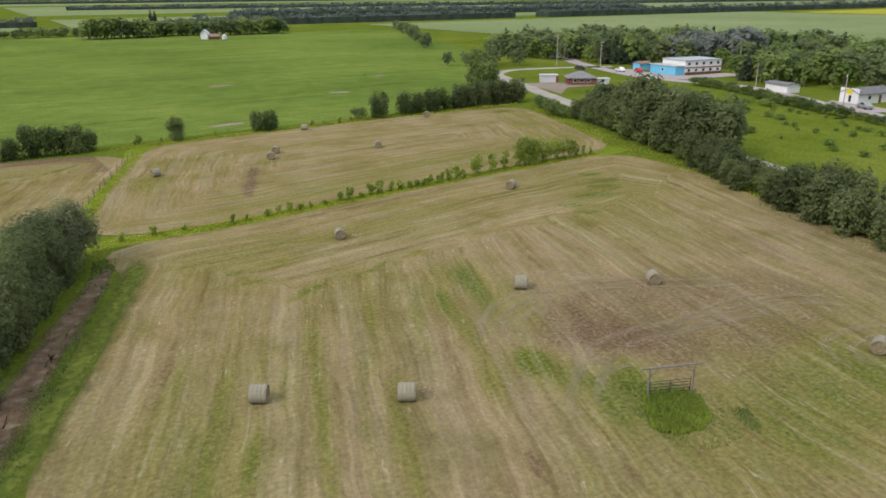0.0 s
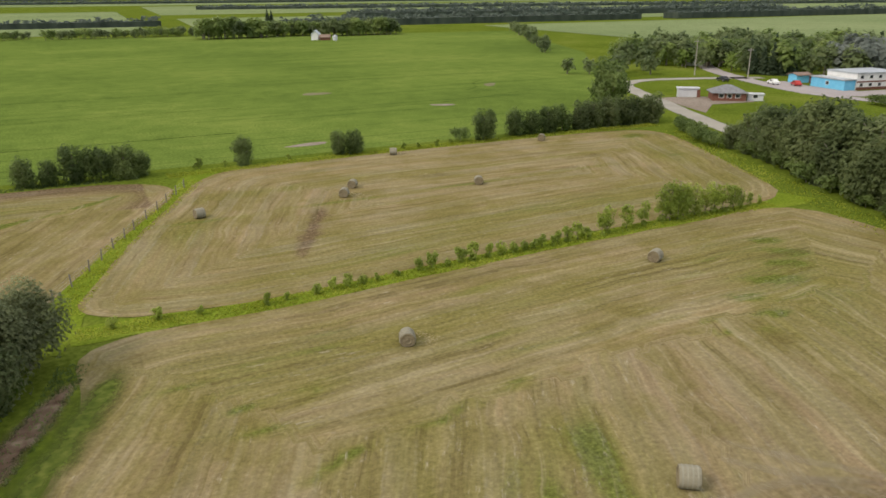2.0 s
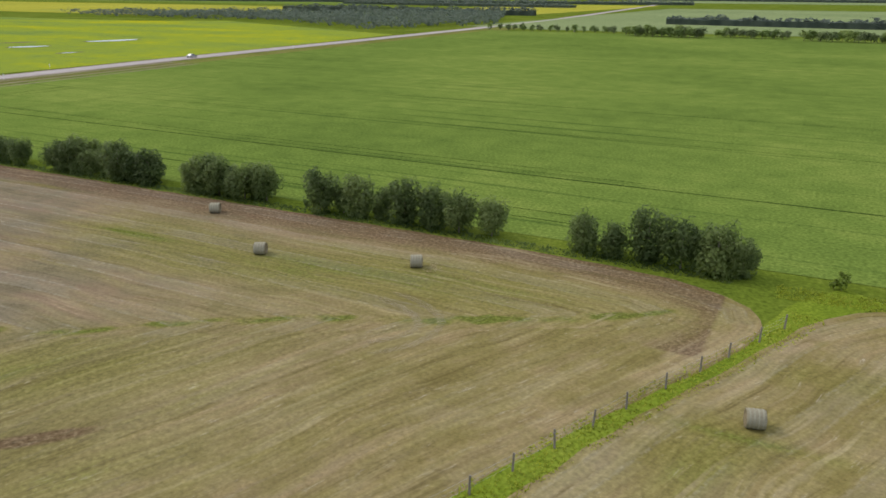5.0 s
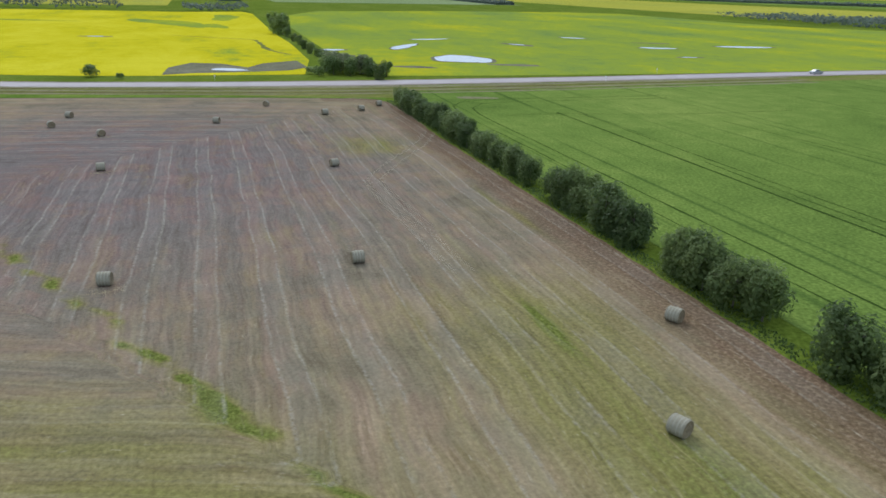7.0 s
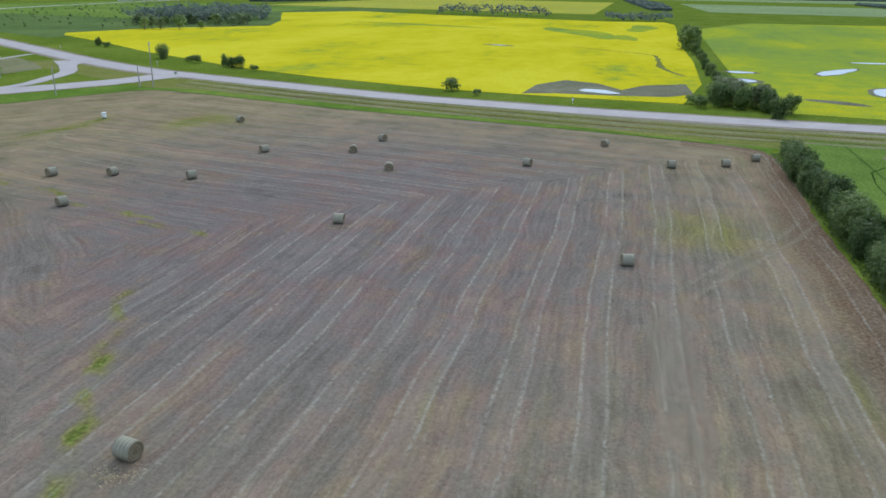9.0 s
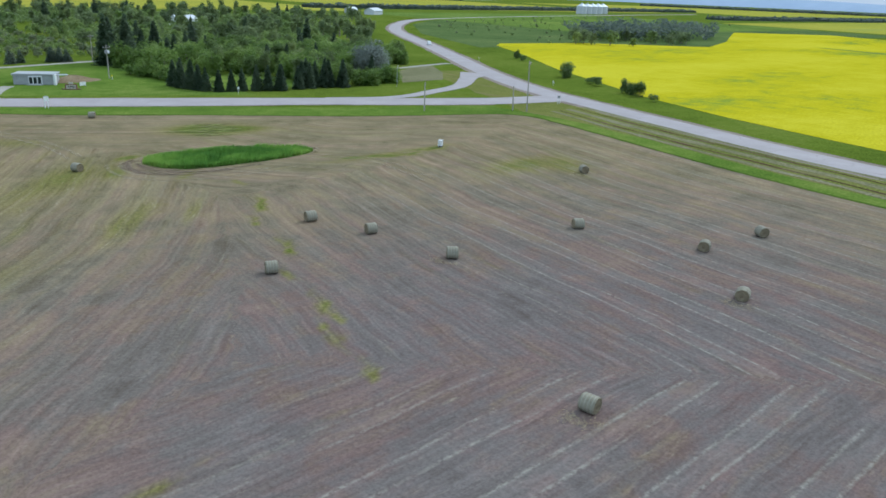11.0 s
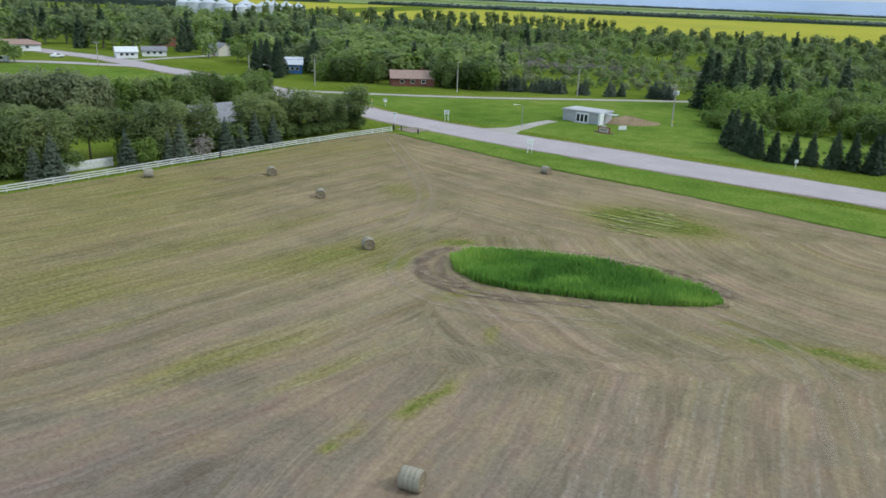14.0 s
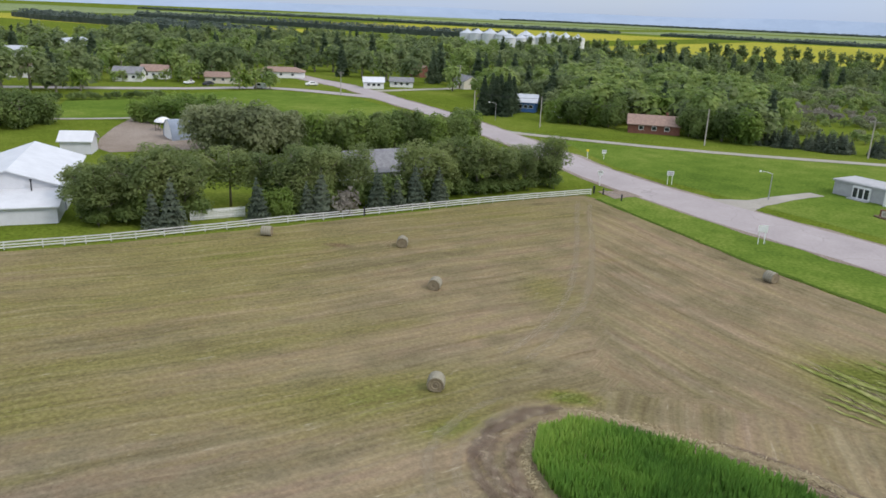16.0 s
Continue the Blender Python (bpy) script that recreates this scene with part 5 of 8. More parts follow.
ribbon("track_puddle", [(-29.3, -9), (-30.4, -11.6), (-31.2, -13.4), (-32.2, -15.8)], [0.3, 0.75, 0.5, 0.25], 0.115, "dirt", "pale dried puddle on the dirt track", "track", 0.8, ragged=0.35)
ribbon("track_puddle", [(-34.6, -20.6), (-35.3, -22.3), (-36, -24)], [0.25, 0.5, 0.25], 0.115, "dirt", "pale dried puddle on the dirt track", "track", 0.8, ragged=0.35)
ribbon("verge_track", [(-42, -42), (-36.2, -30.6), (-30.6, -18.8), (-24.4, -5.5), (-21, 2.5), (-19.4, 7)], [4.6, 4.4, 4.2, 4.0, 4.0, 3.0], 0.092, "soft_green", "dark green grass verge beside the dirt track", "verge", 1.5, ragged=0.25)
ribbon("verge_track", [(-52, -46), (-43, -30), (-37.5, -13), (-30, 2), (-26.5, 8)], [4, 4, 4, 3.6, 2], 0.06, "verge", "dark green grass under the trackside trees", "verge", 1.5, ragged=0.3)
sheet("lawn", [(-118, -182), (-95, -206), (-134, -215), (-165, -227), (-196, -238), (-205, -200), (-205, -142), (-176, -154), (-150, -166)], 0.005, "lawn", "bright green mown lawn", "lawn")
ribbon("lawn_verge", [(-126, -154), (-141, -147.5), (-157, -137.5), (-180, -124.6), (-205, -110.5), (-230, -99.5), (-247, -92)], 13, 0.012, "lawn", "bright green roadside verge", "verge", 4, ragged=0.5)
sheet("lawn", [(-60, -190), (-20, -165), (15, -140), (45, -165), (30, -232), (-8, -236), (-40, -220)], 0.005, "lawn", "bright green open lawn by the street", "lawn")
sheet("field_meadow_east", [(100, 60), (84, 0), (64, -50), (60, -90), (90, -90), (125, -20), (140, 8), (152, 34), (160, 60), (160, 95), (120, 90)], 0.008, "grass", "bright green meadow along the old railway bed", "meadow")
ribbon("track_gravel", [(99, 50), (91, 22), (80, -10), (66, -60)], 2.2, 0.03, "lane", "narrow gravel track", "track", 3, ragged=0.2)

ribbon("verge_strip", [(-23, 14.4), (-16, 14.8), (-9, 14.1), (-1.5, 14.5), (10.5, 15.6), (34, 17.4), (50, 18), (66, 18.2), (72, 20)], [4, 3.4, 3.2, 3, 3, 3.2, 3.6, 4.4, 6], 0.03, "lush", "bright yellow-green grass strip between hay fields", "verge", 2, ragged=0.3)
ribbon("verge_strip", [(-26, 12), (-23.6, 19.6), (-19.8, 32.5), (-15.6, 43.6), (-11.2, 53.5), (-7, 62.5), (-4, 71), (0, 76.5)], [5, 4.4, 3.6, 3.6, 3.6, 3.8, 4.4, 5], 0.034, "lush", "bright yellow-green grass along the wire fence", "verge", 2, ragged=0.3)
# grass lip; the shadow line it throws is painted in with dark green
ribbon("verge_lip", [(-126, -152), (-141.6, -141.2), (-156.2, -131.2), (-177.5, -119.8), (-206.7, -102.2), (-228, -92.7), (-240.8, -87), (-244.8, -81), (-244, -73), (-240.7, -58), (-231.9, -21), (-226.2, 18.8), (-219.4, 55), (-214, 71)], 0.8, 0.06, "verge", "uncut grass lip along the stubble edge, its shadow line put into the dark colour", "verge", 2, ragged=0.25)
ribbon("lawn_strip", [(-246, -96), (-246, -74), (-243, -55), (-235, -20), (-225, 30), (-214, 72)], 6, 0.02, "lawn", "bright green grass strip along the ditch", "verge", 4, ragged=0.5)
sheet("mud_corner", [(-277, 14), (-299, 15), (-315, 22), (-310, 33), (-296, 41), (-310, 47), (-319, 60), (-294, 61.5), (-285.5, 54), (-282, 38), (-281, 23)], 0.055, "wet_mud", "bare brown mud where the canola drowned", "mud")
# x, y, half length, half width, turn, how far water fills the hollow
PONDS = [(-319.5, 126, 18.5, 11, -10, 0.92), (-383, 117, 18, 4.6, -32, 0.9), (-367, 81, 6, 5, 60, 0.75), (-338, 80.5, 7, 5.5, 0, 0.6), (-432, 143, 11, 4, 100, 0.9), (-392, 178.5, 13, 3.6, 26, 0.45), (-440, 232, 10, 3.4, 40, 0.85), (-365, 243, 9, 5, 70, 0.9), (-368.5, 297, 14, 6.5, 75, 0.9),
         (-316.5, 229, 6, 2.6, 85, 0.55), (-290, 34.5, 8, 4.4, 75, 0.8), (-459, -28, 8, 3.4, 80, 0.5), (-291.5, 99, 8, 3.4, 70, 0), (-293.5, 139, 8.5, 4, 70, 0), (-398, 260, 9, 3.5, 60, 0)]
for k, (x, y, a, b_, turn, full) in enumerate(PONDS):
    sheet("pond_bank", blob(x, y, a * 1.03, b_ * 1.05, turn, k), 0.06, "wet_mud", "bare dark muddy hollow in the canola", "bank")
    if full:
        sheet("pond", blob(x, y, a * full, b_ * full, turn, k), 0.1, "water", "shallow pond reflecting the pale sky, which is also put into its colour", "pond")
# ---- hay bales ----


def bale_parts():
    n = 26
    roll, L, R = [], 1.3, 0.7
    prof = [(-L / 2, 0.93), (-L / 2 + 0.06, 0.985), (-L * 0.2, 1.0), (L * 0.2, 1.0), (L / 2 - 0.06, 0.985), (L / 2, 0.93)]
    rb = random.Random(3)
    v, f = [], []
    for x, k in prof:
        for i in range(n):
            th = 2 * math.pi * i / n
            r = R * k * (1 + rb.uniform(-0.012, 0.012))
            z = r * math.sin(th)
            if z < -0.8 * R:
                z = -0.8 * R - (z + 0.8 * R) * -0.25
            v.append((x, r * math.cos(th) * (1.03 if z < 0 else 1.0), z + 0.84 * R))
    for j in range(len(prof) - 1):
        f += [(j * n + i, j * n + (i + 1) % n, (j + 1) * n + (i + 1) % n, (j + 1) * n + i) for i in range(n)]
    body = mesh("bale_roll", v, f, "bale", True)
    ends = []
    for sx in (-1, 1):
        ev, ef = [(sx * (L / 2 + 0.0), 0, 0.84 * R)], []
        rings = 6
        for q in range(1, rings + 1):
            for i in range(n):
                th = 2 * math.pi * i / n
                r = R * 0.93 * q / rings
                z = r * math.sin(th)
                if z < -0.8 * R:
                    z = -0.8 * R - (z + 0.8 * R) * -0.25
                ev.append((sx * (L / 2 + (0.025 if q % 2 else -0.015) * (q < rings) + 0.02 * math.sin(th + q)), r * math.cos(th) * (1.03 if z < 0 else 1), z + 0.84 * R))
        for i in range(n):
            ef.append((0, 1 + i, 1 + (i + 1) % n))
        for q in range(rings - 1):
            for i in range(n):
                ef.append((1 + q * n + i, 1 + (q + 1) * n + i, 1 + (q + 1) * n + (i + 1) % n, 1 + q * n + (i + 1) % n))
        ends.append(mesh("bale_end", ev, ef, "bale_end"))
    nets = []
    for x in (-0.44, -0.15, 0.15, 0.44):
        nv, nf = [], []
        for i in range(n):
            th = 2 * math.pi * i / n
            for dx in (-0.05, 0.05):
                z = R * 1.012 * math.sin(th)
                if z < -0.8 * R:
                    z = -0.8 * R - (z + 0.8 * R) * -0.25
                nv.append((x + dx, R * 1.012 * math.cos(th) * (1.03 if z < 0 else 1), z + 0.84 * R))
        nf = [(2 * i, 2 * i + 1, (2 * i + 3) % (2 * n), (2 * i + 2) % (2 * n)) for i in range(n)]
        nets.append(mesh("bale_net", nv, nf, "net", True))
    return body, ends, nets


BALES = [(-187, -1.5, 20), (-198.5, 0, 60), (-176, 9, 20), (-186.5, 30, 70), (-208, 41.5, 160), (-193, 53.5, 100), (-197, 62.5, 100), (-203.5, 68, 100), (-146.5, 12.5, 100), (-142, 48, 104), (-97, 43.8, 92), (-96.5, 19, 82),
         (-75.5, 68.5, 30), (-59.5, 58.7, 25), (-42.3, 63.3, 30), (-155.4, -38.2, 170), (-158.6, -29.8, 166), (-160.6, -17.4, 140), (-142.3, -25.1, 158), (-181.5, -16.2, 150), (-207.5, -35.5, 60),
         (-140.5, -79.9, 118), (-127.9, -99.1, 110), (-116.2, -109.4, 120), (-99.6, -102, 30), (-157.9, -125.8, 150),
         (2.6, 0.6, 70), (35, 7.3, 30), (-7, 47.2, 15), (13.5, 48.8, 62), (16.4, 53.4, 58), (34.4, 46.6, 66), (31.1, 73.0, -20), (62.5, 72.3, 50), (-20, -30.5, -34), (-11, -36.5, -32), (10, -24.5, -36), (22, -31.3, 56), (25, -52.5, 20)]
bale_body, bale_ends, bale_nets = bale_parts()
for k, (x, y, turn) in enumerate(BALES):
    rb = random.Random(k)
    warm = x > -30
    ob = holder("hay_bale", "round straw-coloured hay bale lying on mown stubble" if warm else "round grey-green hay bale lying on brown stubble", "hay bale", "hay bales in the mown fields",
                pose(x, y, 0.06, 0, 0, turn) @ Matrix.Diagonal((rb.uniform(0.95, 1.05), rb.uniform(0.97, 1.03), rb.uniform(0.96, 1.02), 1)))
    part("roll", bale_body, ob)
    for e in bale_ends:
        part("end_face", e, ob, label="coiled darker end of the bale")
    for e in bale_nets:
        part("net_band", e, ob, label="pale net wrap band")

# ---- trees ----
kind_of_tree("silvertree", 2, 9.0, 7.4, 0.2, 3000, 0.32, "leaf_silver", 20, low=-0.9)
NAMES["silvertree"] = "silver_tree"
kind_of_tree("youngtree", 5, 4.0, 1.9, -0.3, 640, 0.17, "leaf_young", 16, r=0.04, top=0.85, low=-1.0)
NAMES["youngtree"] = "young_tree"
rt = random.Random(11)
x = -204.0
k = 0
GAPS = [(-68.3, 2.9), (-34.4, 2.6), (-118.5, 2.6), (-6.5, 2.0), (-91, 2.2)]
while x < -8.5:
    if not any(abs(x - g_) < w_ for g_, w_ in GAPS):
        plant("maple", x, 76.3 + min(0, x + 40) * 0.017 + rt.uniform(-0.6, 0.6), rt.uniform(4.2, 6.5) * (0.9 if x < -140 else 1.0), k, "dark green round-headed tree in a shelterbelt row", "shelterbelt row")
    if -125 < x < -70 and k % 2 and not any(abs(x - g_) < w_ + 0.6 for g_, w_ in GAPS):
        plant("maple", x + 1, 78.2 + min(0, x + 40) * 0.017 + rt.uniform(-0.4, 0.4), rt.uniform(4.4, 6.2), k + 300, "dark green round-headed tree in a shelterbelt row", "shelterbelt row")
    x += rt.uniform(2.0, 3.3) if x < -60 else rt.uniform(2.5, 4.2)
    k += 1
for x, y, h, key in [(5, 77.3, 5.2, "maple"), (22.5, 78, 4.6, "maple"), (25.5, 78, 4.8, "maple"), (48, 79, 2.8, "shrub"), (53, 78.5, 6.6, "maple"), (61, 80, 6.0, "maple"), (65, 80, 5.4, "maple"), (69, 80, 6.2, "maple"), (73, 80.5, 6.2, "elm"),
                     (77, 80, 6.8, "darkmaple"), (81, 80.5, 7.0, "darkmaple"), (85, 80, 7.0, "darkmaple"), (89, 80, 7.2, "darkmaple"), (92.5, 80, 7.0, "darkmaple"), (96, 79, 7.4, "darkmaple"), (98, 82, 6.5, "darkmaple"),
                     (104, 105, 13.5, "elm"), (107, 109, 12.5, "elm"), (102, 101, 10, "elm")]:
    plant(key, x, y, h, int(x * 3 + y), "green leafy tree at the edge of the hay field", "field edge trees")
for x, h in [(-3, 0.9), (2, 0.8), (13, 0.9), (35, 1.0), (38, 0.8), (42, 1.1), (45, 1.0), (-2.3, 1.6)]:
    plant("sapling", x, 77.4, h * 1.3, int(x * 5), "small self-sown shrub at the field edge", "field edge shrubs", "shrub", 1.2, "shrub")
# young trees on the grass strip between the hay fields
for k, (x, y, h) in enumerate([(-19.5, 15, 1.3), (-15.6, 15.2, 1.5), (-12, 14.6, 0.9), (-6, 14.2, 1.4), (-4, 14.6, 0.9), (-0.9, 14.9, 1.4), (0.9, 15, 1.3), (2.4, 15.2, 1.4), (4.1, 15.4, 1.2), (5.6, 15.6, 0.9), (8, 15.6, 0.8), (10.8, 16.1, 1.4), (12.2, 16.1, 1.9), (14, 16.2, 1.1), (15.8, 16.4, 1.8), (17.4, 16.5, 2.0),
                               (19.4, 16.7, 1.7), (21.1, 16.9, 1.8), (22.6, 16.8, 1.6), (24.2, 16.8, 1.4), (25.4, 16.8, 1.2), (26.7, 16.8, 1.5), (28, 17, 1.3), (29, 17.1, 1.6), (30.4, 17.2, 1.8), (31.9, 17.4, 2.2), (33.2, 17.4, 1.5)]):
    plant("sapling", x, y + rt.uniform(-0.3, 0.3), h * 1.1, k + 40, "bright green sapling on a grass strip", "saplings on the grass strip", squeeze=rt.uniform(0.9, 1.25))
for k, (x, y, h) in enumerate([(35.6, 17.5, 3.4), (36.6, 17.8, 4.2), (39.9, 18.2, 3.6), (42.8, 18.5, 3.8), (46, 18.7, 5.2), (47, 18.4, 5.8), (48.4, 18.5, 6.0), (49.8, 18.9, 5.2), (51.7, 18.9, 4.9), (53.2, 18.6, 4.2), (55, 18.8, 4.8), (56.6, 18.9, 4.4), (58.3, 18.7, 3.9), (59.8, 18.9, 3.0), (61.6, 19, 2.2), (63.5, 19, 1.6)]):
    plant("youngtree", x, y, h, k + 70, "young light green tree on a grass strip", "saplings on the grass strip", squeeze=rt.uniform(0.9, 1.2))
# tall hedge along the east edge of the hay fields
k = 0
for row, (dx, hh) in enumerate([(3.5, 8.6), (6.5, 12.2), (9.5, 12.6)]):
    for q in range(12):
        t = q / 11
        x, y = 87.5 - 16 * t + dx * 0.9 + rt.uniform(-1, 1), 50 - 45 * t - dx * 0.2 + rt.uniform(-1.2, 1.2)
        plant("darkmaple", x, y, hh * rt.uniform(0.78, 1.08) * (0.66 if t < 0.12 else 0.85 if t < 0.3 else 1), 200 + k, "tall dense dark green tree in a field hedge", "east hedge")
        k += 1
for x, y, h in [(70, 1, 6.5), (73, 0, 6), (68, -3, 5.5), (71, -4, 6), (66, -7, 5.5), (69, -8, 5.2), (64, -10, 5), (67, -12, 5.2), (62, -13, 4.8), (65, -16, 5), (60, -20, 5.5), (63, -22, 6.5), (58, -24, 7), (62, -27, 8), (56, -29, 7.5), (60, -31, 8.2), (54, -34, 7), (58, -37, 8), (52, -40, 7), (56, -43, 7.5)]:
    plant("darkmaple", x, y, h, 300 + k, "dense dark green hedge tree beside the field", "east hedge")
    k += 1
for q in range(9):
    plant("shrub", 97 - 9 * q / 8 + rt.uniform(-1, 1), 72 - 21 * q / 8, rt.uniform(2.4, 3.6), 350 + q, "leafy green hedge shrub", "hedge shrubs", category="shrub")
for q in range(22):
    t = q / 21
    plant("shrub", 88.5 - 37 * t + 2.2 + rt.uniform(-0.8, 0.8), 50 - 92 * t + rt.uniform(-1, 1), rt.uniform(1.8, 3.4), 380 + q, "leafy green undergrowth at the hedge foot", "hedge shrubs", category="shrub")
# willows and maples by the dirt track
for x, y, h, key in [(-25.8, 9.8, 7.0, "trackwillow"), (-28, 6.5, 7.4, "trackwillow"), (-29, 3.5, 7.8, "tracktree"), (-31, 0, 8, "tracktree"), (-32.5, -4, 8, "tracktree"), (-34.5, -9, 8.2, "tracktree"), (-36.5, -13.5, 8.2, "tracktree"), (-38.8, -19.5, 8, "tracktree"), (-41.5, -26, 8, "elm"), (-46, -34, 8, "elm"), (-53, -44, 8, "elm"), (-31, 10, 6.0, "elm")]:
    plant(key, x, y, h, int(x * 9 - y), "bushy grey-green willow beside a dirt track" if key == "trackwillow" else "bushy green tree beside a dirt track", "trees by the track")

# trees behind the white fence: tall poplars with spruces and undergrowth before them
FX = (-0.496, -0.868)
k = 0
for q in range(30):
    t = 2 + q * 2.6 + rt.uniform(-0.8, 0.8)
    for off, key, h in ((5.6, "poplar", rt.uniform(8.2, 11.0)), (9.8, "poplar", rt.uniform(7.4, 10.6)), (4.4, "shrub", rt.uniform(2.2, 4.4)), (6.8, "maple", rt.uniform(3.6, 6.0))):
        if key == "shrub" and q % 7 == 0 or key == "maple" and q % 3 == 0:
            continue
        if 42 < t < 57 and off > 9 or 41.5 < t < 49 and off > 5:
            continue
        if 18 < t < 26 and off < 7:
            continue
        x, y = -82 + FX[0] * t + 0.868 * off, -85 + FX[1] * t - 0.496 * off
        if key == "poplar" and q % 2 == (off > 9):
            continue
        if key == "poplar" and t > 62:
            h *= 0.9
        plant(key, x, y, h, 400 + k, "leafy undergrowth shrub by the white fence" if key == "shrub" else "small dark green tree by the white fence" if key == "maple" else "tall olive-green poplar behind the white board fence", "fence trees", squeeze=rt.uniform(1.15, 1.45) if key == "poplar" else 1.0)
        k += 1
for q in range(28):
    t = q / 27
    x, y = -57 - 27 * t, -144 - 39 * t
    for off in (0, 4):
        plant("brighttree" if (q + off) % 5 == 1 else "elm" if q % 3 else "poplar", x + rt.uniform(-1.5, 1.5) + off * 0.8, y + rt.uniform(-1.5, 1.5) - off * 0.5, rt.uniform(6.4, 8.6), 500 + k, "leafy green tree in a town windbreak", "windbreak trees")
        k += 1
for x, y, h in [(-51, -134, 10.5), (-56, -135, 10.8), (-53, -140, 10.5), (-58, -141, 10.5), (-55, -146, 9.5), (-61, -137, 10), (-62, -145, 9.5)]:
    plant("willow", x, y, h, k + 40, "broad round grey-green willow by the yard", "yard willows", squeeze=0.9)
    k += 1
for x, y, h in [(-6, -152, 6), (-11, -154, 7.2), (-15, -155, 7.4), (-9, -159, 7), (-14, -161, 7.6), (-4, -158, 6.4), (-18, -160, 7), (-8, -166, 7), (-14, -168, 7), (-20, -166, 6.6), (-2, -165, 6), (-24, -160, 6)]:
    plant("brighttree", x, y, h, k, "bright green clump of bushes by the yard", "yard bushes", squeeze=1.15)
    k += 1
for x, y, h in [(2, -127, 9), (6, -130, 9), (5, -135, 8), (9, -126, 9), (12, -131, 8.5), (4, -121, 8), (14, -124, 8), (10, -136, 6.5)]:
    plant("elm", x, y, h, k, "dense green tree by the pasture", "pasture trees", squeeze=1.1)
    k += 1
for q in range(26):
    t = q / 25
    plant("shrub", 46 - 15 * t + rt.uniform(-1, 1), -156 - 32 * t + rt.uniform(-1, 1), rt.uniform(1.6, 2.6), k + q, "low dark green shrub in a lawn hedge", "lawn hedge", category="shrub")

# grove with spruces south of the town road
GROVE = [(-192, -186), (-193, -194), (-197, -202), (-198, -232), (-212, -244), (-250, -262), (-300, -262), (-312, -228), (-300, -194), (-284, -188), (-272, -172), (-262, -152), (-246, -147), (-236, -149), (-228, -153), (-229, -168), (-224, -184), (-206, -188), (-201, -182)]
rg = np.random.RandomState(8)
pts = []
for _ in range(6000):
    p = rg.uniform((-314, -264), (-190, -144))
    if len(pts) < 190 and inside(*p, GROVE) and all((p[0] - a) ** 2 + (p[1] - b_) ** 2 > 19 for a, b_ in pts) and math.hypot(p[0] + 265, p[1] + 172) > 8:
        pts.append(tuple(p))
for j, (x, y) in enumerate(pts):
    r = rg.rand()
    front = min(math.hypot(x - a, y - b_) for a, b_ in GROVE)
    # the trees before the silver one stay low
    before = y > -172 and abs(x + 265 - (y + 172) * 0.55) < 10
    key, h = ("spruce", rg.uniform(10, 15)) if x > -220 and y < -200 and r < 0.28 else ("spruce", rg.uniform(8, 11)) if r < 0.04 else ("elm", rg.uniform(6.5, 9.5)) if r < 0.3 else ("brighttree", rg.uniform(5.5, 9)) if r < 0.93 else ("poplar", rg.uniform(7, 10))
    if key != "spruce":
        h *= 0.5 if before else 0.72 if front < 5 else 1.0
    plant(key, x, y, h, 700 + j, "dark green spruce in a farm grove" if key == "spruce" else "round leafy green tree in a farm grove", "grove trees", squeeze=1.0 if key in ("spruce", "poplar") else rg.uniform(1.05, 1.3))
# spruces planted along the road, thick at both ends and loose between
for q, (x, y, h) in enumerate([(-193.4, -168, 7.4), (-194.2, -163.3, 8), (-195.2, -159.6, 8.4), (-195.8, -156.6, 7.6), (-197.2, -154.4, 6.2), (-199.4, -152.4, 6.0), (-202.4, -151.6, 6.3), (-205.9, -151.3, 6.3), (-209.2, -149.4, 6.9), (-212.4, -149, 6.8), (-215, -147.2, 7), (-216.6, -148.4, 7.2), (-221.4, -147.4, 7.2), (-223.4, -149, 7.8),
                              (-225.8, -148.2, 7.6), (-228.2, -149.6, 8), (-230, -147.2, 7.2), (-232.4, -148.6, 8), (-235.4, -146, 8.4), (-237.4, -148.4, 7.4), (-227, -152.6, 8.2), (-233, -152, 8.4)]):
    plant("spruce", x + rg.uniform(-0.4, 0.4), y + rg.uniform(-0.4, 0.4), h * rg.uniform(0.94, 1.04), 900 + q, "young dark spruce in a row by the road", "young spruces", squeeze=1.12)
for x, y, h, w_ in [(-264.5, -171.5, 11.2, 1.45), (-269.5, -175.5, 10, 1.15), (-260, -170, 8.5, 1.1)]:
    plant("silvertree", x, y, h, int(-x), "broad silvery grey-leaved tree in the grove", "grove trees", squeeze=w_)
for x, y, h in [(-242, -147, 5.2), (-246.4, -146.4, 5.4), (-250, -149, 5.0), (-255.6, -149, 6.2)]:
    plant("brighttree", x, y, h, int(-x * 3), "low rounded bright green tree by the road", "grove trees", squeeze=1.35)
for q in range(16):
    t = q / 15
    plant("bush", -193 - 6 * t + rg.uniform(-1, 1), -200 + 30 * t, rg.uniform(2.4, 4.2), 930 + q, "bright green shrub at the lawn's edge", "grove shrubs", category="shrub")
for q in range(26):
    plant("bush", rg.uniform(-227, -200), rg.uniform(-183, -158), rg.uniform(0.5, 1.3), 1010 + q, "low bright green bush in the grove clearing", "grove shrubs", squeeze=rg.uniform(1.0, 1.6), category="shrub")
sheet("lawn", [(-194, -172), (-197, -154), (-214, -150.5), (-229, -152), (-231, -168), (-226, -187), (-204, -190)], 0.009, "lawn", "bright green grass clearing behind the spruces", "lawn")
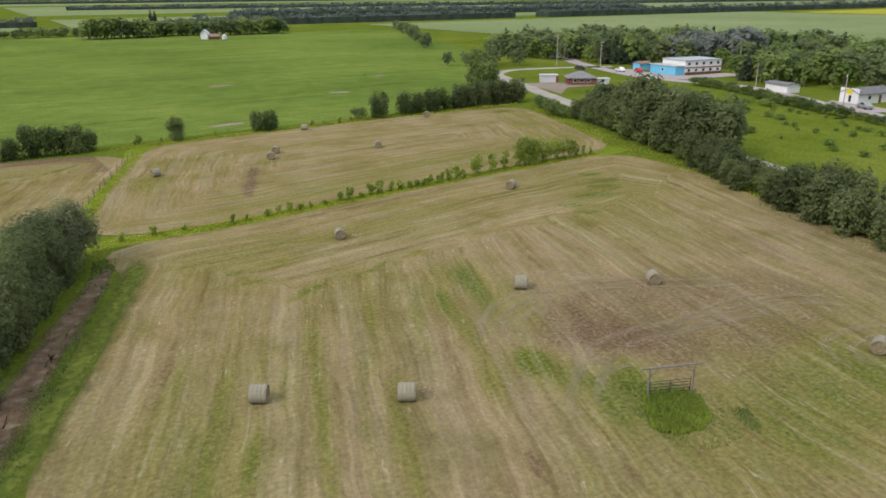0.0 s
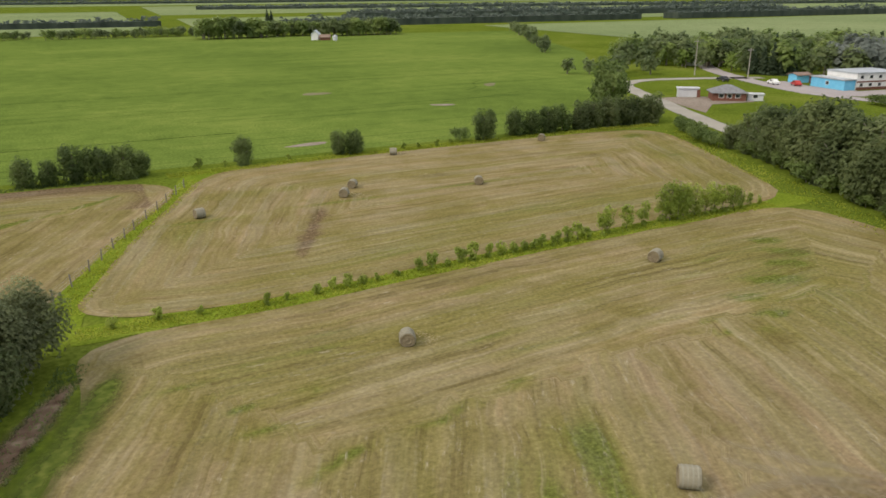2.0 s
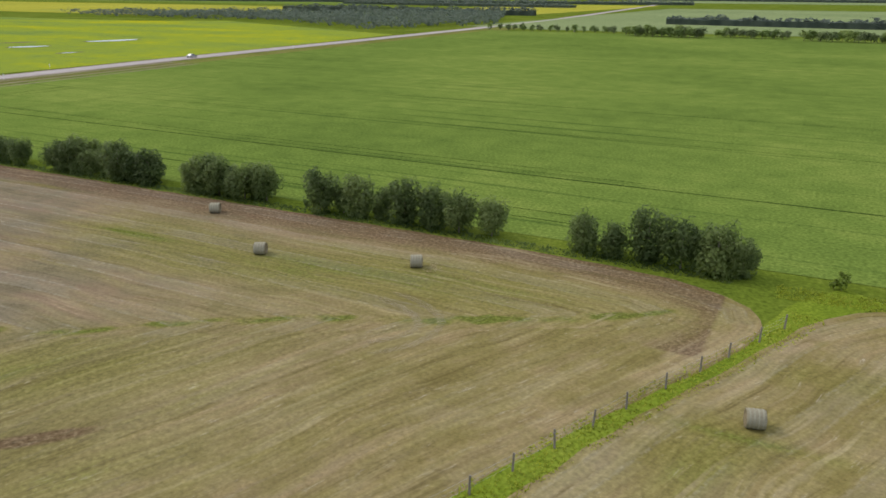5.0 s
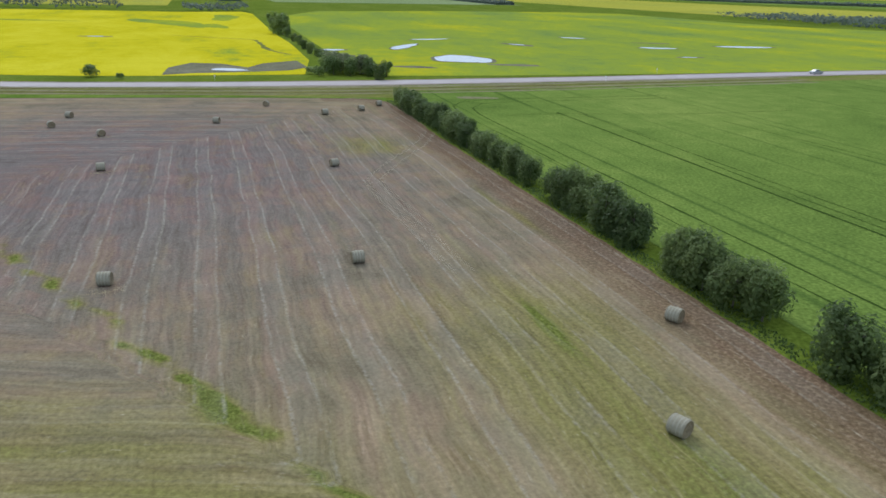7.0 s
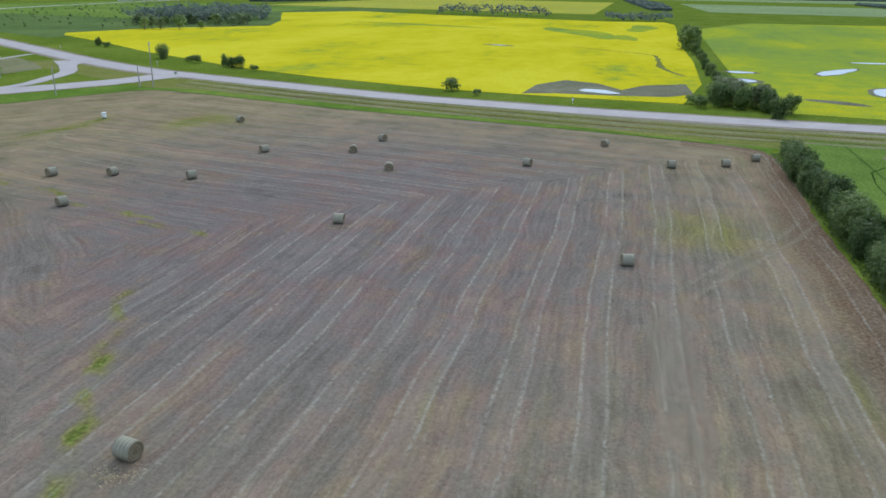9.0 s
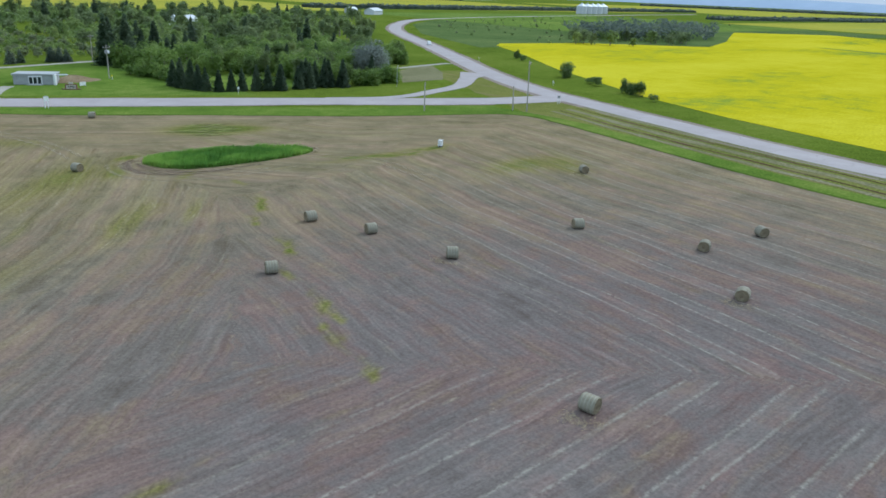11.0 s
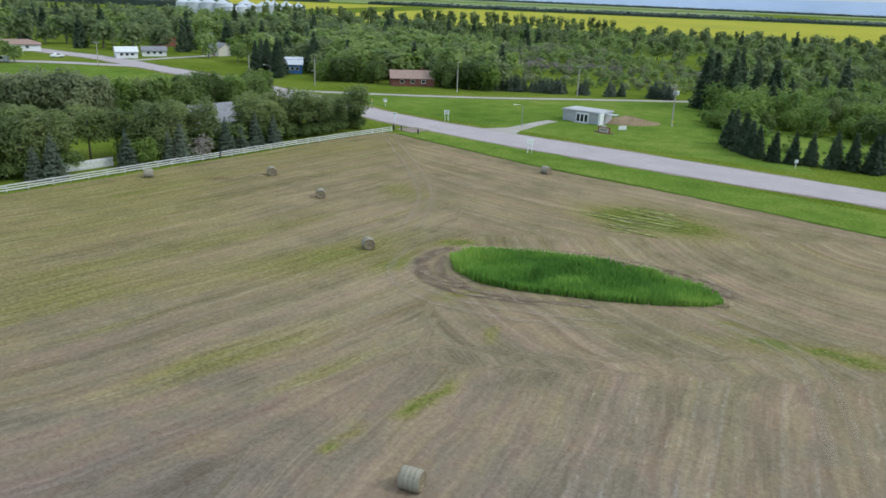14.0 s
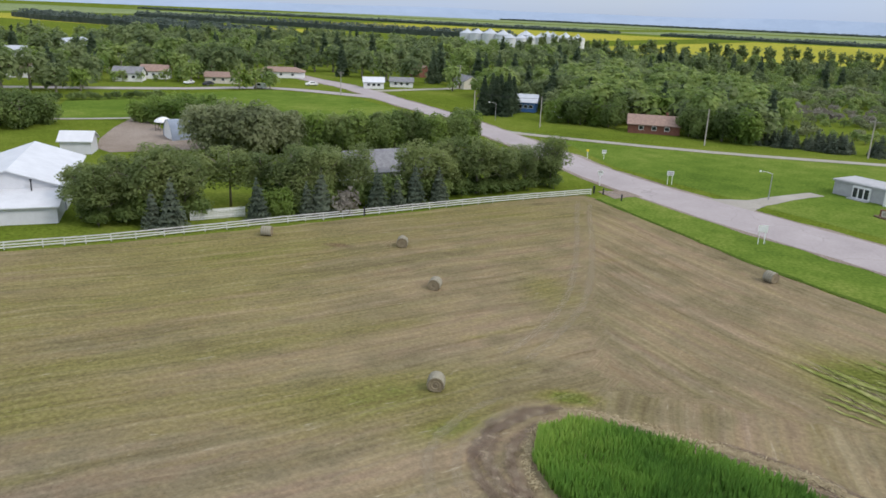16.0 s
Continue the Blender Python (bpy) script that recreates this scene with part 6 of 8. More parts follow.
for x, y, h in [(-196, -226, 17), (-199, -231, 16), (-203, -226, 17), (-206, -234, 16), (-212, -240, 14)]:
    plant("spruce", x, y, h, int(-y * 3), "tall dark spruce at the lawn's edge", "tall spruces")
for q in range(44):
    x = -135 - q * 1.25
    if -167.5 < x < -163.5 or -181 < x < -174 or rg.rand() < 0.12:
        continue
    plant("bluespruce", x, -237.5 + (x + 135) * 0.06 - (q % 2) * 2 + rg.uniform(-0.8, 0.8), rg.uniform(3.4, 5.4), 950 + q, "small blue-green spruce in a planted row", "planted spruces")

# trees and bushes by the canola fields and the highway
for q, (x, y, h, key) in enumerate([(-256, 79, 5.5, "maple"), (-268, 78, 6, "elm"), (-273, 76, 6.5, "elm"), (-279, 74, 6.5, "elm"), (-285, 72, 6, "elm"), (-292, 72, 5.5, "maple"), (-300, 71, 5.5, "elm"), (-318, 70, 4, "shrub"), (-335, 70, 4, "maple"), (-350, 69, 5, "maple"),
                                   (-372, 69, 4.5, "maple"), (-395, 69, 5, "elm"), (-420, 69, 4.5, "maple"), (-445, 68, 6, "elm"), (-470, 68, 12, "elm"), (-480, 66, 13, "elm"), (-520, 70, 6, "elm"), (-580, 70, 6, "elm"), (-640, 72, 6, "elm"),
                                   (-268, 72, 6, "elm"), (-265, 78, 6.5, "elm"), (-264, 83, 5.5, "elm"), (-271, 67, 6.5, "elm"), (-275, 70, 7, "willow"), (-280, 66, 6, "elm"), (-286, 69, 6.5, "willow"), (-293, 70, 6, "elm"), (-272, 77, 6.5, "willow"), (-268, 62, 3.2, "shrub"), (-274, 60, 2.6, "shrub"), (-274.6, -6, 3.8, "shrub"), (-268, 3, 1.8, "shrub"), (-303.5, -89.5, 5, "elm"), (-307.5, -97, 5, "elm"), (-305.6, -93.4, 4, "elm"), (-298.5, -81, 2.2, "shrub"), (-326, -135.5, 6, "elm"), (-322.6, -133, 4.6, "elm"), (-314, -113, 3, "shrub"), (-317, -118, 2.4, "shrub"), (-365, -196, 4.4, "elm"), (-358, -186, 2.5, "shrub")]):
    plant(key, x, y, h, 1100 + q, "leafy green tree between the canola fields", "canola edge trees", squeeze=1.1)
rq = np.random.RandomState(4)
kind_of_tree("scrubgreen", 3, 3.0, 4.2, 0.02, 170, 0.5, "leaf_town", 8)
kind_of_tree("scrubgrey", 3, 3.0, 4.2, 0.02, 170, 0.5, "leaf_grey", 8)
kind_of_tree("scrubmauve", 3, 3.0, 4.2, 0.02, 170, 0.5, "leaf_mauve", 8)
for q, (x, y, h) in enumerate([(-88.3, -96.2, 6.8), (-86.4, -94.6, 5.2), (-93.6, -106.4, 6.0), (-98.4, -114.4, 6.6), (-97.2, -112.6, 5.0), (-102.4, -122.6, 6.2), (-105.2, -128.6, 6.4), (-107, -132.6, 5.6), (-103.8, -125.8, 4.6)]):
    plant("bluespruce", x + 0.5, y - 0.3, h, 970 + q, "blue-green spruce by the white fence", "fence trees", squeeze=0.78)
for q, (x, y, h, key) in enumerate([(-94.4, -110.2, 4.8, "brighttree"), (-93, -109.4, 4.2, "brighttree"), (-99.8, -118.3, 3.2, "scrubmauve"), (-100.8, -116.4, 2.2, "scrubmauve"), (-95.6, -113.2, 4.0, "maple")]):
    plant(key, x, y, h, 985 + q, "brownish half-bare shrub by the white fence" if key == "scrubmauve" else "light green bush by the white fence", "fence bushes", "shrub", category="shrub")
# far grove with a farmyard beyond the crop
FARM, ETOWN, STOWN = [], [], []
for q, (x0, x1, y, hh, n) in enumerate([(-135, -88, 498, 6.5, 26), (-80, -40, 512, 5.5, 20), (-30, 66, 500, 6.5, 40), (60, 98, 458, 13, 26), (92, 140, 466, 10, 34), (140, 190, 452, 11, 34), (-240, -140, 520, 5, 24)]):
    for j in range(n):
        t = j / max(1, n - 1)
        FARM.append(("fartree" if rq.rand() < 0.5 else "fargreen", x0 + (x1 - x0) * t + rq.uniform(-1.5, 1.5), y + (j % 3) * 5 + rq.uniform(-2, 2), hh * rq.uniform(0.8, 1.1)))
FARM += [("farspruce", 135, 600, 15), ("farspruce", 139, 603, 14)]
for q in range(26):
    t = q / 25
    FARM.append(("fartree", 190 + 95 * t + rq.uniform(-3, 3), 262 + 190 * t, rq.uniform(5, 9) * (0.5 if q % 3 else 1)))

# town trees in the east
EAST = [(194, 152), (185, 215), (270, 235), (320, 150), (310, 60), (240, -40), (190, -60), (176, -15), (182, 10), (184, 38), (181, 62), (190, 79), (211, 81), (213, 100), (204, 130)]
pts = []
while len(pts) < 360:
    p = rq.uniform((165, -60), (325, 235))
    if inside(*p, EAST) and all((p[0] - a) ** 2 + (p[1] - b_) ** 2 > 20 for a, b_ in pts):
        pts.append(tuple(p))
for j, (x, y) in enumerate(pts):
    r = rq.rand()
    key, h = ("farsilver", rq.uniform(12, 15)) if math.hypot((x - 238) / 26, (y - 120) / 15) < 1 else ("farspruce", rq.uniform(10, 13)) if r < 0.07 else ("fartree", rq.uniform(8, 12.5)) if r < 0.5 else ("fargreen", rq.uniform(7.5, 11.5)) if r < 0.82 else ("farbright", rq.uniform(6, 9.5))
    ETOWN.append((key, x, y, h))
ETOWN += [("farspruce", 196 + q * 2.0, 140 - q * 2.4 + 3, 9 + q % 3) for q in range(5)]
for q in range(34):
    t = q / 33
    x = np.interp(t, [0, 0.2, 0.5, 0.65, 1], [165, 163, 151, 146, 132])
    y = np.interp(t, [0, 0.2, 0.5, 0.65, 1], [74, 60, 39, 27, -8])
    plant("shrub", x + rq.uniform(-1, 1), y + rq.uniform(-1, 1), rq.uniform(1.5, 3.0), 1800 + q, "green roadside shrub in grass", "roadside shrubs", "", 1.2, "shrub")
for q in range(170):
    x, y = rq.uniform(96, 156), rq.uniform(-20, 80)
    if 100 + max(0, y - 20) * 0.5 < x < 130 + y * 0.45 + 6:
        plant("bush", x, y, rq.uniform(0.5, 1.6), 1850 + q, "yellow-green wild bush in rough meadow", "meadow bushes", "", rq.uniform(1.0, 1.8), "shrub")
for x, y, h in [(150, 160, 8), (158, 168, 9), (165, 160, 7), (172, 172, 9), (140, 175, 6), (146, 170, 6)]:
    ETOWN.append(("fartree", x, y, h))

# town trees in the south
TOWN = [(60, -170), (100, -120), (260, -200), (350, -420), (300, -540), (60, -560), (-60, -540), (-50, -330), (-54, -262), (-30, -262), (10, -290), (50, -296), (90, -300), (60, -250)]


def scatter(poly, n, apart, grow=0.0, seed=1, keep=None):
    """Loose points inside an outline, at least `apart` metres from one another, wider with distance."""
    rng = np.random.RandomState(seed)
    lo, hi = np.min(poly, 0), np.max(poly, 0)
    got, tries = np.zeros((0, 2)), 0
    while len(got) < n and tries < 30000:
        tries += 1
        p = rng.uniform(lo, hi)
        d = apart + grow * math.hypot(p[0] + 80, p[1] + 100)
        if inside(p[0], p[1], poly) and (len(got) == 0 or np.min(np.hypot(*(got - p).T)) > d) and (keep is None or keep(p[0], p[1])):
            got = np.vstack([got, p])
    return [tuple(p) for p in got]


HOMES = [(-108, -239, 15, 8), (-63, -252, 7, 6), (-76, -247, 5, 5), (11, -269, 9, 7), (7.4, -282.5, 11, 7), (57, -235, 14, 8), (62, -272, 20, 9), (-12, -300, 8, 6), (82, -215, 11, 8), (84, -227, 9, 8), (165, -265, 10, 8), (240, -290, 26, 12), (210, -243, 10, 8), (126, -309, 12, 8), (95, -255, 8, 7), (115, -190, 8, 8), (30, -330, 6, 6)]


def clear(x, y):
    """Free of houses and of the view strip before them, and off the streets."""
    for a, b_, w_, _ in HOMES:
        dx, dy = x - a, y - b_
        if math.hypot(dx, dy) < w_ * 0.62 + 2:
            return False
        ex, ey = -169 - a, -34 - b_
        L = math.hypot(ex, ey)
        along_, across = (dx * ex + dy * ey) / L, abs(dx * ey - dy * ex) / L
        if 0 < along_ < 44 and across < w_ * 0.42:
            return False
    return abs((x + 8) + (y + 290) * -0.45) > 4 or y < -340


def mixed(pts, shares, rng):
    """Give each point a kind and height by shares of (kind, upper bound, low, high)."""
    out = []
    for x, y in pts:
        r = rng.rand()
        for key, upto, a, b_ in shares:
            if r < upto:
                out.append((key, x, y, rng.uniform(a, b_)))
                break
    return out


STOWN += mixed(scatter(TOWN, 560, 5.6, 0.009, 5, clear), [("farspruce", 0.11, 11, 17), ("fartree", 0.58, 9, 14.5), ("fargreen", 0.86, 7.5, 13), ("farbright", 1.1, 5, 9)], rq)
for q in range(14):
    t = q / 13
    STOWN.append(("fargreen" if q % 3 else "farbright", 92 - 22 * t + rq.uniform(-2, 2), -186 - 42 * t + rq.uniform(-2, 2), rq.uniform(2.5, 5.0)))
STOWN += [("fargreen", 33, -229, 7.5), ("farbright", 36, -224, 7), ("fargreen", 30, -233, 6.5), ("fargreen", 70, -246, 7), ("fartree", 76, -240, 8), ("fargreen", 48, -250, 6)]
# thick trees behind the lane and round the brown bungalow
BEHIND = [(-55, -262), (-64, -258), (-80, -238), (-98, -246), (-117, -247), (-117, -238), (-136, -238), (-136, -275), (-116, -320), (-90, -370), (-40, -400), (-45, -300)]
STOWN += mixed(scatter(BEHIND, 240, 4.0, 0.002, 6, clear), [("farspruce", 0.07, 9, 14), ("fartree", 0.35, 8, 12.5), ("fargreen", 0.8, 7.5, 12), ("farbright", 1.1, 6.5, 10)], rq)
for q, (x, y) in enumerate([(-80, -235), (-84, -237), (-88, -236), (-92, -238), (-96, -237), (-96, -243), (-90, -243), (-118, -238), (-121, -236), (-124, -239), (-127, -236), (-130, -238), (-133, -236), (-86, -245)]):
    plant("elm" if q % 3 else "brighttree", x, y, rq.uniform(7, 11.5), 2600 + q, "leafy green tree behind the lane", "lane trees")
for x, y, h in [(-58, -233, 11.5), (-60, -237, 12), (-62, -241, 12.5), (-61, -246, 11.5), (-57, -240, 12), (-64, -235, 10), (-56, -247, 12)]:
    plant("spruce", x, y, h, int(x * y), "dark spruce by the lane", "lane trees")
# woods and openings further back
BACK = [(10, -420), (-60, -400), (-110, -405), (-150, -410), (-210, -370), (-215, -290), (-205, -262), (-330, -262), (-345, -300), (-430, -345), (-480, -440), (-540, -560), (-440, -650), (-120, -650), (40, -640)]


def wooded(x, y):
    if math.hypot((x + 30) / 34, (y + 470) / 55) < 1 or math.hypot((x + 318) / 10, (y + 428) / 22) < 1 or math.hypot((x + 210) / 22, (y + 420) / 16) < 1:
        return False
    return x > -385 + (y + 285) * 0.66 + 28


SWOOD = mixed(scatter(BACK, 480, 6.2, 0.015, 7, wooded), [("farspruce", 0.035, 10, 15), ("farpoplar", 0.3, 8, 13), ("fartree", 0.62, 6, 11), ("fargreen", 0.9, 5, 10), ("farbright", 1.1, 4, 8)], rq)
for q in range(50):
    t = q / 49
    SWOOD.append(("farpoplar", 130 - 310 * t + rq.uniform(-2, 2), -655 + 25 * math.sin(t * 6) + rq.uniform(-12, 12), rq.uniform(12, 17)))
# trees and low scrub beyond the highway bend
SWOOD += mixed(scatter([(-466, -247), (-500, -228), (-560, -226), (-620, -270), (-613, -350), (-530, -300)], 60, 5.5, 0, 31), [("fartree", 0.6, 6, 10), ("fargreen", 1.1, 5, 9)], rq)
SWOOD += [(k_, x, y, rq.uniform(0.8, 2.0)) for k_, (x, y) in zip(["scrubgreen", "scrubgreen", "scrubgrey"] * 120, scatter([(-430, -300), (-470, -256), (-640, -360), (-1000, -420), (-1000, -610), (-700, -545), (-600, -500), (-530, -440)], 200, 8, 0, 32))]
# low willow scrub in the wet meadow before them
SCRUB = [(-138, -262), (-204, -256), (-212, -300), (-205, -360), (-150, -404), (-92, -396), (-92, -372), (-118, -322)]
for x, y in scatter(SCRUB, 330, 3.2, 0.006, 9, lambda x, y: math.hypot((x + 148) / 22, (y + 284) / 9) > 1 and math.hypot((x + 182) / 12, (y + 292) / 8) > 1):
    grey = math.hypot((x + 142) / 34, (y + 322) / 15) < 1
    SWOOD.append(("scrubmauve" if grey and rq.rand() < 0.75 else "scrubgrey" if rq.rand() < 0.4 else "scrubgreen", x, y, rq.uniform(1.6, 3.4) + max(0, (-y - 340) * 0.05)))

mass("scrub_woods", SWOOD, "mixed woods and grey willow scrub behind the lane")
mass("far_trees", FARM, "dark green windbreaks round a distant farm")
mass("town_trees", ETOWN, "leafy trees among the houses of a small town")
mass("town_trees", STOWN, "leafy trees and spruces among town houses")
# far woods, uncountable
woods("woods", [(-60, -420), (-160, -430), (-340, -500), (-420, -520), (-340, -640), (-120, -660), (0, -640)], 6, 1.5, 4.5, "leaf", "low green underwood before the canola", 22, 22, 0.9)
woods("woods", [(-215, -268), (-330, -290), (-355, -330), (-420, -450), (-330, -480), (-215, -400)], 6, 1.5, 4.5, "leaf", "low green underwood of the farm woods", 23, 22, 0.9)
woods("woods", [(-310, 470), (-270, 600), (-360, 830), (-600, 700), (-770, 560), (-600, 545), (-490, 556)], 12, 4, 9, "leaf_far_haze", "bushland north of the canola", 25, 28, 1.7)
woods("woods", [(-515, -276), (-538, -254), (-600, -250), (-645, -252), (-702, -284), (-720, -340), (-560, -330)], 10, 8, 13, "leaf_far_haze", "woods behind the canola", 26, 28, 1.7)
woods("woods", [(-806, 4), (-824, 64), (-862, 66), (-850, 2)], 10, 6, 10, "leaf_far_haze", "clump of trees behind the canola", 27, 28, 1.7)
woods("woods", [(-874, -178), (-874, -62), (-905, -58), (-908, -180)], 10, 8, 13, "leaf_far_haze", "grove behind the canola", 28, 28, 1.7)
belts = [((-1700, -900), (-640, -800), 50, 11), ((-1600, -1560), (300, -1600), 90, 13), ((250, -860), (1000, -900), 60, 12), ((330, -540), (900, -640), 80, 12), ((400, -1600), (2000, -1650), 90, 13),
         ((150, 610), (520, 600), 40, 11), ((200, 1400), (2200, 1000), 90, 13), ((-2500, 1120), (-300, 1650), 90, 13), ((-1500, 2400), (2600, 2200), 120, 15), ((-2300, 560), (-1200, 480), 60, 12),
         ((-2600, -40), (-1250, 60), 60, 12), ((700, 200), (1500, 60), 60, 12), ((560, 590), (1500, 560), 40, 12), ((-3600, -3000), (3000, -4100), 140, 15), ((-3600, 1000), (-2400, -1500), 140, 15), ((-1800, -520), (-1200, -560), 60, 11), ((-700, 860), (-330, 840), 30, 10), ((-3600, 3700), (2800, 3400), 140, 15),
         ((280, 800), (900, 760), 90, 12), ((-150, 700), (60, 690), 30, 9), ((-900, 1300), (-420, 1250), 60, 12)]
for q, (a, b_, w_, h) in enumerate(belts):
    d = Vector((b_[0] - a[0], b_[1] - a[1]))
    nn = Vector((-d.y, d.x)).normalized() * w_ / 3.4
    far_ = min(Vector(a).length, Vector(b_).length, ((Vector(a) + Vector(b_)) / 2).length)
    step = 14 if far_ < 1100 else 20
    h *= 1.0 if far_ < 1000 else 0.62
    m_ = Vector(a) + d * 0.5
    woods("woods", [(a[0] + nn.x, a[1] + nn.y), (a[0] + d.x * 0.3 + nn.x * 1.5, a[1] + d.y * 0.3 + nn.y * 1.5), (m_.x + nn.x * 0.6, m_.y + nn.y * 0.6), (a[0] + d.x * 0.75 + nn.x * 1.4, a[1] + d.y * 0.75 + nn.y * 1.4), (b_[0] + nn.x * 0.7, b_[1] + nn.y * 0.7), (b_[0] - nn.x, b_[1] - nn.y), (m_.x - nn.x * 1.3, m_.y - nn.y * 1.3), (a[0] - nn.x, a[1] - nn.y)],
          step, h * 0.6, h, "leaf_far_haze", "distant tree belt on the plain", 40 + q, 34 if step < 18 else 24, step * 0.2, 0.85)
# ---- buildings ----


def window_meshes(w, h):
    fr = joined(box(-w / 2, w / 2, -0.06, 0.06, 0, 0.1), box(-w / 2, w / 2, -0.06, 0.06, h - 0.1, h), box(-w / 2, -w / 2 + 0.1, -0.06, 0.06, 0.1, h - 0.1), box(w / 2 - 0.1, w / 2, -0.06, 0.06, 0.1, h - 0.1))
    pn = box(-w / 2 + 0.1, w / 2 - 0.1, -0.03, 0.03, 0.1, h - 0.1)
    return mesh("window_frame", *fr, "white"), mesh("window_pane", *pn, "glass")


WIN = window_meshes(1.3, 1.1)
SHOPWIN = window_meshes(1.0, 1.9)
DOOR = mesh("door_leaf", *joined(box(-0.45, 0.45, -0.05, 0.05, 0, 2.05, 0.02), box(0.3, 0.36, -0.09, -0.05, 0.95, 1.05)), "brick")


def gable(w, d, h, rise, over=0.45, thick=0.18):
    """Gable roof with ridge along x, overhanging, with thickness."""
    x0, x1, y = -w / 2 - over, w / 2 + over, d / 2 + over
    drop = rise * over / (d / 2)
    z0, zr = h - drop, h + rise
    ring = [(-y, z0), (0, zr), (y, z0), (y, z0 + thick), (0, zr + thick), (-y, z0 + thick)]
    v = [(x, a, b) for x in (x0, x1) for a, b in ring]
    f = [(i, (i + 1) % 6, 6 + (i + 1) % 6, 6 + i) for i in range(6)] + [(0, 5, 4, 1), (1, 4, 3, 2), (6, 7, 10, 11), (7, 8, 9, 10)]
    return v, f


def hip(w, d, h, rise, over=0.5):
    a, b = w / 2 + over, d / 2 + over
    r = max(0.3, a - b)
    v = [(-a, -b, h - 0.1), (a, -b, h - 0.1), (a, b, h - 0.1), (-a, b, h - 0.1), (-a, -b, h + 0.08), (a, -b, h + 0.08), (a, b, h + 0.08), (-a, b, h + 0.08), (-r, 0, h + rise), (r, 0, h + rise)]
    f = [(0, 1, 5, 4), (1, 2, 6, 5), (2, 3, 7, 6), (3, 0, 4, 7), (4, 5, 9, 8), (5, 6, 9), (6, 7, 8, 9), (7, 4, 8), (3, 2, 1, 0)]
    return v, f


def gable_wall(w, d, h, rise):
    v = [(-w / 2, -d / 2, -0.1), (w / 2, -d / 2, -0.1), (w / 2, d / 2, -0.1), (-w / 2, d / 2, -0.1), (-w / 2, -d / 2, h), (w / 2, -d / 2, h), (w / 2, d / 2, h), (-w / 2, d / 2, h), (-w / 2, 0, h + rise), (w / 2, 0, h + rise)]
    f = [(0, 1, 5, 4), (2, 3, 7, 6), (1, 2, 6, 9, 5), (3, 0, 4, 8, 7), (3, 2, 1, 0)]
    return v, f


def house(name, x, y, turn, w, d, h, rise, wall, roof, label, category="house", kind="gable", windows=3, doors=1, chimney=False, group=""):
    ob = holder(name, label, category, group, pose(x, y, 0, 0, 0, turn))
    if kind == "gable":
        part("wall", mesh("house_wall", *gable_wall(w, d, h, rise), wall), ob)
        rf = part("roof", mesh("house_roof", *gable(w, d, h, rise), roof), ob)
    elif kind == "hip":
        part("wall", mesh("house_wall", *box(-w / 2, w / 2, -d / 2, d / 2, -0.1, h), wall), ob)
        rf = part("roof", mesh("house_roof", *hip(w, d, h, rise), roof), ob)
    else:
        part("wall", mesh("house_wall", *box(-w / 2, w / 2, -d / 2, d / 2, -0.1, h), wall), ob)
        rf = part("roof", mesh("house_roof", *joined(box(-w / 2 - 0.25, w / 2 + 0.25, -d / 2 - 0.25, d / 2 + 0.25, h, h + 0.3), box(-w / 2 + 0.3, w / 2 - 0.3, -d / 2 + 0.3, d / 2 - 0.3, h + 0.3, h + 0.36)), roof), ob)
    if chimney:
        part("chimney", mesh("chimney", *box(-0.3, 0.3, -0.3, 0.3, h, h + rise + 0.9, 0.03), "brick"), rf, pose(w * 0.25, d * 0.12, 0))
    for side in (-1, 1):
        for k in range(windows):
            wx = (k + 1) / (windows + 1) * w - w / 2
            wo = part("window", None, ob, pose(wx, side * (d / 2 + 0.02), h * 0.38))
            wo.empty_display_size = 0.2
            part("frame", WIN[0], wo)
            part("pane", WIN[1], wo)
    for k in range(doors):
        part("door", DOOR, ob, pose(w * (0.5 / (windows + 1)) * (1 if k % 2 == 0 else -1), -d / 2 - 0.04, 0))
    return ob


FT = math.degrees(math.atan2(FX[1], FX[0]))
# grey clinic-like hall with a flat roof, beside its sign and earth mound
clin = house("hall", -164.0, -187.4, -28, 10, 6.2, 2.5, 0, "block", "block", "low grey block hall with a flat metal roof", "building", "flat", 0, 0)
part("entrance", mesh("entrance_panel", *box(-1.7, 1.7, -0.12, 0.1, 0, 2.35), "white"), clin, pose(-0.4, 3.2, 0))
for k in range(3):
    wo = part("window", None, clin, pose(-1.45 + k * 1.05, 3.35, 0.2))
    part("frame", SHOPWIN[0], wo)
    part("pane", SHOPWIN[1], wo)
part("buttress", mesh("buttress", *prism([(-0.25, -0.6), (0.25, -0.6), (0.25, 1.3), (-0.25, 1.3)], 0, 2.65), "white"), clin, pose(-5.2, 2.6, 0), "white end wall")
part("canopy", mesh("canopy", *box(-1.3, 1.3, -0.8, 0.8, 2.3, 2.45), "tin"), clin, pose(-6.6, 0.4, 0))
part("step", mesh("step", *box(-1.9, 1.9, 0, 1.2, 0, 0.12, 0.05), "block"), clin, pose(-0.4, 3.3, 0))

mv, mf = [], []
for j in range(9):
    for i in range(20):
        th, r = i * 2 * math.pi / 20, j / 8
        mv.append((r * 8.6 * math.cos(th), r * 5.6 * math.sin(th), 1.5 * (math.cos(r * math.pi) * 0.5 + 0.5) * (1 + 0.1 * math.sin(3 * th)) - 0.02))
for j in range(8):
    for i in range(20):
        mf.append((j * 20 + i, (j + 1) * 20 + i, (j + 1) * 20 + (i + 1) % 20, j * 20 + (i + 1) % 20))
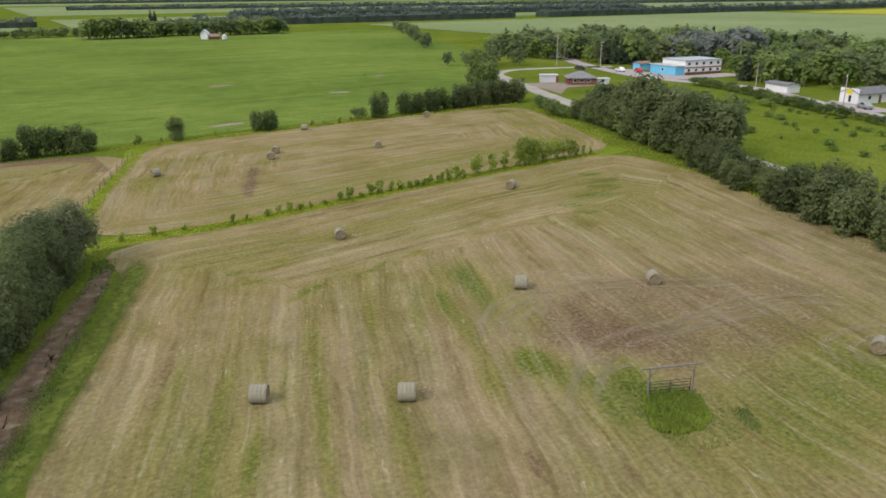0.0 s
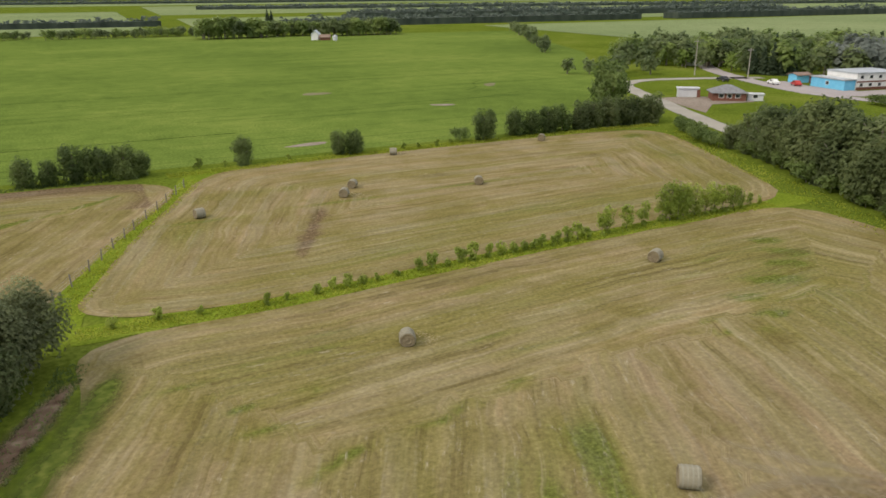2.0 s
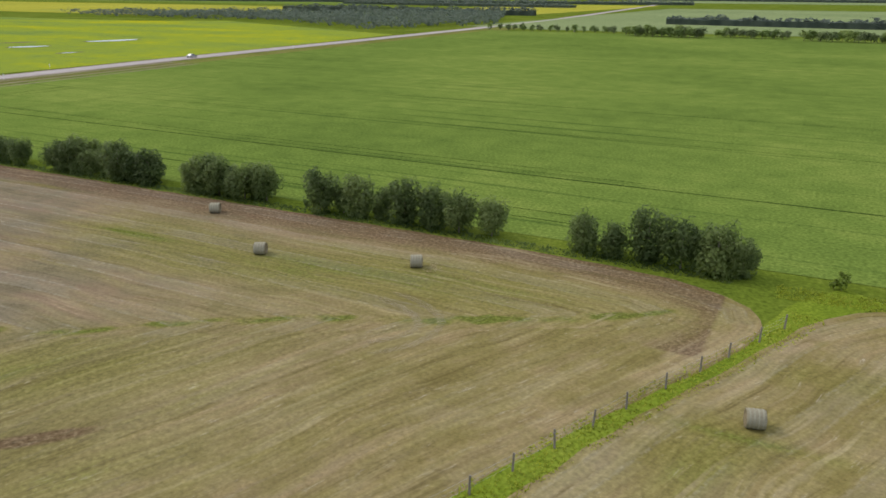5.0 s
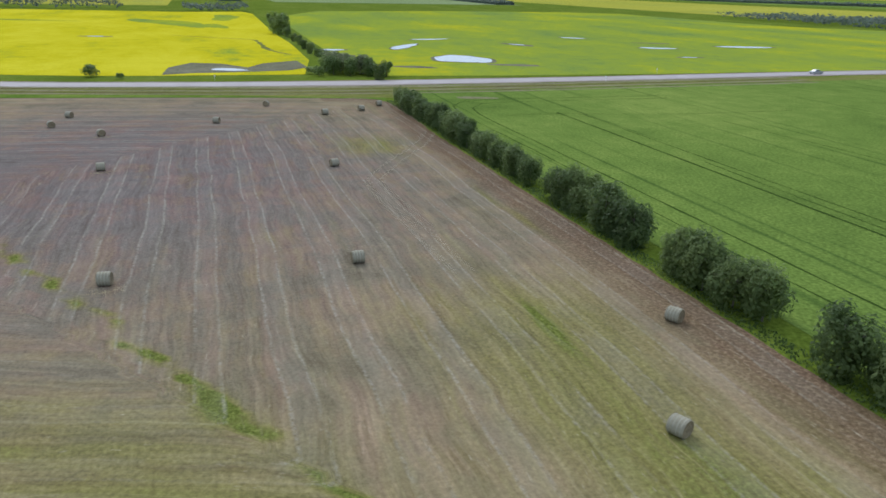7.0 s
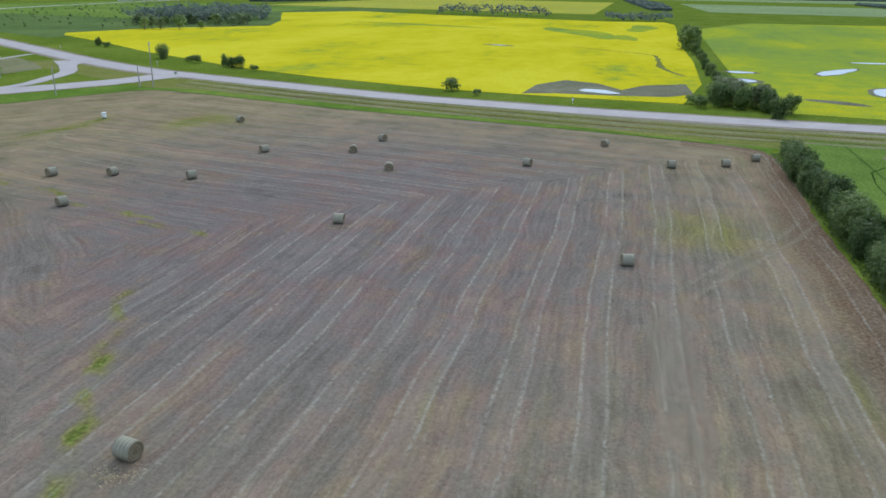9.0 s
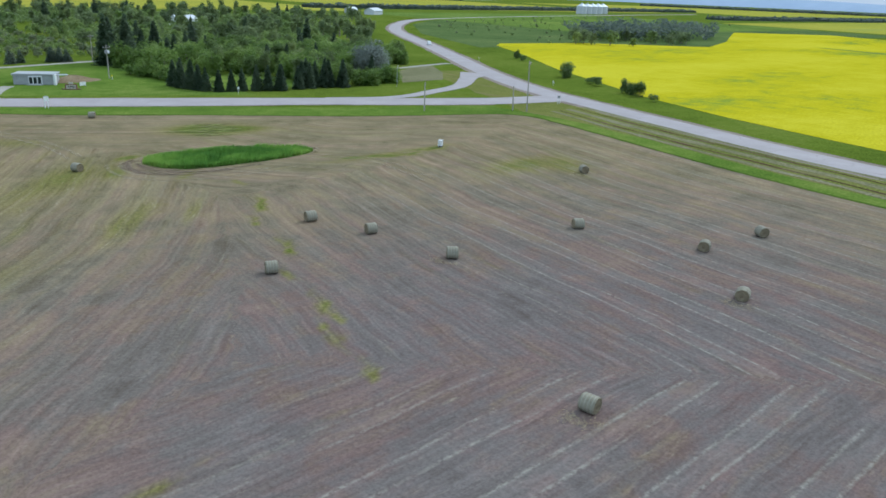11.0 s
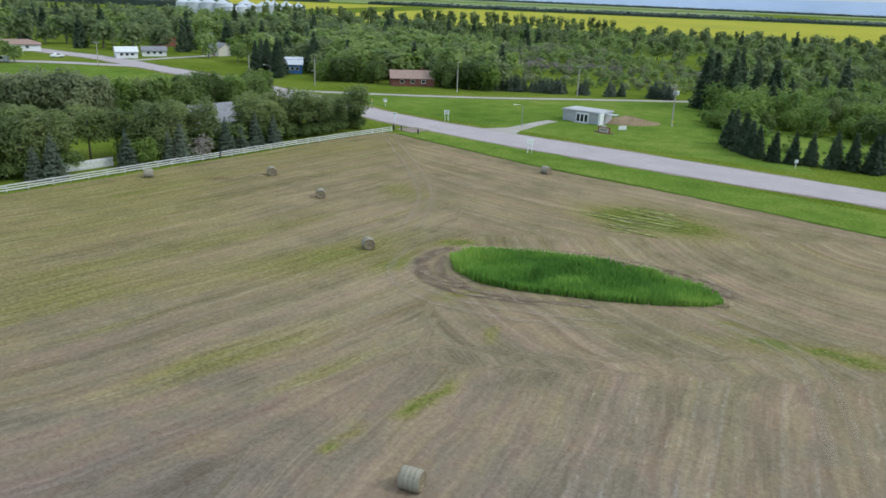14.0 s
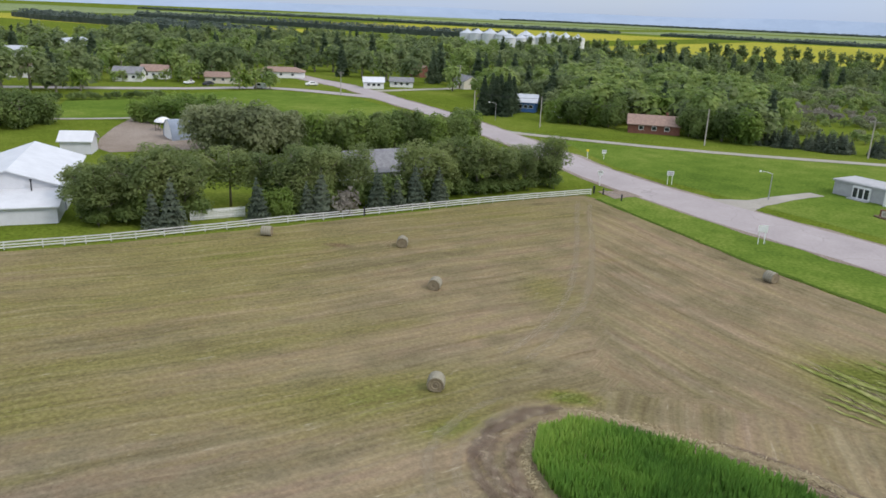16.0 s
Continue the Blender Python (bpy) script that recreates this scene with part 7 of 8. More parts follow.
tagged(part("earth_mound", mesh("earth_mound", mv, mf, "earth", True), at=pose(-173.6, -189.6, 0.0, 0, 0, 10)), "low brown mound of bare earth on the lawn", "mound")

sg = holder("monument_sign", "stone monument sign with a pale panel in a planted bed", "sign", at=pose(-167.9, -171.6, 0, 0, 0, -30))
part("bed", mesh("sign_bed", *prism([(2.4 * math.cos(a * 0.5236), 1.1 * math.sin(a * 0.5236)) for a in range(12)], 0, 0.18), "dirt"), sg)
part("panel", mesh("sign_panel", *box(-1.2, 1.2, -0.15, 0.15, 0.15, 1.15, 0.05), "cream"), sg)
part("frame", mesh("sign_frame", *joined(box(-1.45, -1.2, -0.22, 0.22, 0.1, 1.3, 0.04), box(1.2, 1.45, -0.22, 0.22, 0.1, 1.3, 0.04), box(-1.2, 1.2, -0.2, 0.2, 1.15, 1.3)), "brick"), sg)
part("crest", mesh("sign_crest", *prism([(0.55 * math.cos(a * 0.7854), 0.12 * math.sin(a * 0.7854)) for a in range(8)], 1.3, 1.8), "cream"), sg)
for zz in (0.75, 0.5):
    part("text_bar", mesh("text_bar", *box(-0.85, 0.85, 0.15, 0.17, zz, zz + 0.12), "dark"), sg)
sg = holder("board_sign", "white board sign on low legs", "sign", at=pose(-172.0, -175.4, 0, 0, 0, 205))
part("board", mesh("board", *box(-1.0, 1.0, -0.06, 0.06, 0.35, 1.25, 0.02), "white"), sg)
for s_ in (-0.8, 0.8):
    part("leg", mesh("board_leg", *box(s_ - 0.05, s_ + 0.05, -0.05, 0.05, 0, 0.4), "wood"), sg)

# white farm sheds by the board fence
sh = holder("machine_shed", "large white metal shed with a lean-to", "shed", at=Matrix(((-0.63, 0.777, 0, -66.3), (-0.777, -0.63, 0, -78.2), (0, 0, 1, 0), (0, 0, 0, 1))))
part("wall", mesh("shed_wall", *moved(gable_wall(23, 14, 3.4, 2.4), pose(6.5, 18.5, 0, 0, 0, 90)), "white_tin"), sh)
part("roof", mesh("shed_roof", *moved(gable(23, 14, 3.4, 2.4), pose(6.5, 18.5, 0, 0, 0, 90)), "white_tin"), sh)
part("lean_to", mesh("lean_wall", [(-0.3, 0, -0.1), (13.3, 0, -0.1), (13.3, 7.0, -0.1), (-0.3, 7.0, -0.1), (-0.3, 0, 2.3), (13.3, 0, 2.3), (13.3, 7.0, 3.1), (-0.3, 7.0, 3.1)],
                     [(0, 1, 5, 4), (1, 2, 6, 5), (2, 3, 7, 6), (3, 0, 4, 7), (3, 2, 1, 0)], "white_tin"), sh)
part("lean_roof", mesh("lean_roof", [(-0.7, -0.5, 2.25), (13.7, -0.5, 2.25), (13.7, 7.1, 3.15), (-0.7, 7.1, 3.15), (-0.7, -0.5, 2.4), (13.7, -0.5, 2.4), (13.7, 7.1, 3.3), (-0.7, 7.1, 3.3)],
                       [(0, 1, 5, 4), (1, 2, 6, 5), (2, 3, 7, 6), (3, 0, 4, 7), (4, 5, 6, 7), (3, 2, 1, 0)], "white_tin"), sh)
part("flue", mesh("flue", *lathe([(0.1, 2.5), (0.1, 4.6), (0.17, 4.65), (0.17, 4.8)], 10), "dark"), sh, pose(9.5, 6.0, 0), "dark stove pipe")
house("shed", -31.5, -119.5, -137, 5.6, 5, 2.6, 1.4, "white_tin", "white_tin", "white metal shed with a gable roof", "shed", windows=0, doors=0)
qs = holder("quonset_shed", "rounded grey-blue metal shed with white end walls", "shed", at=pose(-32, -145, 0, 0, 0, 66))
arch = [(3.6 * math.cos(math.pi * a / 14), 4.2 * math.sin(math.pi * a / 14)) for a in range(15)]
part("roof", mesh("quonset_roof", [(x_, y_, z_) for x_ in (-4.2, 4.2) for y_, z_ in arch] + [(x_, y_ * 0.97, z_ * 0.97) for x_ in (-4.2, 4.2) for y_, z_ in arch],
                  [(a, a + 1, a + 16, a + 15) for a in range(14)] + [(a + 31, a + 30, a + 45, a + 46) for a in range(14)] + [(a + 1, a, a + 30, a + 31) for a in range(14)] + [(a + 15, a + 16, a + 46, a + 45) for a in range(14)], "blue_tin", True), qs)
for x_ in (-4.0, 4.0):
    part("end_wall", mesh("quonset_end", *moved(prism([(a * 0.965, b_ * 0.965) for a, b_ in arch], -0.06, 0.06), Matrix(((0, 0, 1, x_), (1, 0, 0, 0), (0, 1, 0, 0), (0, 0, 0, 1)))), "white"), qs, None, "white end wall")
house("house", -91.6, -135.6, FT, 11, 8, 3.2, 2.8, "white", "roof_grey", "white house with a grey roof behind trees", windows=2)
house("garage", -98, -143.4, FT + 90, 7, 6, 2.6, 1.8, "cream", "roof_grey", "pale garage with a grey roof behind trees", "garage", windows=1)
gz = holder("gazebo", "white-roofed garden gazebo on the gravel yard", "gazebo", at=pose(-20.9, -147.5, 0))
part("roof", mesh("gazebo_roof", *lathe([(2.1, 2.1), (1.7, 2.6), (0.8, 3.05), (0.05, 3.2)], 8), "white"), gz)
for k in range(6):
    part("post", mesh("gazebo_post", *tube((1.8 * math.cos(k * 1.047), 1.8 * math.sin(k * 1.047), 0), (1.8 * math.cos(k * 1.047), 1.8 * math.sin(k * 1.047), 2.15), 0.07, 0.07), "wood"), gz)

# town houses in the south
house("house", -108.4, -237.8, 200, 13.4, 7, 2.5, 2.0, "brick", "roof_brown", "brown bungalow with a brown shingle roof", chimney=True)
house("house", -63, -252, 20, 6.5, 6, 3.2, 2.0, "blue", "tin", "blue house with a pale roof among spruces")
house("shed", -76, -247, 60, 5, 4, 2.0, 1.4, "white", "white_tin", "small white shed by the lane", "shed", windows=1)
house("house", 11, -269, 40, 7.6, 6.4, 2.5, 1.5, "white", "white_tin", "white house with a pale roof by the street")
house("house", 7.4, -282.5, 35, 9, 6, 2.2, 1.3, "white", "roof_grey", "white bungalow with a grey roof")
house("house", -12, -300, 150, 9, 7, 3, 2, "cream", "roof_grey", "cream house with a grey roof")
house("house", 57, -236, 42, 13, 7, 2.4, 1.5, "cream", "roof_brown", "cream bungalow with a brown roof by the street")
house("house", 62, -272, 40, 19, 8, 2.5, 1.8, "white", "roof_brown", "long white bungalow with a brown roof", kind="hip")
town = [(82, -213, 38, "white", "roof_grey"), (85, -227, 38, "white", "roof_brown"), (165, -265, 38, "white", "roof_grey"), (210, -243, 38, "white", "tin"), (126, -309, 38, "white", "roof_grey"), (95, -255, 38, "cream", "roof_grey"), (115, -190, 38, "white", "roof_brown"), (30, -330, 150, "brick", "roof_brown")]
for x, y, t_, wl, rf_ in town:
    house("house", x, y, t_, 10, 7.5, 3.0, 2.0, wl, rf_, f"small {'white' if wl == 'white' else 'cream' if wl == 'cream' else 'red-brown'} town house among trees", group="town houses")
house("warehouse", 240, -290, 125, 30, 14, 4.5, 2.5, "white_tin", "tin", "long pale metal warehouse beyond the trees", "warehouse", windows=0)
house("barn", -612, -630, 30, 24, 11, 4, 2.6, "white_tin", "white_tin", "long white farm barn by the highway", "barn", windows=0)
house("barn", -600, -654, 20, 14, 8, 4, 2.4, "white_tin", "tin", "white farm shed by the highway", "barn", windows=0)
house("house", -318, -440, 20, 16, 9, 4, 2.5, "white", "white_tin", "white farmhouse among dark woods", windows=3)

# town buildings in the east
hotel = house("hotel", 196, 100.5, -10, 16.5, 12, 4.7, 0, "white", "tin", "white two-storey hotel with a flat roof", "hotel", "flat", 0, 0)
for k in range(5):
    for zz in (0.95, 3.2):
        wo = part("window", None, hotel, pose(-6.6 + k * 3.3, -6.02, zz))
        part("frame", WIN[0], wo)
        part("pane", WIN[1], wo)
part("band", mesh("hotel_band", *box(-8.3, 8.3, -6.1, -6.0, 2.2, 2.6), "brick"), hotel, None, "dark red storey band")
part("base_wall", mesh("hotel_base", *box(-8.3, 8.3, -6.08, -6.0, 0, 0.85), "brick"), hotel, None, "red-brown base course")
house("annex", 185.6, 103, 82, 13, 4, 2.9, 0, "turquoise", "tin", "turquoise single-storey annex of the hotel", "building", "flat", 1, 1)
house("annex", 190, 118.5, -10, 5, 4, 2.4, 0.6, "turquoise", "roof_brown", "small turquoise porch building", "building", "gable", 0, 1)
house("house", 139.5, 99.5, -35, 8.5, 7, 2.1, 1.9, "brick", "roof_grey", "brick office with a grey hip roof", kind="hip", windows=3)
house("trailer", 134, 108.5, -35, 5.5, 2.5, 2.3, 0, "white_tin", "white_tin", "white cargo trailer beside the office", "trailer", "flat", 0, 1)
house("trailer", 144.5, 94.5, -40, 4, 2.2, 1.6, 0, "white_tin", "white_tin", "low white caravan beside the office", "trailer", "flat", 1, 0)
house("garage", 173, 50, 79, 8.2, 5, 2.3, 0.4, "white", "roof_grey", "long white garage by the street", "garage", windows=0)
shop = house("shop", 170.5, 24.4, -11, 12, 5.4, 2.6, 1.2, "white", "roof_grey", "white shop with a dark roof", "shop", windows=2)
part("facade", mesh("shop_front", *box(-0.15, 0.15, -2.8, 2.8, 0, 3.9), "white"), shop, pose(-6.2, 0, 0))
part("sign", mesh("shop_sign", *prism([(1.2 * math.cos(a * 0.628) * (1 if a % 2 else 0.8), 0.6 * math.sin(a * 0.628)) for a in range(10)], 0, 0.08), "yellow"), shop, pose(-6.36, 0, 3.0) @ pose(0, 0, 0, 90, 0, -90), "yellow shop emblem")
wo = part("window", None, shop, pose(-6.4, -0.4, 0.3, 0, 0, 90))
part("frame", SHOPWIN[0], wo)
part("pane", SHOPWIN[1], wo)
for x, y, t_, wl, rf_ in [(205, 178, 20, "white", "roof_grey"), (222, 30, -30, "white", "roof_grey"), (200, 2, -35, "cream", "roof_brown")]:
    house("house", x, y, t_, 9, 7, 2.8, 2.0, wl, rf_, f"{'white' if wl == 'white' else 'cream'} town house half hidden by trees", group="east town houses")

# grain bins


def bin_meshes(r, h):
    prof = [(r, -0.1)]
    for k in range(12):
        prof += [(r * 1.008, h * (k + 0.5) / 12), (r, h * (k + 1) / 12)]
    return (mesh("bin_body", *lathe(prof, 24), "white_tin", True), mesh("bin_roof", *lathe([(r * 1.04, h - 0.05), (r * 0.5, h + r * 0.28), (r * 0.12, h + r * 0.5)], 24), "tin"), mesh("bin_cap", *lathe([(r * 0.12, h + r * 0.5), (r * 0.14, h + r * 0.58), (0.05, h + r * 0.62)], 12), "tin"))


BIN = bin_meshes(6.2, 9.0)
for x, y, s_ in [(222, -694, 1.15), (208, -690, 1.2), (194, -690, 1.25), (180, -690, 1.2), (170, -686, 0.95), (162, -692, 0.95), (154, -698, 1.0), (146, -702, 1.1), (136, -706, 1.2), (126, -712, 1.2), (116, -718, 1.1), (150, -724, 1.2), (172, -722, 1.2), (-1074, -715, 0), (-1092, -718.5, 0), (-1110, -722, 0), (-1128, -725.5, 0), (-1146, -729, 0)]:
    ob = holder("grain_bin", "round white corrugated steel grain bin", "grain bin", "grain bins", pose(x, y, 0) @ Matrix.Diagonal((s_ or 1.28, s_ or 1.28, s_ or 1.28, 1)))
    for nm, me in zip(("body", "roof", "cap"), BIN):
        part(nm, me, ob)
house("barn", 121, 417.5, 60, 5.5, 4.5, 3.6, 2.2, "white", "tin", "tall white farm building before dark trees", "barn", windows=1)
house("barn", 125.5, 413, -20, 6, 4, 1.9, 1.3, "brick", "roof_brown", "low red-brown farm shed beside a white building", "barn", windows=0)
ob = holder("grain_bin", "small round white grain bin by the farm", "grain bin", "grain bins", pose(130, 407, 0) @ Matrix.Diagonal((0.25, 0.25, 0.27, 1)))
for nm, me in zip(("body", "roof", "cap"), BIN):
    part(nm, me, ob)

# ---- fences, poles, signs ----
fe = holder("board_fence", "weathered white board fence along the hay field", "fence")
FENCE = curve_through([(-67.3, -57.0), (-80.6, -78.1), (-85.4, -85.5), (-89.9, -93.5), (-96.2, -105.8), (-103.0, -118.3), (-113.7, -138.0), (-123.8, -154.6)], 2.5)
post_me = mesh("fence_post", *box(-0.06, 0.06, -0.06, 0.06, -0.1, 1.05, 0.02), "board_white")
gate_me = mesh("gate_post", *box(-0.14, 0.14, -0.14, 0.14, -0.1, 1.3, 0.03), "dark")
for i, p in enumerate(FENCE):
    part("post", post_me, fe, pose(p[0], p[1], 0))
    if i + 1 < len(FENCE):
        q = FENCE[i + 1]
        ln = math.hypot(*(q - p))
        an = math.degrees(math.atan2(q[1] - p[1], q[0] - p[0]))
        if abs(p[0] + 102.6) < 0.8:
            part("gate_post", gate_me, fe, pose(p[0], p[1], 0), "dark gate post")
        for zz in (0.22, 0.56, 0.9):
            part("board", mesh("board", *box(0.0, ln, -0.1, -0.06, zz, zz + 0.16), "board_white"), fe, pose(p[0], p[1], 0, 0, random.Random(i * 7 + int(zz * 10)).uniform(-0.8, 0.8), an))
part("end_post", gate_me, fe, pose(-123.8, -156, 0), "dark end post")
pk = holder("picket_panel", "short white picket screen under the trees", "fence", at=pose(-88.7, -103.6, 0, 0, 0, FT))
pick_me = mesh("picket", *box(-0.06, 0.06, -0.02, 0.02, 0.05, 1.5), "white")
for k in range(38):
    part("picket", pick_me, pk, pose(k * 0.2 - 3.8, 0, 0))
for zz in (0.4, 1.2):
    part("rail", mesh("picket_rail", *box(-3.9, 3.8, 0.02, 0.06, zz, zz + 0.1), "white"), pk)

wf = holder("wire_fence", "grey wooden post and wire fence in tall grass", "fence")
WF = curve_through([(-27.5, 17), (-25.6, 20.9), (-20.8, 31.7), (-15.2, 45.4), (-10, 57), (-6.5, 65)], 3.3)
wp = mesh("wire_post", *lathe([(0.085, -0.1), (0.075, 1.35), (0.05, 1.4)], 7), "wood")
for i, p in enumerate(WF):
    rr = random.Random(i)
    part("post", wp, wf, pose(p[0], p[1], 0, rr.uniform(-4, 4), rr.uniform(-4, 4), 0))
    if i + 1 < len(WF):
        for zz in (0.5, 0.85, 1.2):
            part("wire", mesh("wire", *tube((p[0], p[1], zz), (WF[i + 1][0], WF[i + 1][1], zz), 0.008, 0.008, 4), "steel"), wf)

gt = holder("timber_frame", "grey timber gateway frame with a metal gate in tall grass", "gateway", at=pose(5.3, -47.2, 0, 0, 0, math.degrees(math.atan2(-1.4, 3.1))))
for s_ in (-1.75, 1.75):
    part("post", mesh("gateway_post", *lathe([(0.08, -0.1), (0.07, 2.35)], 8), "wood"), gt, pose(s_, 0, 0))
    part("brace", mesh("gateway_brace", *tube((s_, 0, 1.75), (s_ * 0.62, 0, 2.35), 0.05, 0.05), "wood"), gt)
part("beam", mesh("gateway_beam", *tube((-2.4, 0, 2.42), (2.6, 0, 2.5), 0.08, 0.07, 8), "wood"), gt)
gate = part("gate", mesh("gate_stile", *tube((0, 0, 0.2), (0, 0, 1.25), 0.025, 0.025), "dark"), gt, pose(0, 0.1, 0))
for s_ in (-1.6, 1.6):
    part("gate_stile", mesh("gate_stile", *tube((s_, 0, 0.2), (s_, 0, 1.25), 0.03, 0.03), "dark"), gate)
for zz in (0.25, 0.5, 0.75, 1.0, 1.22):
    part("gate_bar", mesh("gate_bar", *tube((-1.6, 0, zz), (1.6, 0, zz), 0.022, 0.022), "dark"), gate)


def pole(x, y, h, turn=0, arm=True, lean=0.0, can=False, label="weathered wooden utility pole by the road"):
    ob = holder("utility_pole", label, "utility pole", "utility poles", pose(x, y, 0, 0, lean, turn))
    part("pole", mesh("pole_shaft", *lathe([(0.17, -0.1), (0.11, h)], 10), "pole"), ob)
    if arm:
        part("crossarm", mesh("crossarm", *box(-1.2, 1.2, 0.1, 0.22, h - 0.75, h - 0.6), "wood"), ob)
        for s_ in (-1.1, -0.5, 0.5, 1.1):
            part("insulator", mesh("insulator", *lathe([(0.05, 0), (0.08, 0.08), (0.05, 0.2)], 8), "white"), ob, pose(s_, 0.16, h - 0.6))
    if can:
        part("transformer", mesh("transformer", *lathe([(0.3, 0), (0.32, 0.1), (0.32, 0.85), (0.2, 0.95)], 14), "steel"), ob, pose(0.45, 0.1, h - 2.3), "grey pole transformer")
        part("transformer", mesh("transformer", *lathe([(0.3, 0), (0.32, 0.1), (0.32, 0.85), (0.2, 0.95)], 14), "white"), ob, pose(-0.45, 0.1, h - 2.3), "white pole transformer")
    return ob


for x, y, h, t_, a_, l_, c_ in [(-125.2, -225.8, 9, 10, False, 0, False), (-160.5, -236, 9.2, 20, True, 0, False), (-184.2, -190.6, 9.4, 20, True, 0, True), (-82, -222, 8.2, 10, False, 0, False), (-60, -224, 8, 10, False, 0, False), (-250.5, -87, 12.5, 30, True, 4, False),
                                (-227.5, -100, 7.0, 0, False, 0, False), (-248.5, -90, 6, 0, False, 2, False), (-196, -240, 9, 20, True, 0, False), (182, 132, 10, 0, True, 0, False), (176, 150, 12, 0, True, 0, False), (212, 92, 9, 0, False, 0, False), (159, 24, 8, 30, True, 0, False), (178, 62, 7, 30, False, 0, False), (3, -240, 8, 0, True, 0, False), (-9, -300, 9, 0, True, 0, False)]:
    pole(x, y, h, t_, a_, l_, c_)
for (x0, y0, z0), (x1, y1, z1) in [((-125.2, -225.8, 8.6), (-160.5, -236, 8.6)), ((-160.5, -236, 8.6), (-196, -240, 8.4)), ((-82, -222, 7.8), (-125.2, -225.8, 8.6)), ((-60, -224, 7.6), (-82, -222, 7.8))]:
    bits = []
    for k in range(8):
        f0, f1 = k / 8, (k + 1) / 8
        bits.append(tube((x0 + (x1 - x0) * f0, y0 + (y1 - y0) * f0, z0 + (z1 - z0) * f0 - 2.4 * f0 * (1 - f0)), (x0 + (x1 - x0) * f1, y0 + (y1 - y0) * f1, z0 + (z1 - z0) * f1 - 2.4 * f1 * (1 - f1)), 0.03, 0.03, 4))
    tagged(part("power_cable", mesh("power_cable", *joined(*bits), "dark")), "thin sagging power cable between wooden poles", "cable")


def street_lamp(x, y, turn, h=4.6):
    ob = holder("street_lamp", "pale metal street lamp with a curved arm", "street lamp", "street lamps", pose(x, y, 0, 0, 0, turn))
    part("post", mesh("lamp_post", *lathe([(0.1, -0.1), (0.07, h)], 8), "steel"), ob)
    part("arm", mesh("lamp_arm", *joined(tube((0, 0, h - 0.05), (1.1, 0, h + 0.35), 0.05, 0.045), tube((1.1, 0, h + 0.35), (2.2, 0, h + 0.45), 0.045, 0.04)), "steel"), ob)
    part("lantern", mesh("lantern", *moved(lathe([(0.05, 0), (0.2, 0.05), (0.16, 0.2)], 10), pose(2.3, 0, h + 0.35)), "white"), ob)


street_lamp(-149.5, -172.5, 40)
street_lamp(-66, -226, 60)
street_lamp(-251, -140, 60, 6)


def sign(x, y, turn, h, w, hh, posts=2, label="white road sign on two white posts", mat="white", bars=2):
    ob = holder("road_sign", label, "road sign", "road signs", pose(x, y, 0, 0, 0, turn))
    for s_ in ([-w * 0.32, w * 0.32] if posts == 2 else [0]):
        part("post", mesh("sign_post", *box(s_ - 0.05, s_ + 0.05, -0.04, 0.04, -0.1, h - 0.05), "white"), ob)
    pl = part("panel", mesh("sign_plate", *box(-w / 2, w / 2, -0.08, -0.04, h - hh, h, 0.01), mat), ob)
    for k in range(bars):
        part("text_bar", mesh("sign_bar", *box(-w * 0.35, w * 0.35, -0.095, -0.08, h - hh * (0.4 + 0.35 * k), h - hh * (0.25 + 0.35 * k)), "dark"), pl)


sign(-153.8, -142.4, 205, 2.7, 1.25, 1.0, bars=0)
sign(-132, -173, 205, 2.5, 1.2, 0.8)
sign(-113, -189, 205, 2.0, 0.9, 0.8, 1, "white road sign on a single post", bars=1)
sign(-110, -187, 205, 2.0, 0.5, 0.5, 1, "small yellow road marker on a post", "yellow", 0)
sign(-83, -186.5, 205, 2.6, 0.5, 1.2, 1, "tall white roadside marker", bars=0)
sign(-122.3, -162.5, 205, 2.8, 0.9, 0.8, 1, "white road sign near the fence corner", bars=1)
sign(-202.2, -146.6, 190, 1.7, 0.7, 0.6, 1, "small white roadside sign", bars=0)
sign(-269, -92, 100, 2.2, 0.9, 0.7, 2, "grey back of a junction sign", "steel", 0)
sign(-184, -187.5, 150, 1.3, 0.4, 0.4, 1, "small yellow marker by the pole", "yellow", 0)
for k, (x, y) in enumerate([(-243, 150), (-246, 300), (-261, 30), (-262, 180), (-300, -120), (-340, -195)]):
    sign(x, y, 100, 1.6, 0.35, 0.6, 1, "small white highway marker post", bars=0)
ub = holder("utility_box", "small white utility box on a stand in the stubble", "utility box", at=pose(-201, -64.5, 0, 0, 0, 20))
part("cabinet", mesh("cabinet", *box(-0.4, 0.4, -0.35, 0.35, 0.35, 1.3, 0.04), "white"), ub)
part("lid", mesh("cabinet_lid", *box(-0.46, 0.46, -0.41, 0.41, 1.3, 1.38, 0.04), "white"), ub)
for sx_ in (-0.3, 0.3):
    part("leg", mesh("cabinet_leg", *box(sx_ - 0.05, sx_ + 0.05, -0.3, 0.3, -0.05, 0.36), "wood"), ub)
dg = holder("farm_gate", "low dark field gate posts at the road corner", "gate", at=pose(-127.5, -155, 0, 0, 0, -30))
for s_ in (-2.4, 2.4):
    part("post", mesh("farm_gate_post", *lathe([(0.14, -0.1), (0.12, 1.1)], 8), "dark"), dg, pose(s_, 0, 0))
part("chain", mesh("chain", *tube((-2.4, 0, 0.8), (2.4, 0, 0.75), 0.03, 0.03), "steel"), dg)
ribbon("road_entry", [(-126, -156), (-129, -160), (-132, -164)], 5, 0.06, "gravel", "worn gravel field entrance", "road", 1.5, ragged=0.3)

# ---- cars ----


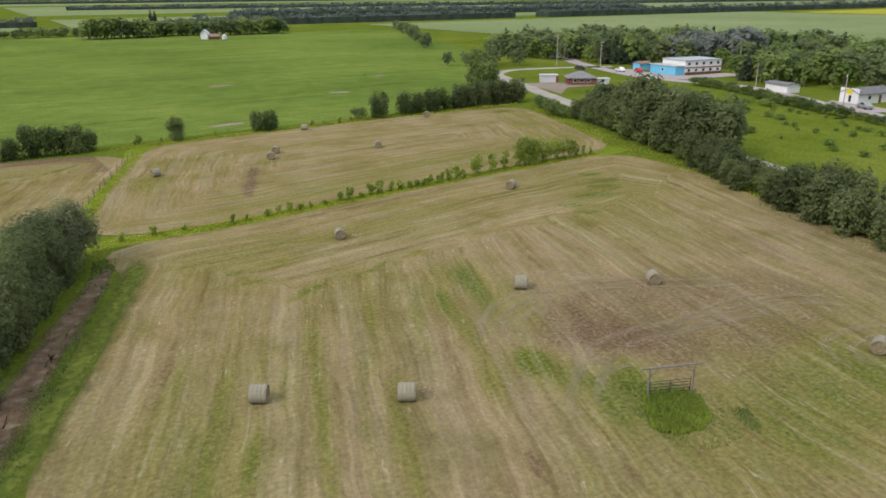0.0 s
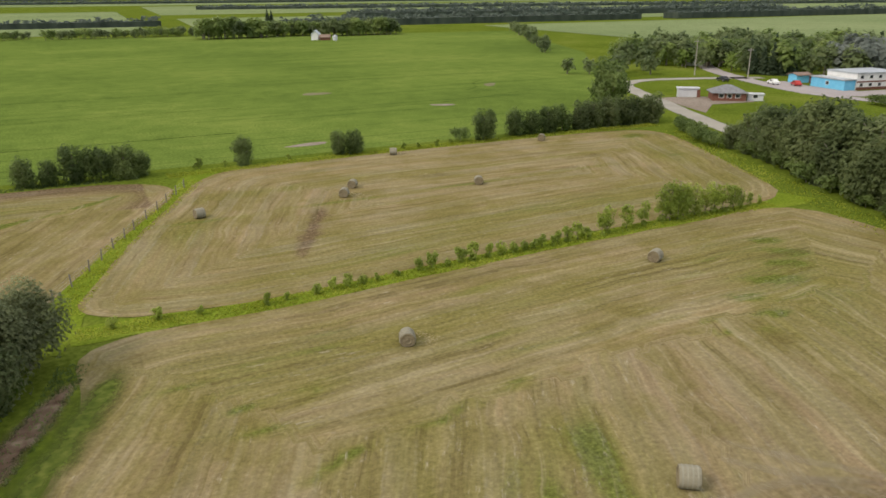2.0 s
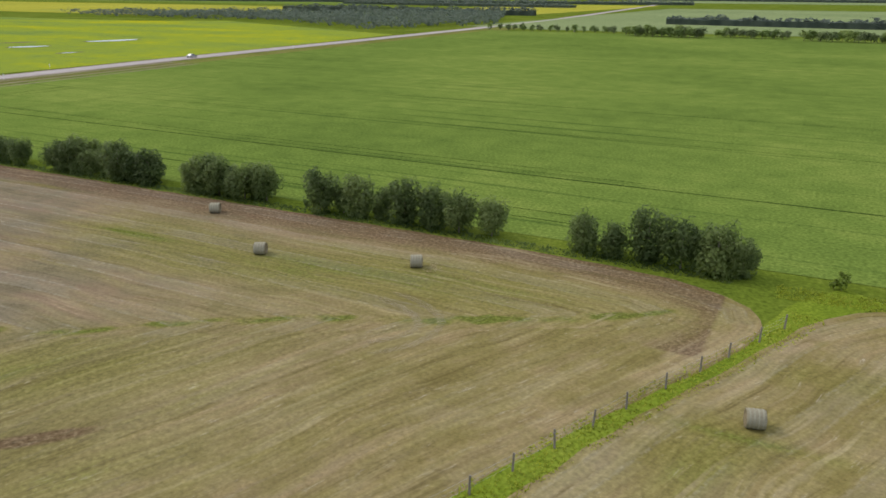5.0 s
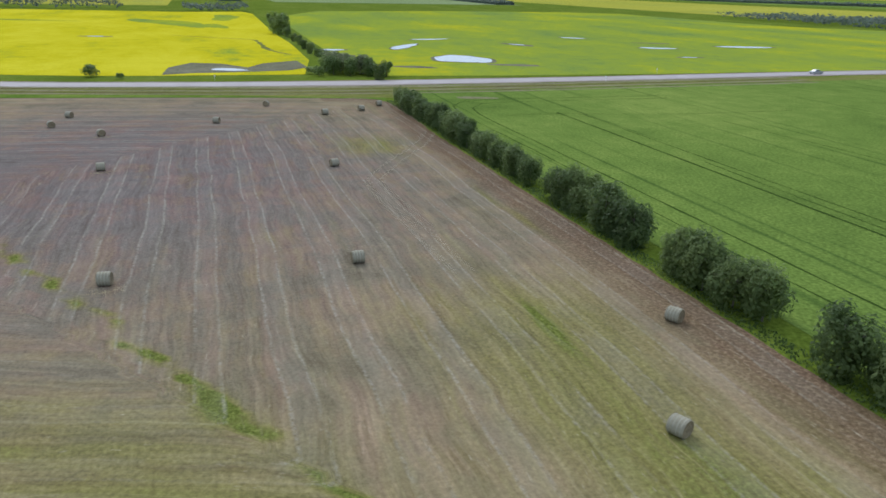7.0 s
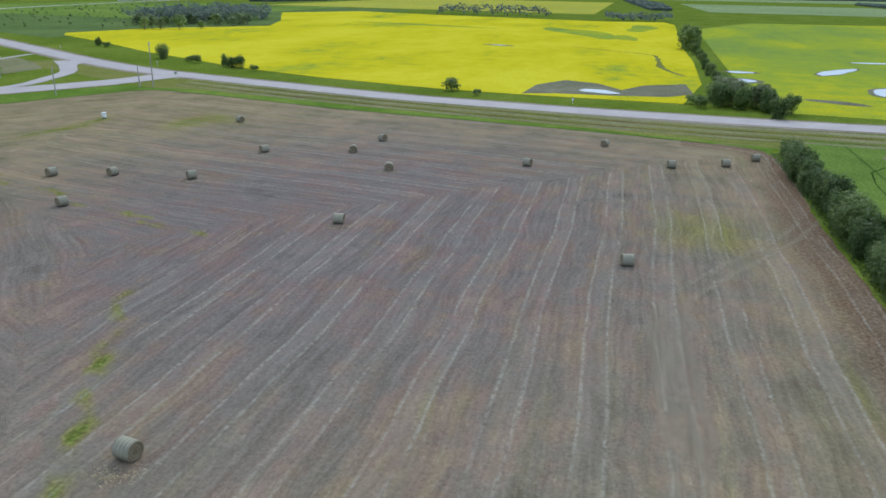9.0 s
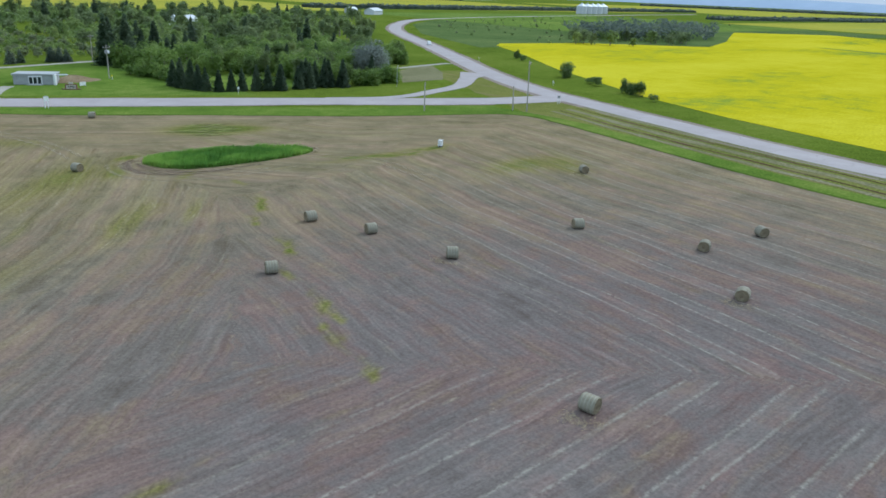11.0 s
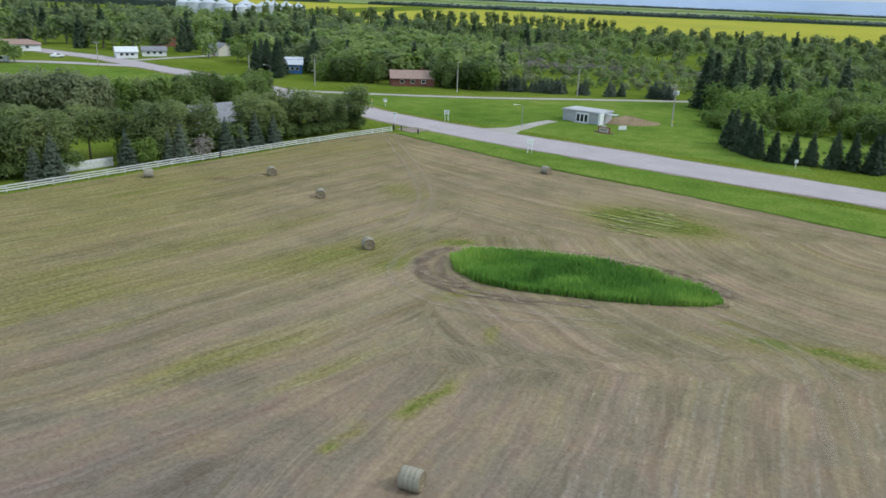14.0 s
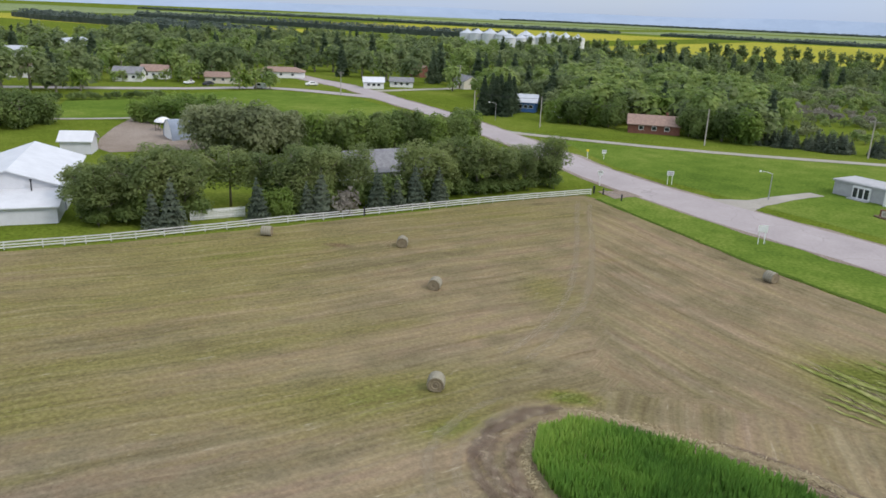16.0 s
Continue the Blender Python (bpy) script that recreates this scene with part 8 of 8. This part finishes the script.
def car(x, y, turn, paint, label, van=False):
    ob = holder("car", label, "car", "cars", pose(x, y, 0.1, 0, 0, turn))
    w, L, h = 0.9, 2.3, 0.75
    prof = [(-L, 0.35), (-L, 0.85), (-L + 0.25, 0.98), (-1.5, 1.02), (-1.0, 1.5), (0.5, 1.53), (1.15, 1.05), (L - 0.2, 0.9), (L, 0.7), (L, 0.35)]
    if van:
        prof = [(-L, 0.35), (-L, 1.75), (-L + 0.2, 1.9), (1.0, 1.88), (1.55, 1.2), (L - 0.1, 1.05), (L, 0.7), (L, 0.35)]
    n = len(prof)
    v = [(a, s_ * w * (0.86 if b > 1.2 else 1.0), b) for s_ in (-1, 1) for a, b in prof]
    f = [(i, (i + 1) % n, n + (i + 1) % n, n + i) for i in range(n)] + [tuple(range(n - 1, -1, -1)), tuple(range(n, 2 * n))]
    bd = part("body", mesh("car_body", v, f, paint), ob)
    top = 1.75 if van else 1.45
    for s_ in (-1, 1):
        part("side_window", mesh("car_glass", [(-0.95, s_ * 0.93, 1.05), (0.8, s_ * 0.93, 1.05), (0.4, s_ * 0.82, top), (-0.8, s_ * 0.82, top)], [(0, 1, 2, 3)] if s_ < 0 else [(3, 2, 1, 0)], "glass"), bd)
    for a, b in ((-1.4, -0.85), (-1.4, 0.85), (1.4, -0.85), (1.4, 0.85)):
        wh = part("wheel", mesh("tyre", *moved(lathe([(0.2, -0.1), (0.32, -0.1), (0.33, 0), (0.32, 0.1), (0.2, 0.1)], 16), pose(0, 0, 0, 90)), "rubber"), ob, pose(a, b, 0.25))
        part("rim", mesh("rim", *moved(lathe([(0.21, -0.11), (0.21, 0.11)], 12), pose(0, 0, 0, 90)), "steel"), wh)


car(-250.5, 238, 92, "steel", "grey car on the highway")
car(-377, -270, 55, "white", "white van on the highway", True)
car(181, 112, 60, "red", "red car parked by the hotel")
car(178, 118, 70, "white", "white car parked by the hotel")
car(171, 132, 80, "dark", "dark car parked by the street")
car(34, -232, 10, "white", "white pickup parked by the street", True)
car(52, -224, 100, "dark", "dark car parked by a house")
car(60, -222, 110, "white", "white car parked by a house")
car(30, -255, 60, "white", "white car parked between houses")
car(158, 18, 60, "steel", "grey car parked by the shop")

# ---- tall grass ----


def blades(name, poly, n, h0, h1, mat, label, category, seed, width=0.05, lean=0.25):
    """Upright blades over an outline, each a bent two-piece strip."""
    rng = np.random.RandomState(seed)
    xs, ys = [p[0] for p in poly], [p[1] for p in poly]
    p = rng.uniform((min(xs), min(ys)), (max(xs), max(ys)), (n * 3, 2))
    p = p[inside(p[:, 0], p[:, 1], poly)][:n]
    n = len(p)
    h = rng.uniform(h0, h1, n) * (0.8 + 0.25 * np.sin(p[:, 0] * 0.7) * np.cos(p[:, 1] * 0.9))
    th = rng.uniform(0, 2 * math.pi, n)
    a = np.stack([np.cos(th), np.sin(th), 0 * th], 1) * (width * rng.uniform(0.7, 1.4, n))[:, None]
    ln = rng.normal(size=(n, 2)) * lean * h[:, None]
    base = np.c_[p, np.zeros(n)]
    mid = np.c_[p + ln * 0.3, h * 0.55]
    tip = np.c_[p + ln, h]
    v = np.stack([base - a, base + a, mid + a * 0.9, mid - a * 0.9, tip + a * 0.15, tip - a * 0.15], 1)
    k = 6 * np.arange(n)[:, None]
    f = np.stack([k + [0, 1, 2, 3], k + [3, 2, 4, 5]], 1).reshape(-1, 4)
    me = bpy.data.meshes.new(name)
    me.vertices.add(6 * n)
    me.vertices.foreach_set("co", v.ravel())
    me.loops.add(8 * n)
    me.loops.foreach_set("vertex_index", f.ravel())
    me.polygons.add(2 * n)
    me.polygons.foreach_set("loop_start", np.arange(0, 8 * n, 4))
    me.materials.append(MAT[mat])
    me.update(calc_edges=True)
    me.validate()
    return tagged(new(name, me), label, category, kind="stuff")


def along(pts, width):
    c = curve_through(pts, 3)
    d = np.gradient(c, axis=0)
    d /= np.linalg.norm(d, axis=1)[:, None]
    nr = np.stack([-d[:, 1], d[:, 0]], 1) * width / 2
    return [tuple(p) for p in c + nr] + [tuple(p) for p in (c - nr)[::-1]]


REED = [(-150.1, -79.2), (-151.4, -81.7), (-156, -82.7), (-161.3, -82.8), (-166.4, -82.6), (-170.9, -80.7), (-174.9, -78.3), (-178.2, -75.2), (-178.6, -73.6), (-176.4, -72.4), (-172.5, -71.6), (-167.2, -71.2), (-162.7, -71.3), (-158, -71.6), (-154.2, -72.6), (-151.4, -75.2)]
blades("reed_patch", REED, 20000, 0.75, 1.4, "blade", "dense bright green reeds in a wet hollow", "reeds", 1, 0.06, 0.12)
blades("tall_grass", along([(-22.5, 14.6), (-16, 14.8), (-9, 14.1), (-1.5, 14.5), (10.5, 15.6), (34, 17.4), (50, 18), (65, 18.2)], 2.7), 8000, 0.06, 0.24, "tuft", "tall bright grass strip between hay fields", "grass", 2, 0.08, 0.9)
blades("tall_grass", along([(-23.4, 20), (-19.8, 32.5), (-15.6, 43.6), (-11.2, 53.5), (-7, 62.5), (-4.6, 69)], 3.0), 7000, 0.06, 0.24, "tuft", "tall bright grass along the wire fence", "grass", 3, 0.08, 0.9)
# shade under the belt is put into this grass's darker leaf colour
blades("tall_grass", along([(-212, 72.5), (-165, 73.2), (-100, 74.2), (-40, 75.2), (-12, 75)], 2.2), 7500, 0.08, 0.3, "leaf_shelter", "rough grass under the shelterbelt, coloured dark for tree shade", "grass", 4, 0.08)
blades("tall_grass", along([(-8, 74), (20, 76), (50, 77), (95, 77)], 3.5), 7500, 0.08, 0.3, "tuft", "rough grass at the field edge", "grass", 5, 0.08, 0.6)
blades("tall_grass", [(4.2, -45.7), (5.4, -46.6), (6.6, -47.1), (7.1, -48.6), (6.1, -49.8), (5.2, -51), (3.4, -51.6), (1.4, -51), (0.6, -49.6), (1.6, -48.4), (2.2, -47.4), (3.2, -46.4)], 4600, 0.2, 0.5, "leaf_young", "tall bright green grass round the gateway", "grass", 6, 0.05)
blades("short_grass", [(3.4, -43.2), (5.6, -45.2), (7.4, -46.8), (8.6, -49.4), (6.6, -51.8), (5.6, -53.6), (2.4, -53.8), (0.2, -52.6), (0.6, -50), (1.2, -47.5), (2.2, -45.4)], 2600, 0.04, 0.2, "leaf_bright", "thin short green grass thinning into the stubble", "grass", 16, 0.05)
blades("short_grass", [(7.4, -50.8), (8.4, -51.6), (7.6, -53.2), (6.2, -54.2), (5.8, -53.2)], 420, 0.06, 0.22, "leaf", "low dull green weeds near the gateway", "grass", 17, 0.05)
blades("tall_grass", along([(93, 69), (76, 26), (66, -2), (52, -40)], 5), 8000, 0.08, 0.3, "tuft", "rough grass along the hedge", "grass", 7, 0.08, 0.6)
blades("tall_grass", along([(-37, -31), (-31, -14), (-25, 1), (-22.6, 9)], 2.4), 6000, 0.08, 0.28, "leaf", "rough grass beside the dirt track", "grass", 8, 0.07)

blades("tall_grass", along([(-67.6, -57.6), (-80.4, -78.4), (-89.6, -94), (-102.6, -118.8), (-113.3, -138.4), (-122.6, -154)], 1.8), 7000, 0.06, 0.26, "leaf", "uncut olive grass at the foot of the white fence", "grass", 18, 0.06)

# low ridge on the horizon; its blue is distance haze put into the colour
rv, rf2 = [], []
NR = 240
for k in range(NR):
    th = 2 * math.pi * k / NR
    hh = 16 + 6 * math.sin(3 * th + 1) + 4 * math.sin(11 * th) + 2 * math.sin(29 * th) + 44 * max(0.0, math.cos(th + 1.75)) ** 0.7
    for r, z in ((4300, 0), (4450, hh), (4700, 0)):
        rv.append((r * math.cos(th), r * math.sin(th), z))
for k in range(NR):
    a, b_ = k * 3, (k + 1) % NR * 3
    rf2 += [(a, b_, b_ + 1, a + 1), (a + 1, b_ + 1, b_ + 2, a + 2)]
tagged(new("backdrop", mesh("backdrop", rv, rf2, "ridge", True)), "low ridge along the horizon, blue-grey haze put into its colour", "hills", kind="structure")

# wheel tracks, trodden straw and stray hay
for pts_ in ([(-168.6, 71.5), (-157.0, 66.4), (-139.3, 56.2), (-131.4, 52.6), (-122.3, 52.7), (-110.2, 53.6), (-102.9, 54.4)], [(-143, -88), (-143, -96), (-141.8, -105), (-139, -114), (-134.4, -126), (-128, -141), (-125, -149)], [(-146.9, -82.8), (-145.5, -77.9), (-146, -72.4), (-149.3, -68.3), (-154.8, -66), (-160.2, -65.4), (-166, -65.2), (-173.8, -66.1)],
             [(0.6, -32.5), (2.1, -30), (4.5, -28), (7.5, -26.9), (10.3, -27.3), (11.8, -29.6)], [(3.4, -31), (5.6, -29.1), (8.9, -28.3), (13.7, -27.6), (17.5, -28.7), (21, -31.1)], [(-0.9, -46.5), (-0.7, -44.4), (2, -42.1), (5, -41.1), (8.5, -41.6)], [(14, -41.5), (16.7, -40), (20.3, -39.6), (25.6, -39.7), (30, -41)], [(1, -44), (2, -42), (7, -39), (12, -39), (22, -41), (30, -42), (34, -47)], [(21, -54), (23, -50), (28, -50), (34, -54)], [(14, -22), (18, -27), (24, -33), (32, -37)], [(-174, -72), (-179, -68.6), (-182.6, -64.6), (-183.6, -59), (-183, -51), (-181.5, -42)], [(-133, 52), (-120, 52), (-106.4, 52.9), (-90, 54.1)], [(-42, 55), (-36, 53.5), (-33.5, 49), (-37, 44)]):
    c_ = curve_through(pts_, 2.0)
    d_ = np.gradient(c_, axis=0)
    d_ /= np.linalg.norm(d_, axis=1)[:, None]
    for s_ in (-1.0, 1.0):
        off_ = c_ + np.stack([-d_[:, 1], d_[:, 0]], 1) * s_
        ribbon("track_wheel", [tuple(p) for p in off_[::2]], 1.2, 0.1, "worn", "faint pale wheel track across the stubble", "track", 1.5, ragged=0.12)


def litter(name, pts, n, spread, seed, label, size=0.07):
    """Flat wisps of straw strewn round a line."""
    rng = np.random.RandomState(seed)
    c = curve_through(pts, 0.5)
    p = c[rng.randint(0, len(c), n)] + rng.normal(size=(n, 2)) * spread
    nor = rng.normal(size=(n, 3)) * 0.25 + [0, 0, 1]
    me = quads(name, np.c_[p, 0.09 + 0.05 * rng.rand(n)], nor, size, "straw", aspect=7, seed=seed)
    return tagged(new(name, me), label, "straw", kind="stuff")


for pts_, w_ in (([(-151, -83.6), (-148.6, -80.4), (-147.4, -76.8), (-147.4, -74), (-149.3, -71.5), (-152.6, -69.5), (-155.7, -69.1), (-162.6, -68.3)], 0.9), ([(-149.9, -82), (-149.4, -76.8), (-151, -73.2), (-154.6, -70.4), (-160, -69.6), (-168, -69.4)], 1.1),
                 ([(-152.5, -83.6), (-156.5, -83.6), (-163.2, -83.6), (-169.3, -82.8), (-173.7, -80.8), (-178.1, -77), (-180.6, -74)], 0.8), ([(-160, -85.4), (-167, -85), (-173, -83), (-178, -79.6), (-182, -75)], 0.7)):
    ribbon("track_rut", pts_, w_ * 1.5, 0.105, "mud", "churned brown rut round the reed patch", "track", 1.2, ragged=0.25)
ribbon("track_mud", [(-151.5, -84), (-148.4, -81.4), (-147.2, -77.8), (-148.4, -74), (-151.4, -71.4), (-155.5, -70)], [0.8, 2.2, 2.8, 2.6, 1.6, 0.6], 0.098, "mud", "wide churned brown mud beside the reed patch", "track", 1.2, ragged=0.4)
ribbon("track_mud", [(-166, -84.6), (-171, -82.9), (-175.4, -80.2), (-179.4, -76.6), (-182, -74)], [0.8, 2.2, 2.6, 2.4, 0.8], 0.098, "mud", "churned brown mud beside the reed patch", "track", 1.2, ragged=0.4)
litter("loose_straw", [(-150.6, -82.6), (-153, -83.7), (-158.5, -84.2), (-164, -84.5), (-168, -84.3), (-172.4, -82.4)], 4600, 0.3, 3, "pale dry straw fringe of the reed patch", 0.05)
# flattened furrows through the wet green patch
rf = random.Random(77)
for k in range(13):
    cx_, cy_, hl_ = -172.4 + (k - 6) * 0.42 + rf.uniform(-1.6, 1.6), -102 + (k - 6) * 1.06 + rf.uniform(-0.3, 0.3), (9.2 - abs(k - 5.6) * 0.75) * rf.uniform(0.55, 1.0)
    for off_, mt_, w_ in ((0, "mud", rf.uniform(0.3, 0.6)), (0.5, "flat_grass", rf.uniform(0.6, 1.5))):
        cu_ = rf.uniform(-0.5, 0.5)
        ribbon("track_rut", [(cx_ + s_ * hl_ * 0.92 + off_ * 0.37, cy_ - s_ * hl_ * 0.38 + off_ * 0.93 + cu_ * s_ * s_ + 0.3 * math.sin(2.6 * s_ + k)) for s_ in (-1, -0.5, 0, 0.5, 1)], [w_ * 0.3, w_, w_ * rf.uniform(0.5, 1), w_, w_ * 0.3], 0.105 + 0.0012 * k, mt_, "dark wet furrow through the green patch" if mt_ == "mud" else "pale flattened straw in the green patch", "track", 1.0, ragged=0.4)
litter("loose_straw", [(-177.6, -73.2), (-178.6, -73.4), (-179.2, -74)], 350, 0.35, 5, "pale dry straw tuft by the reed patch", 0.05)
litter("loose_straw", [(-149.9, -80.5), (-150.2, -77.4), (-151.6, -74.2), (-153, -72.6)], 900, 0.2, 4, "pale dry straw fringe of the reed patch", 0.05)
for k, (x, y, t_) in enumerate(BALES):
    if k % 3 == 2:
        litter("loose_straw", [(x + 1.6, y - 0.6), (x + 2.2, y + 0.2), (x + 1.2, y + 1.5)], 200, 0.4, 50 + k, "wisps of loose straw beside a bale", 0.035)
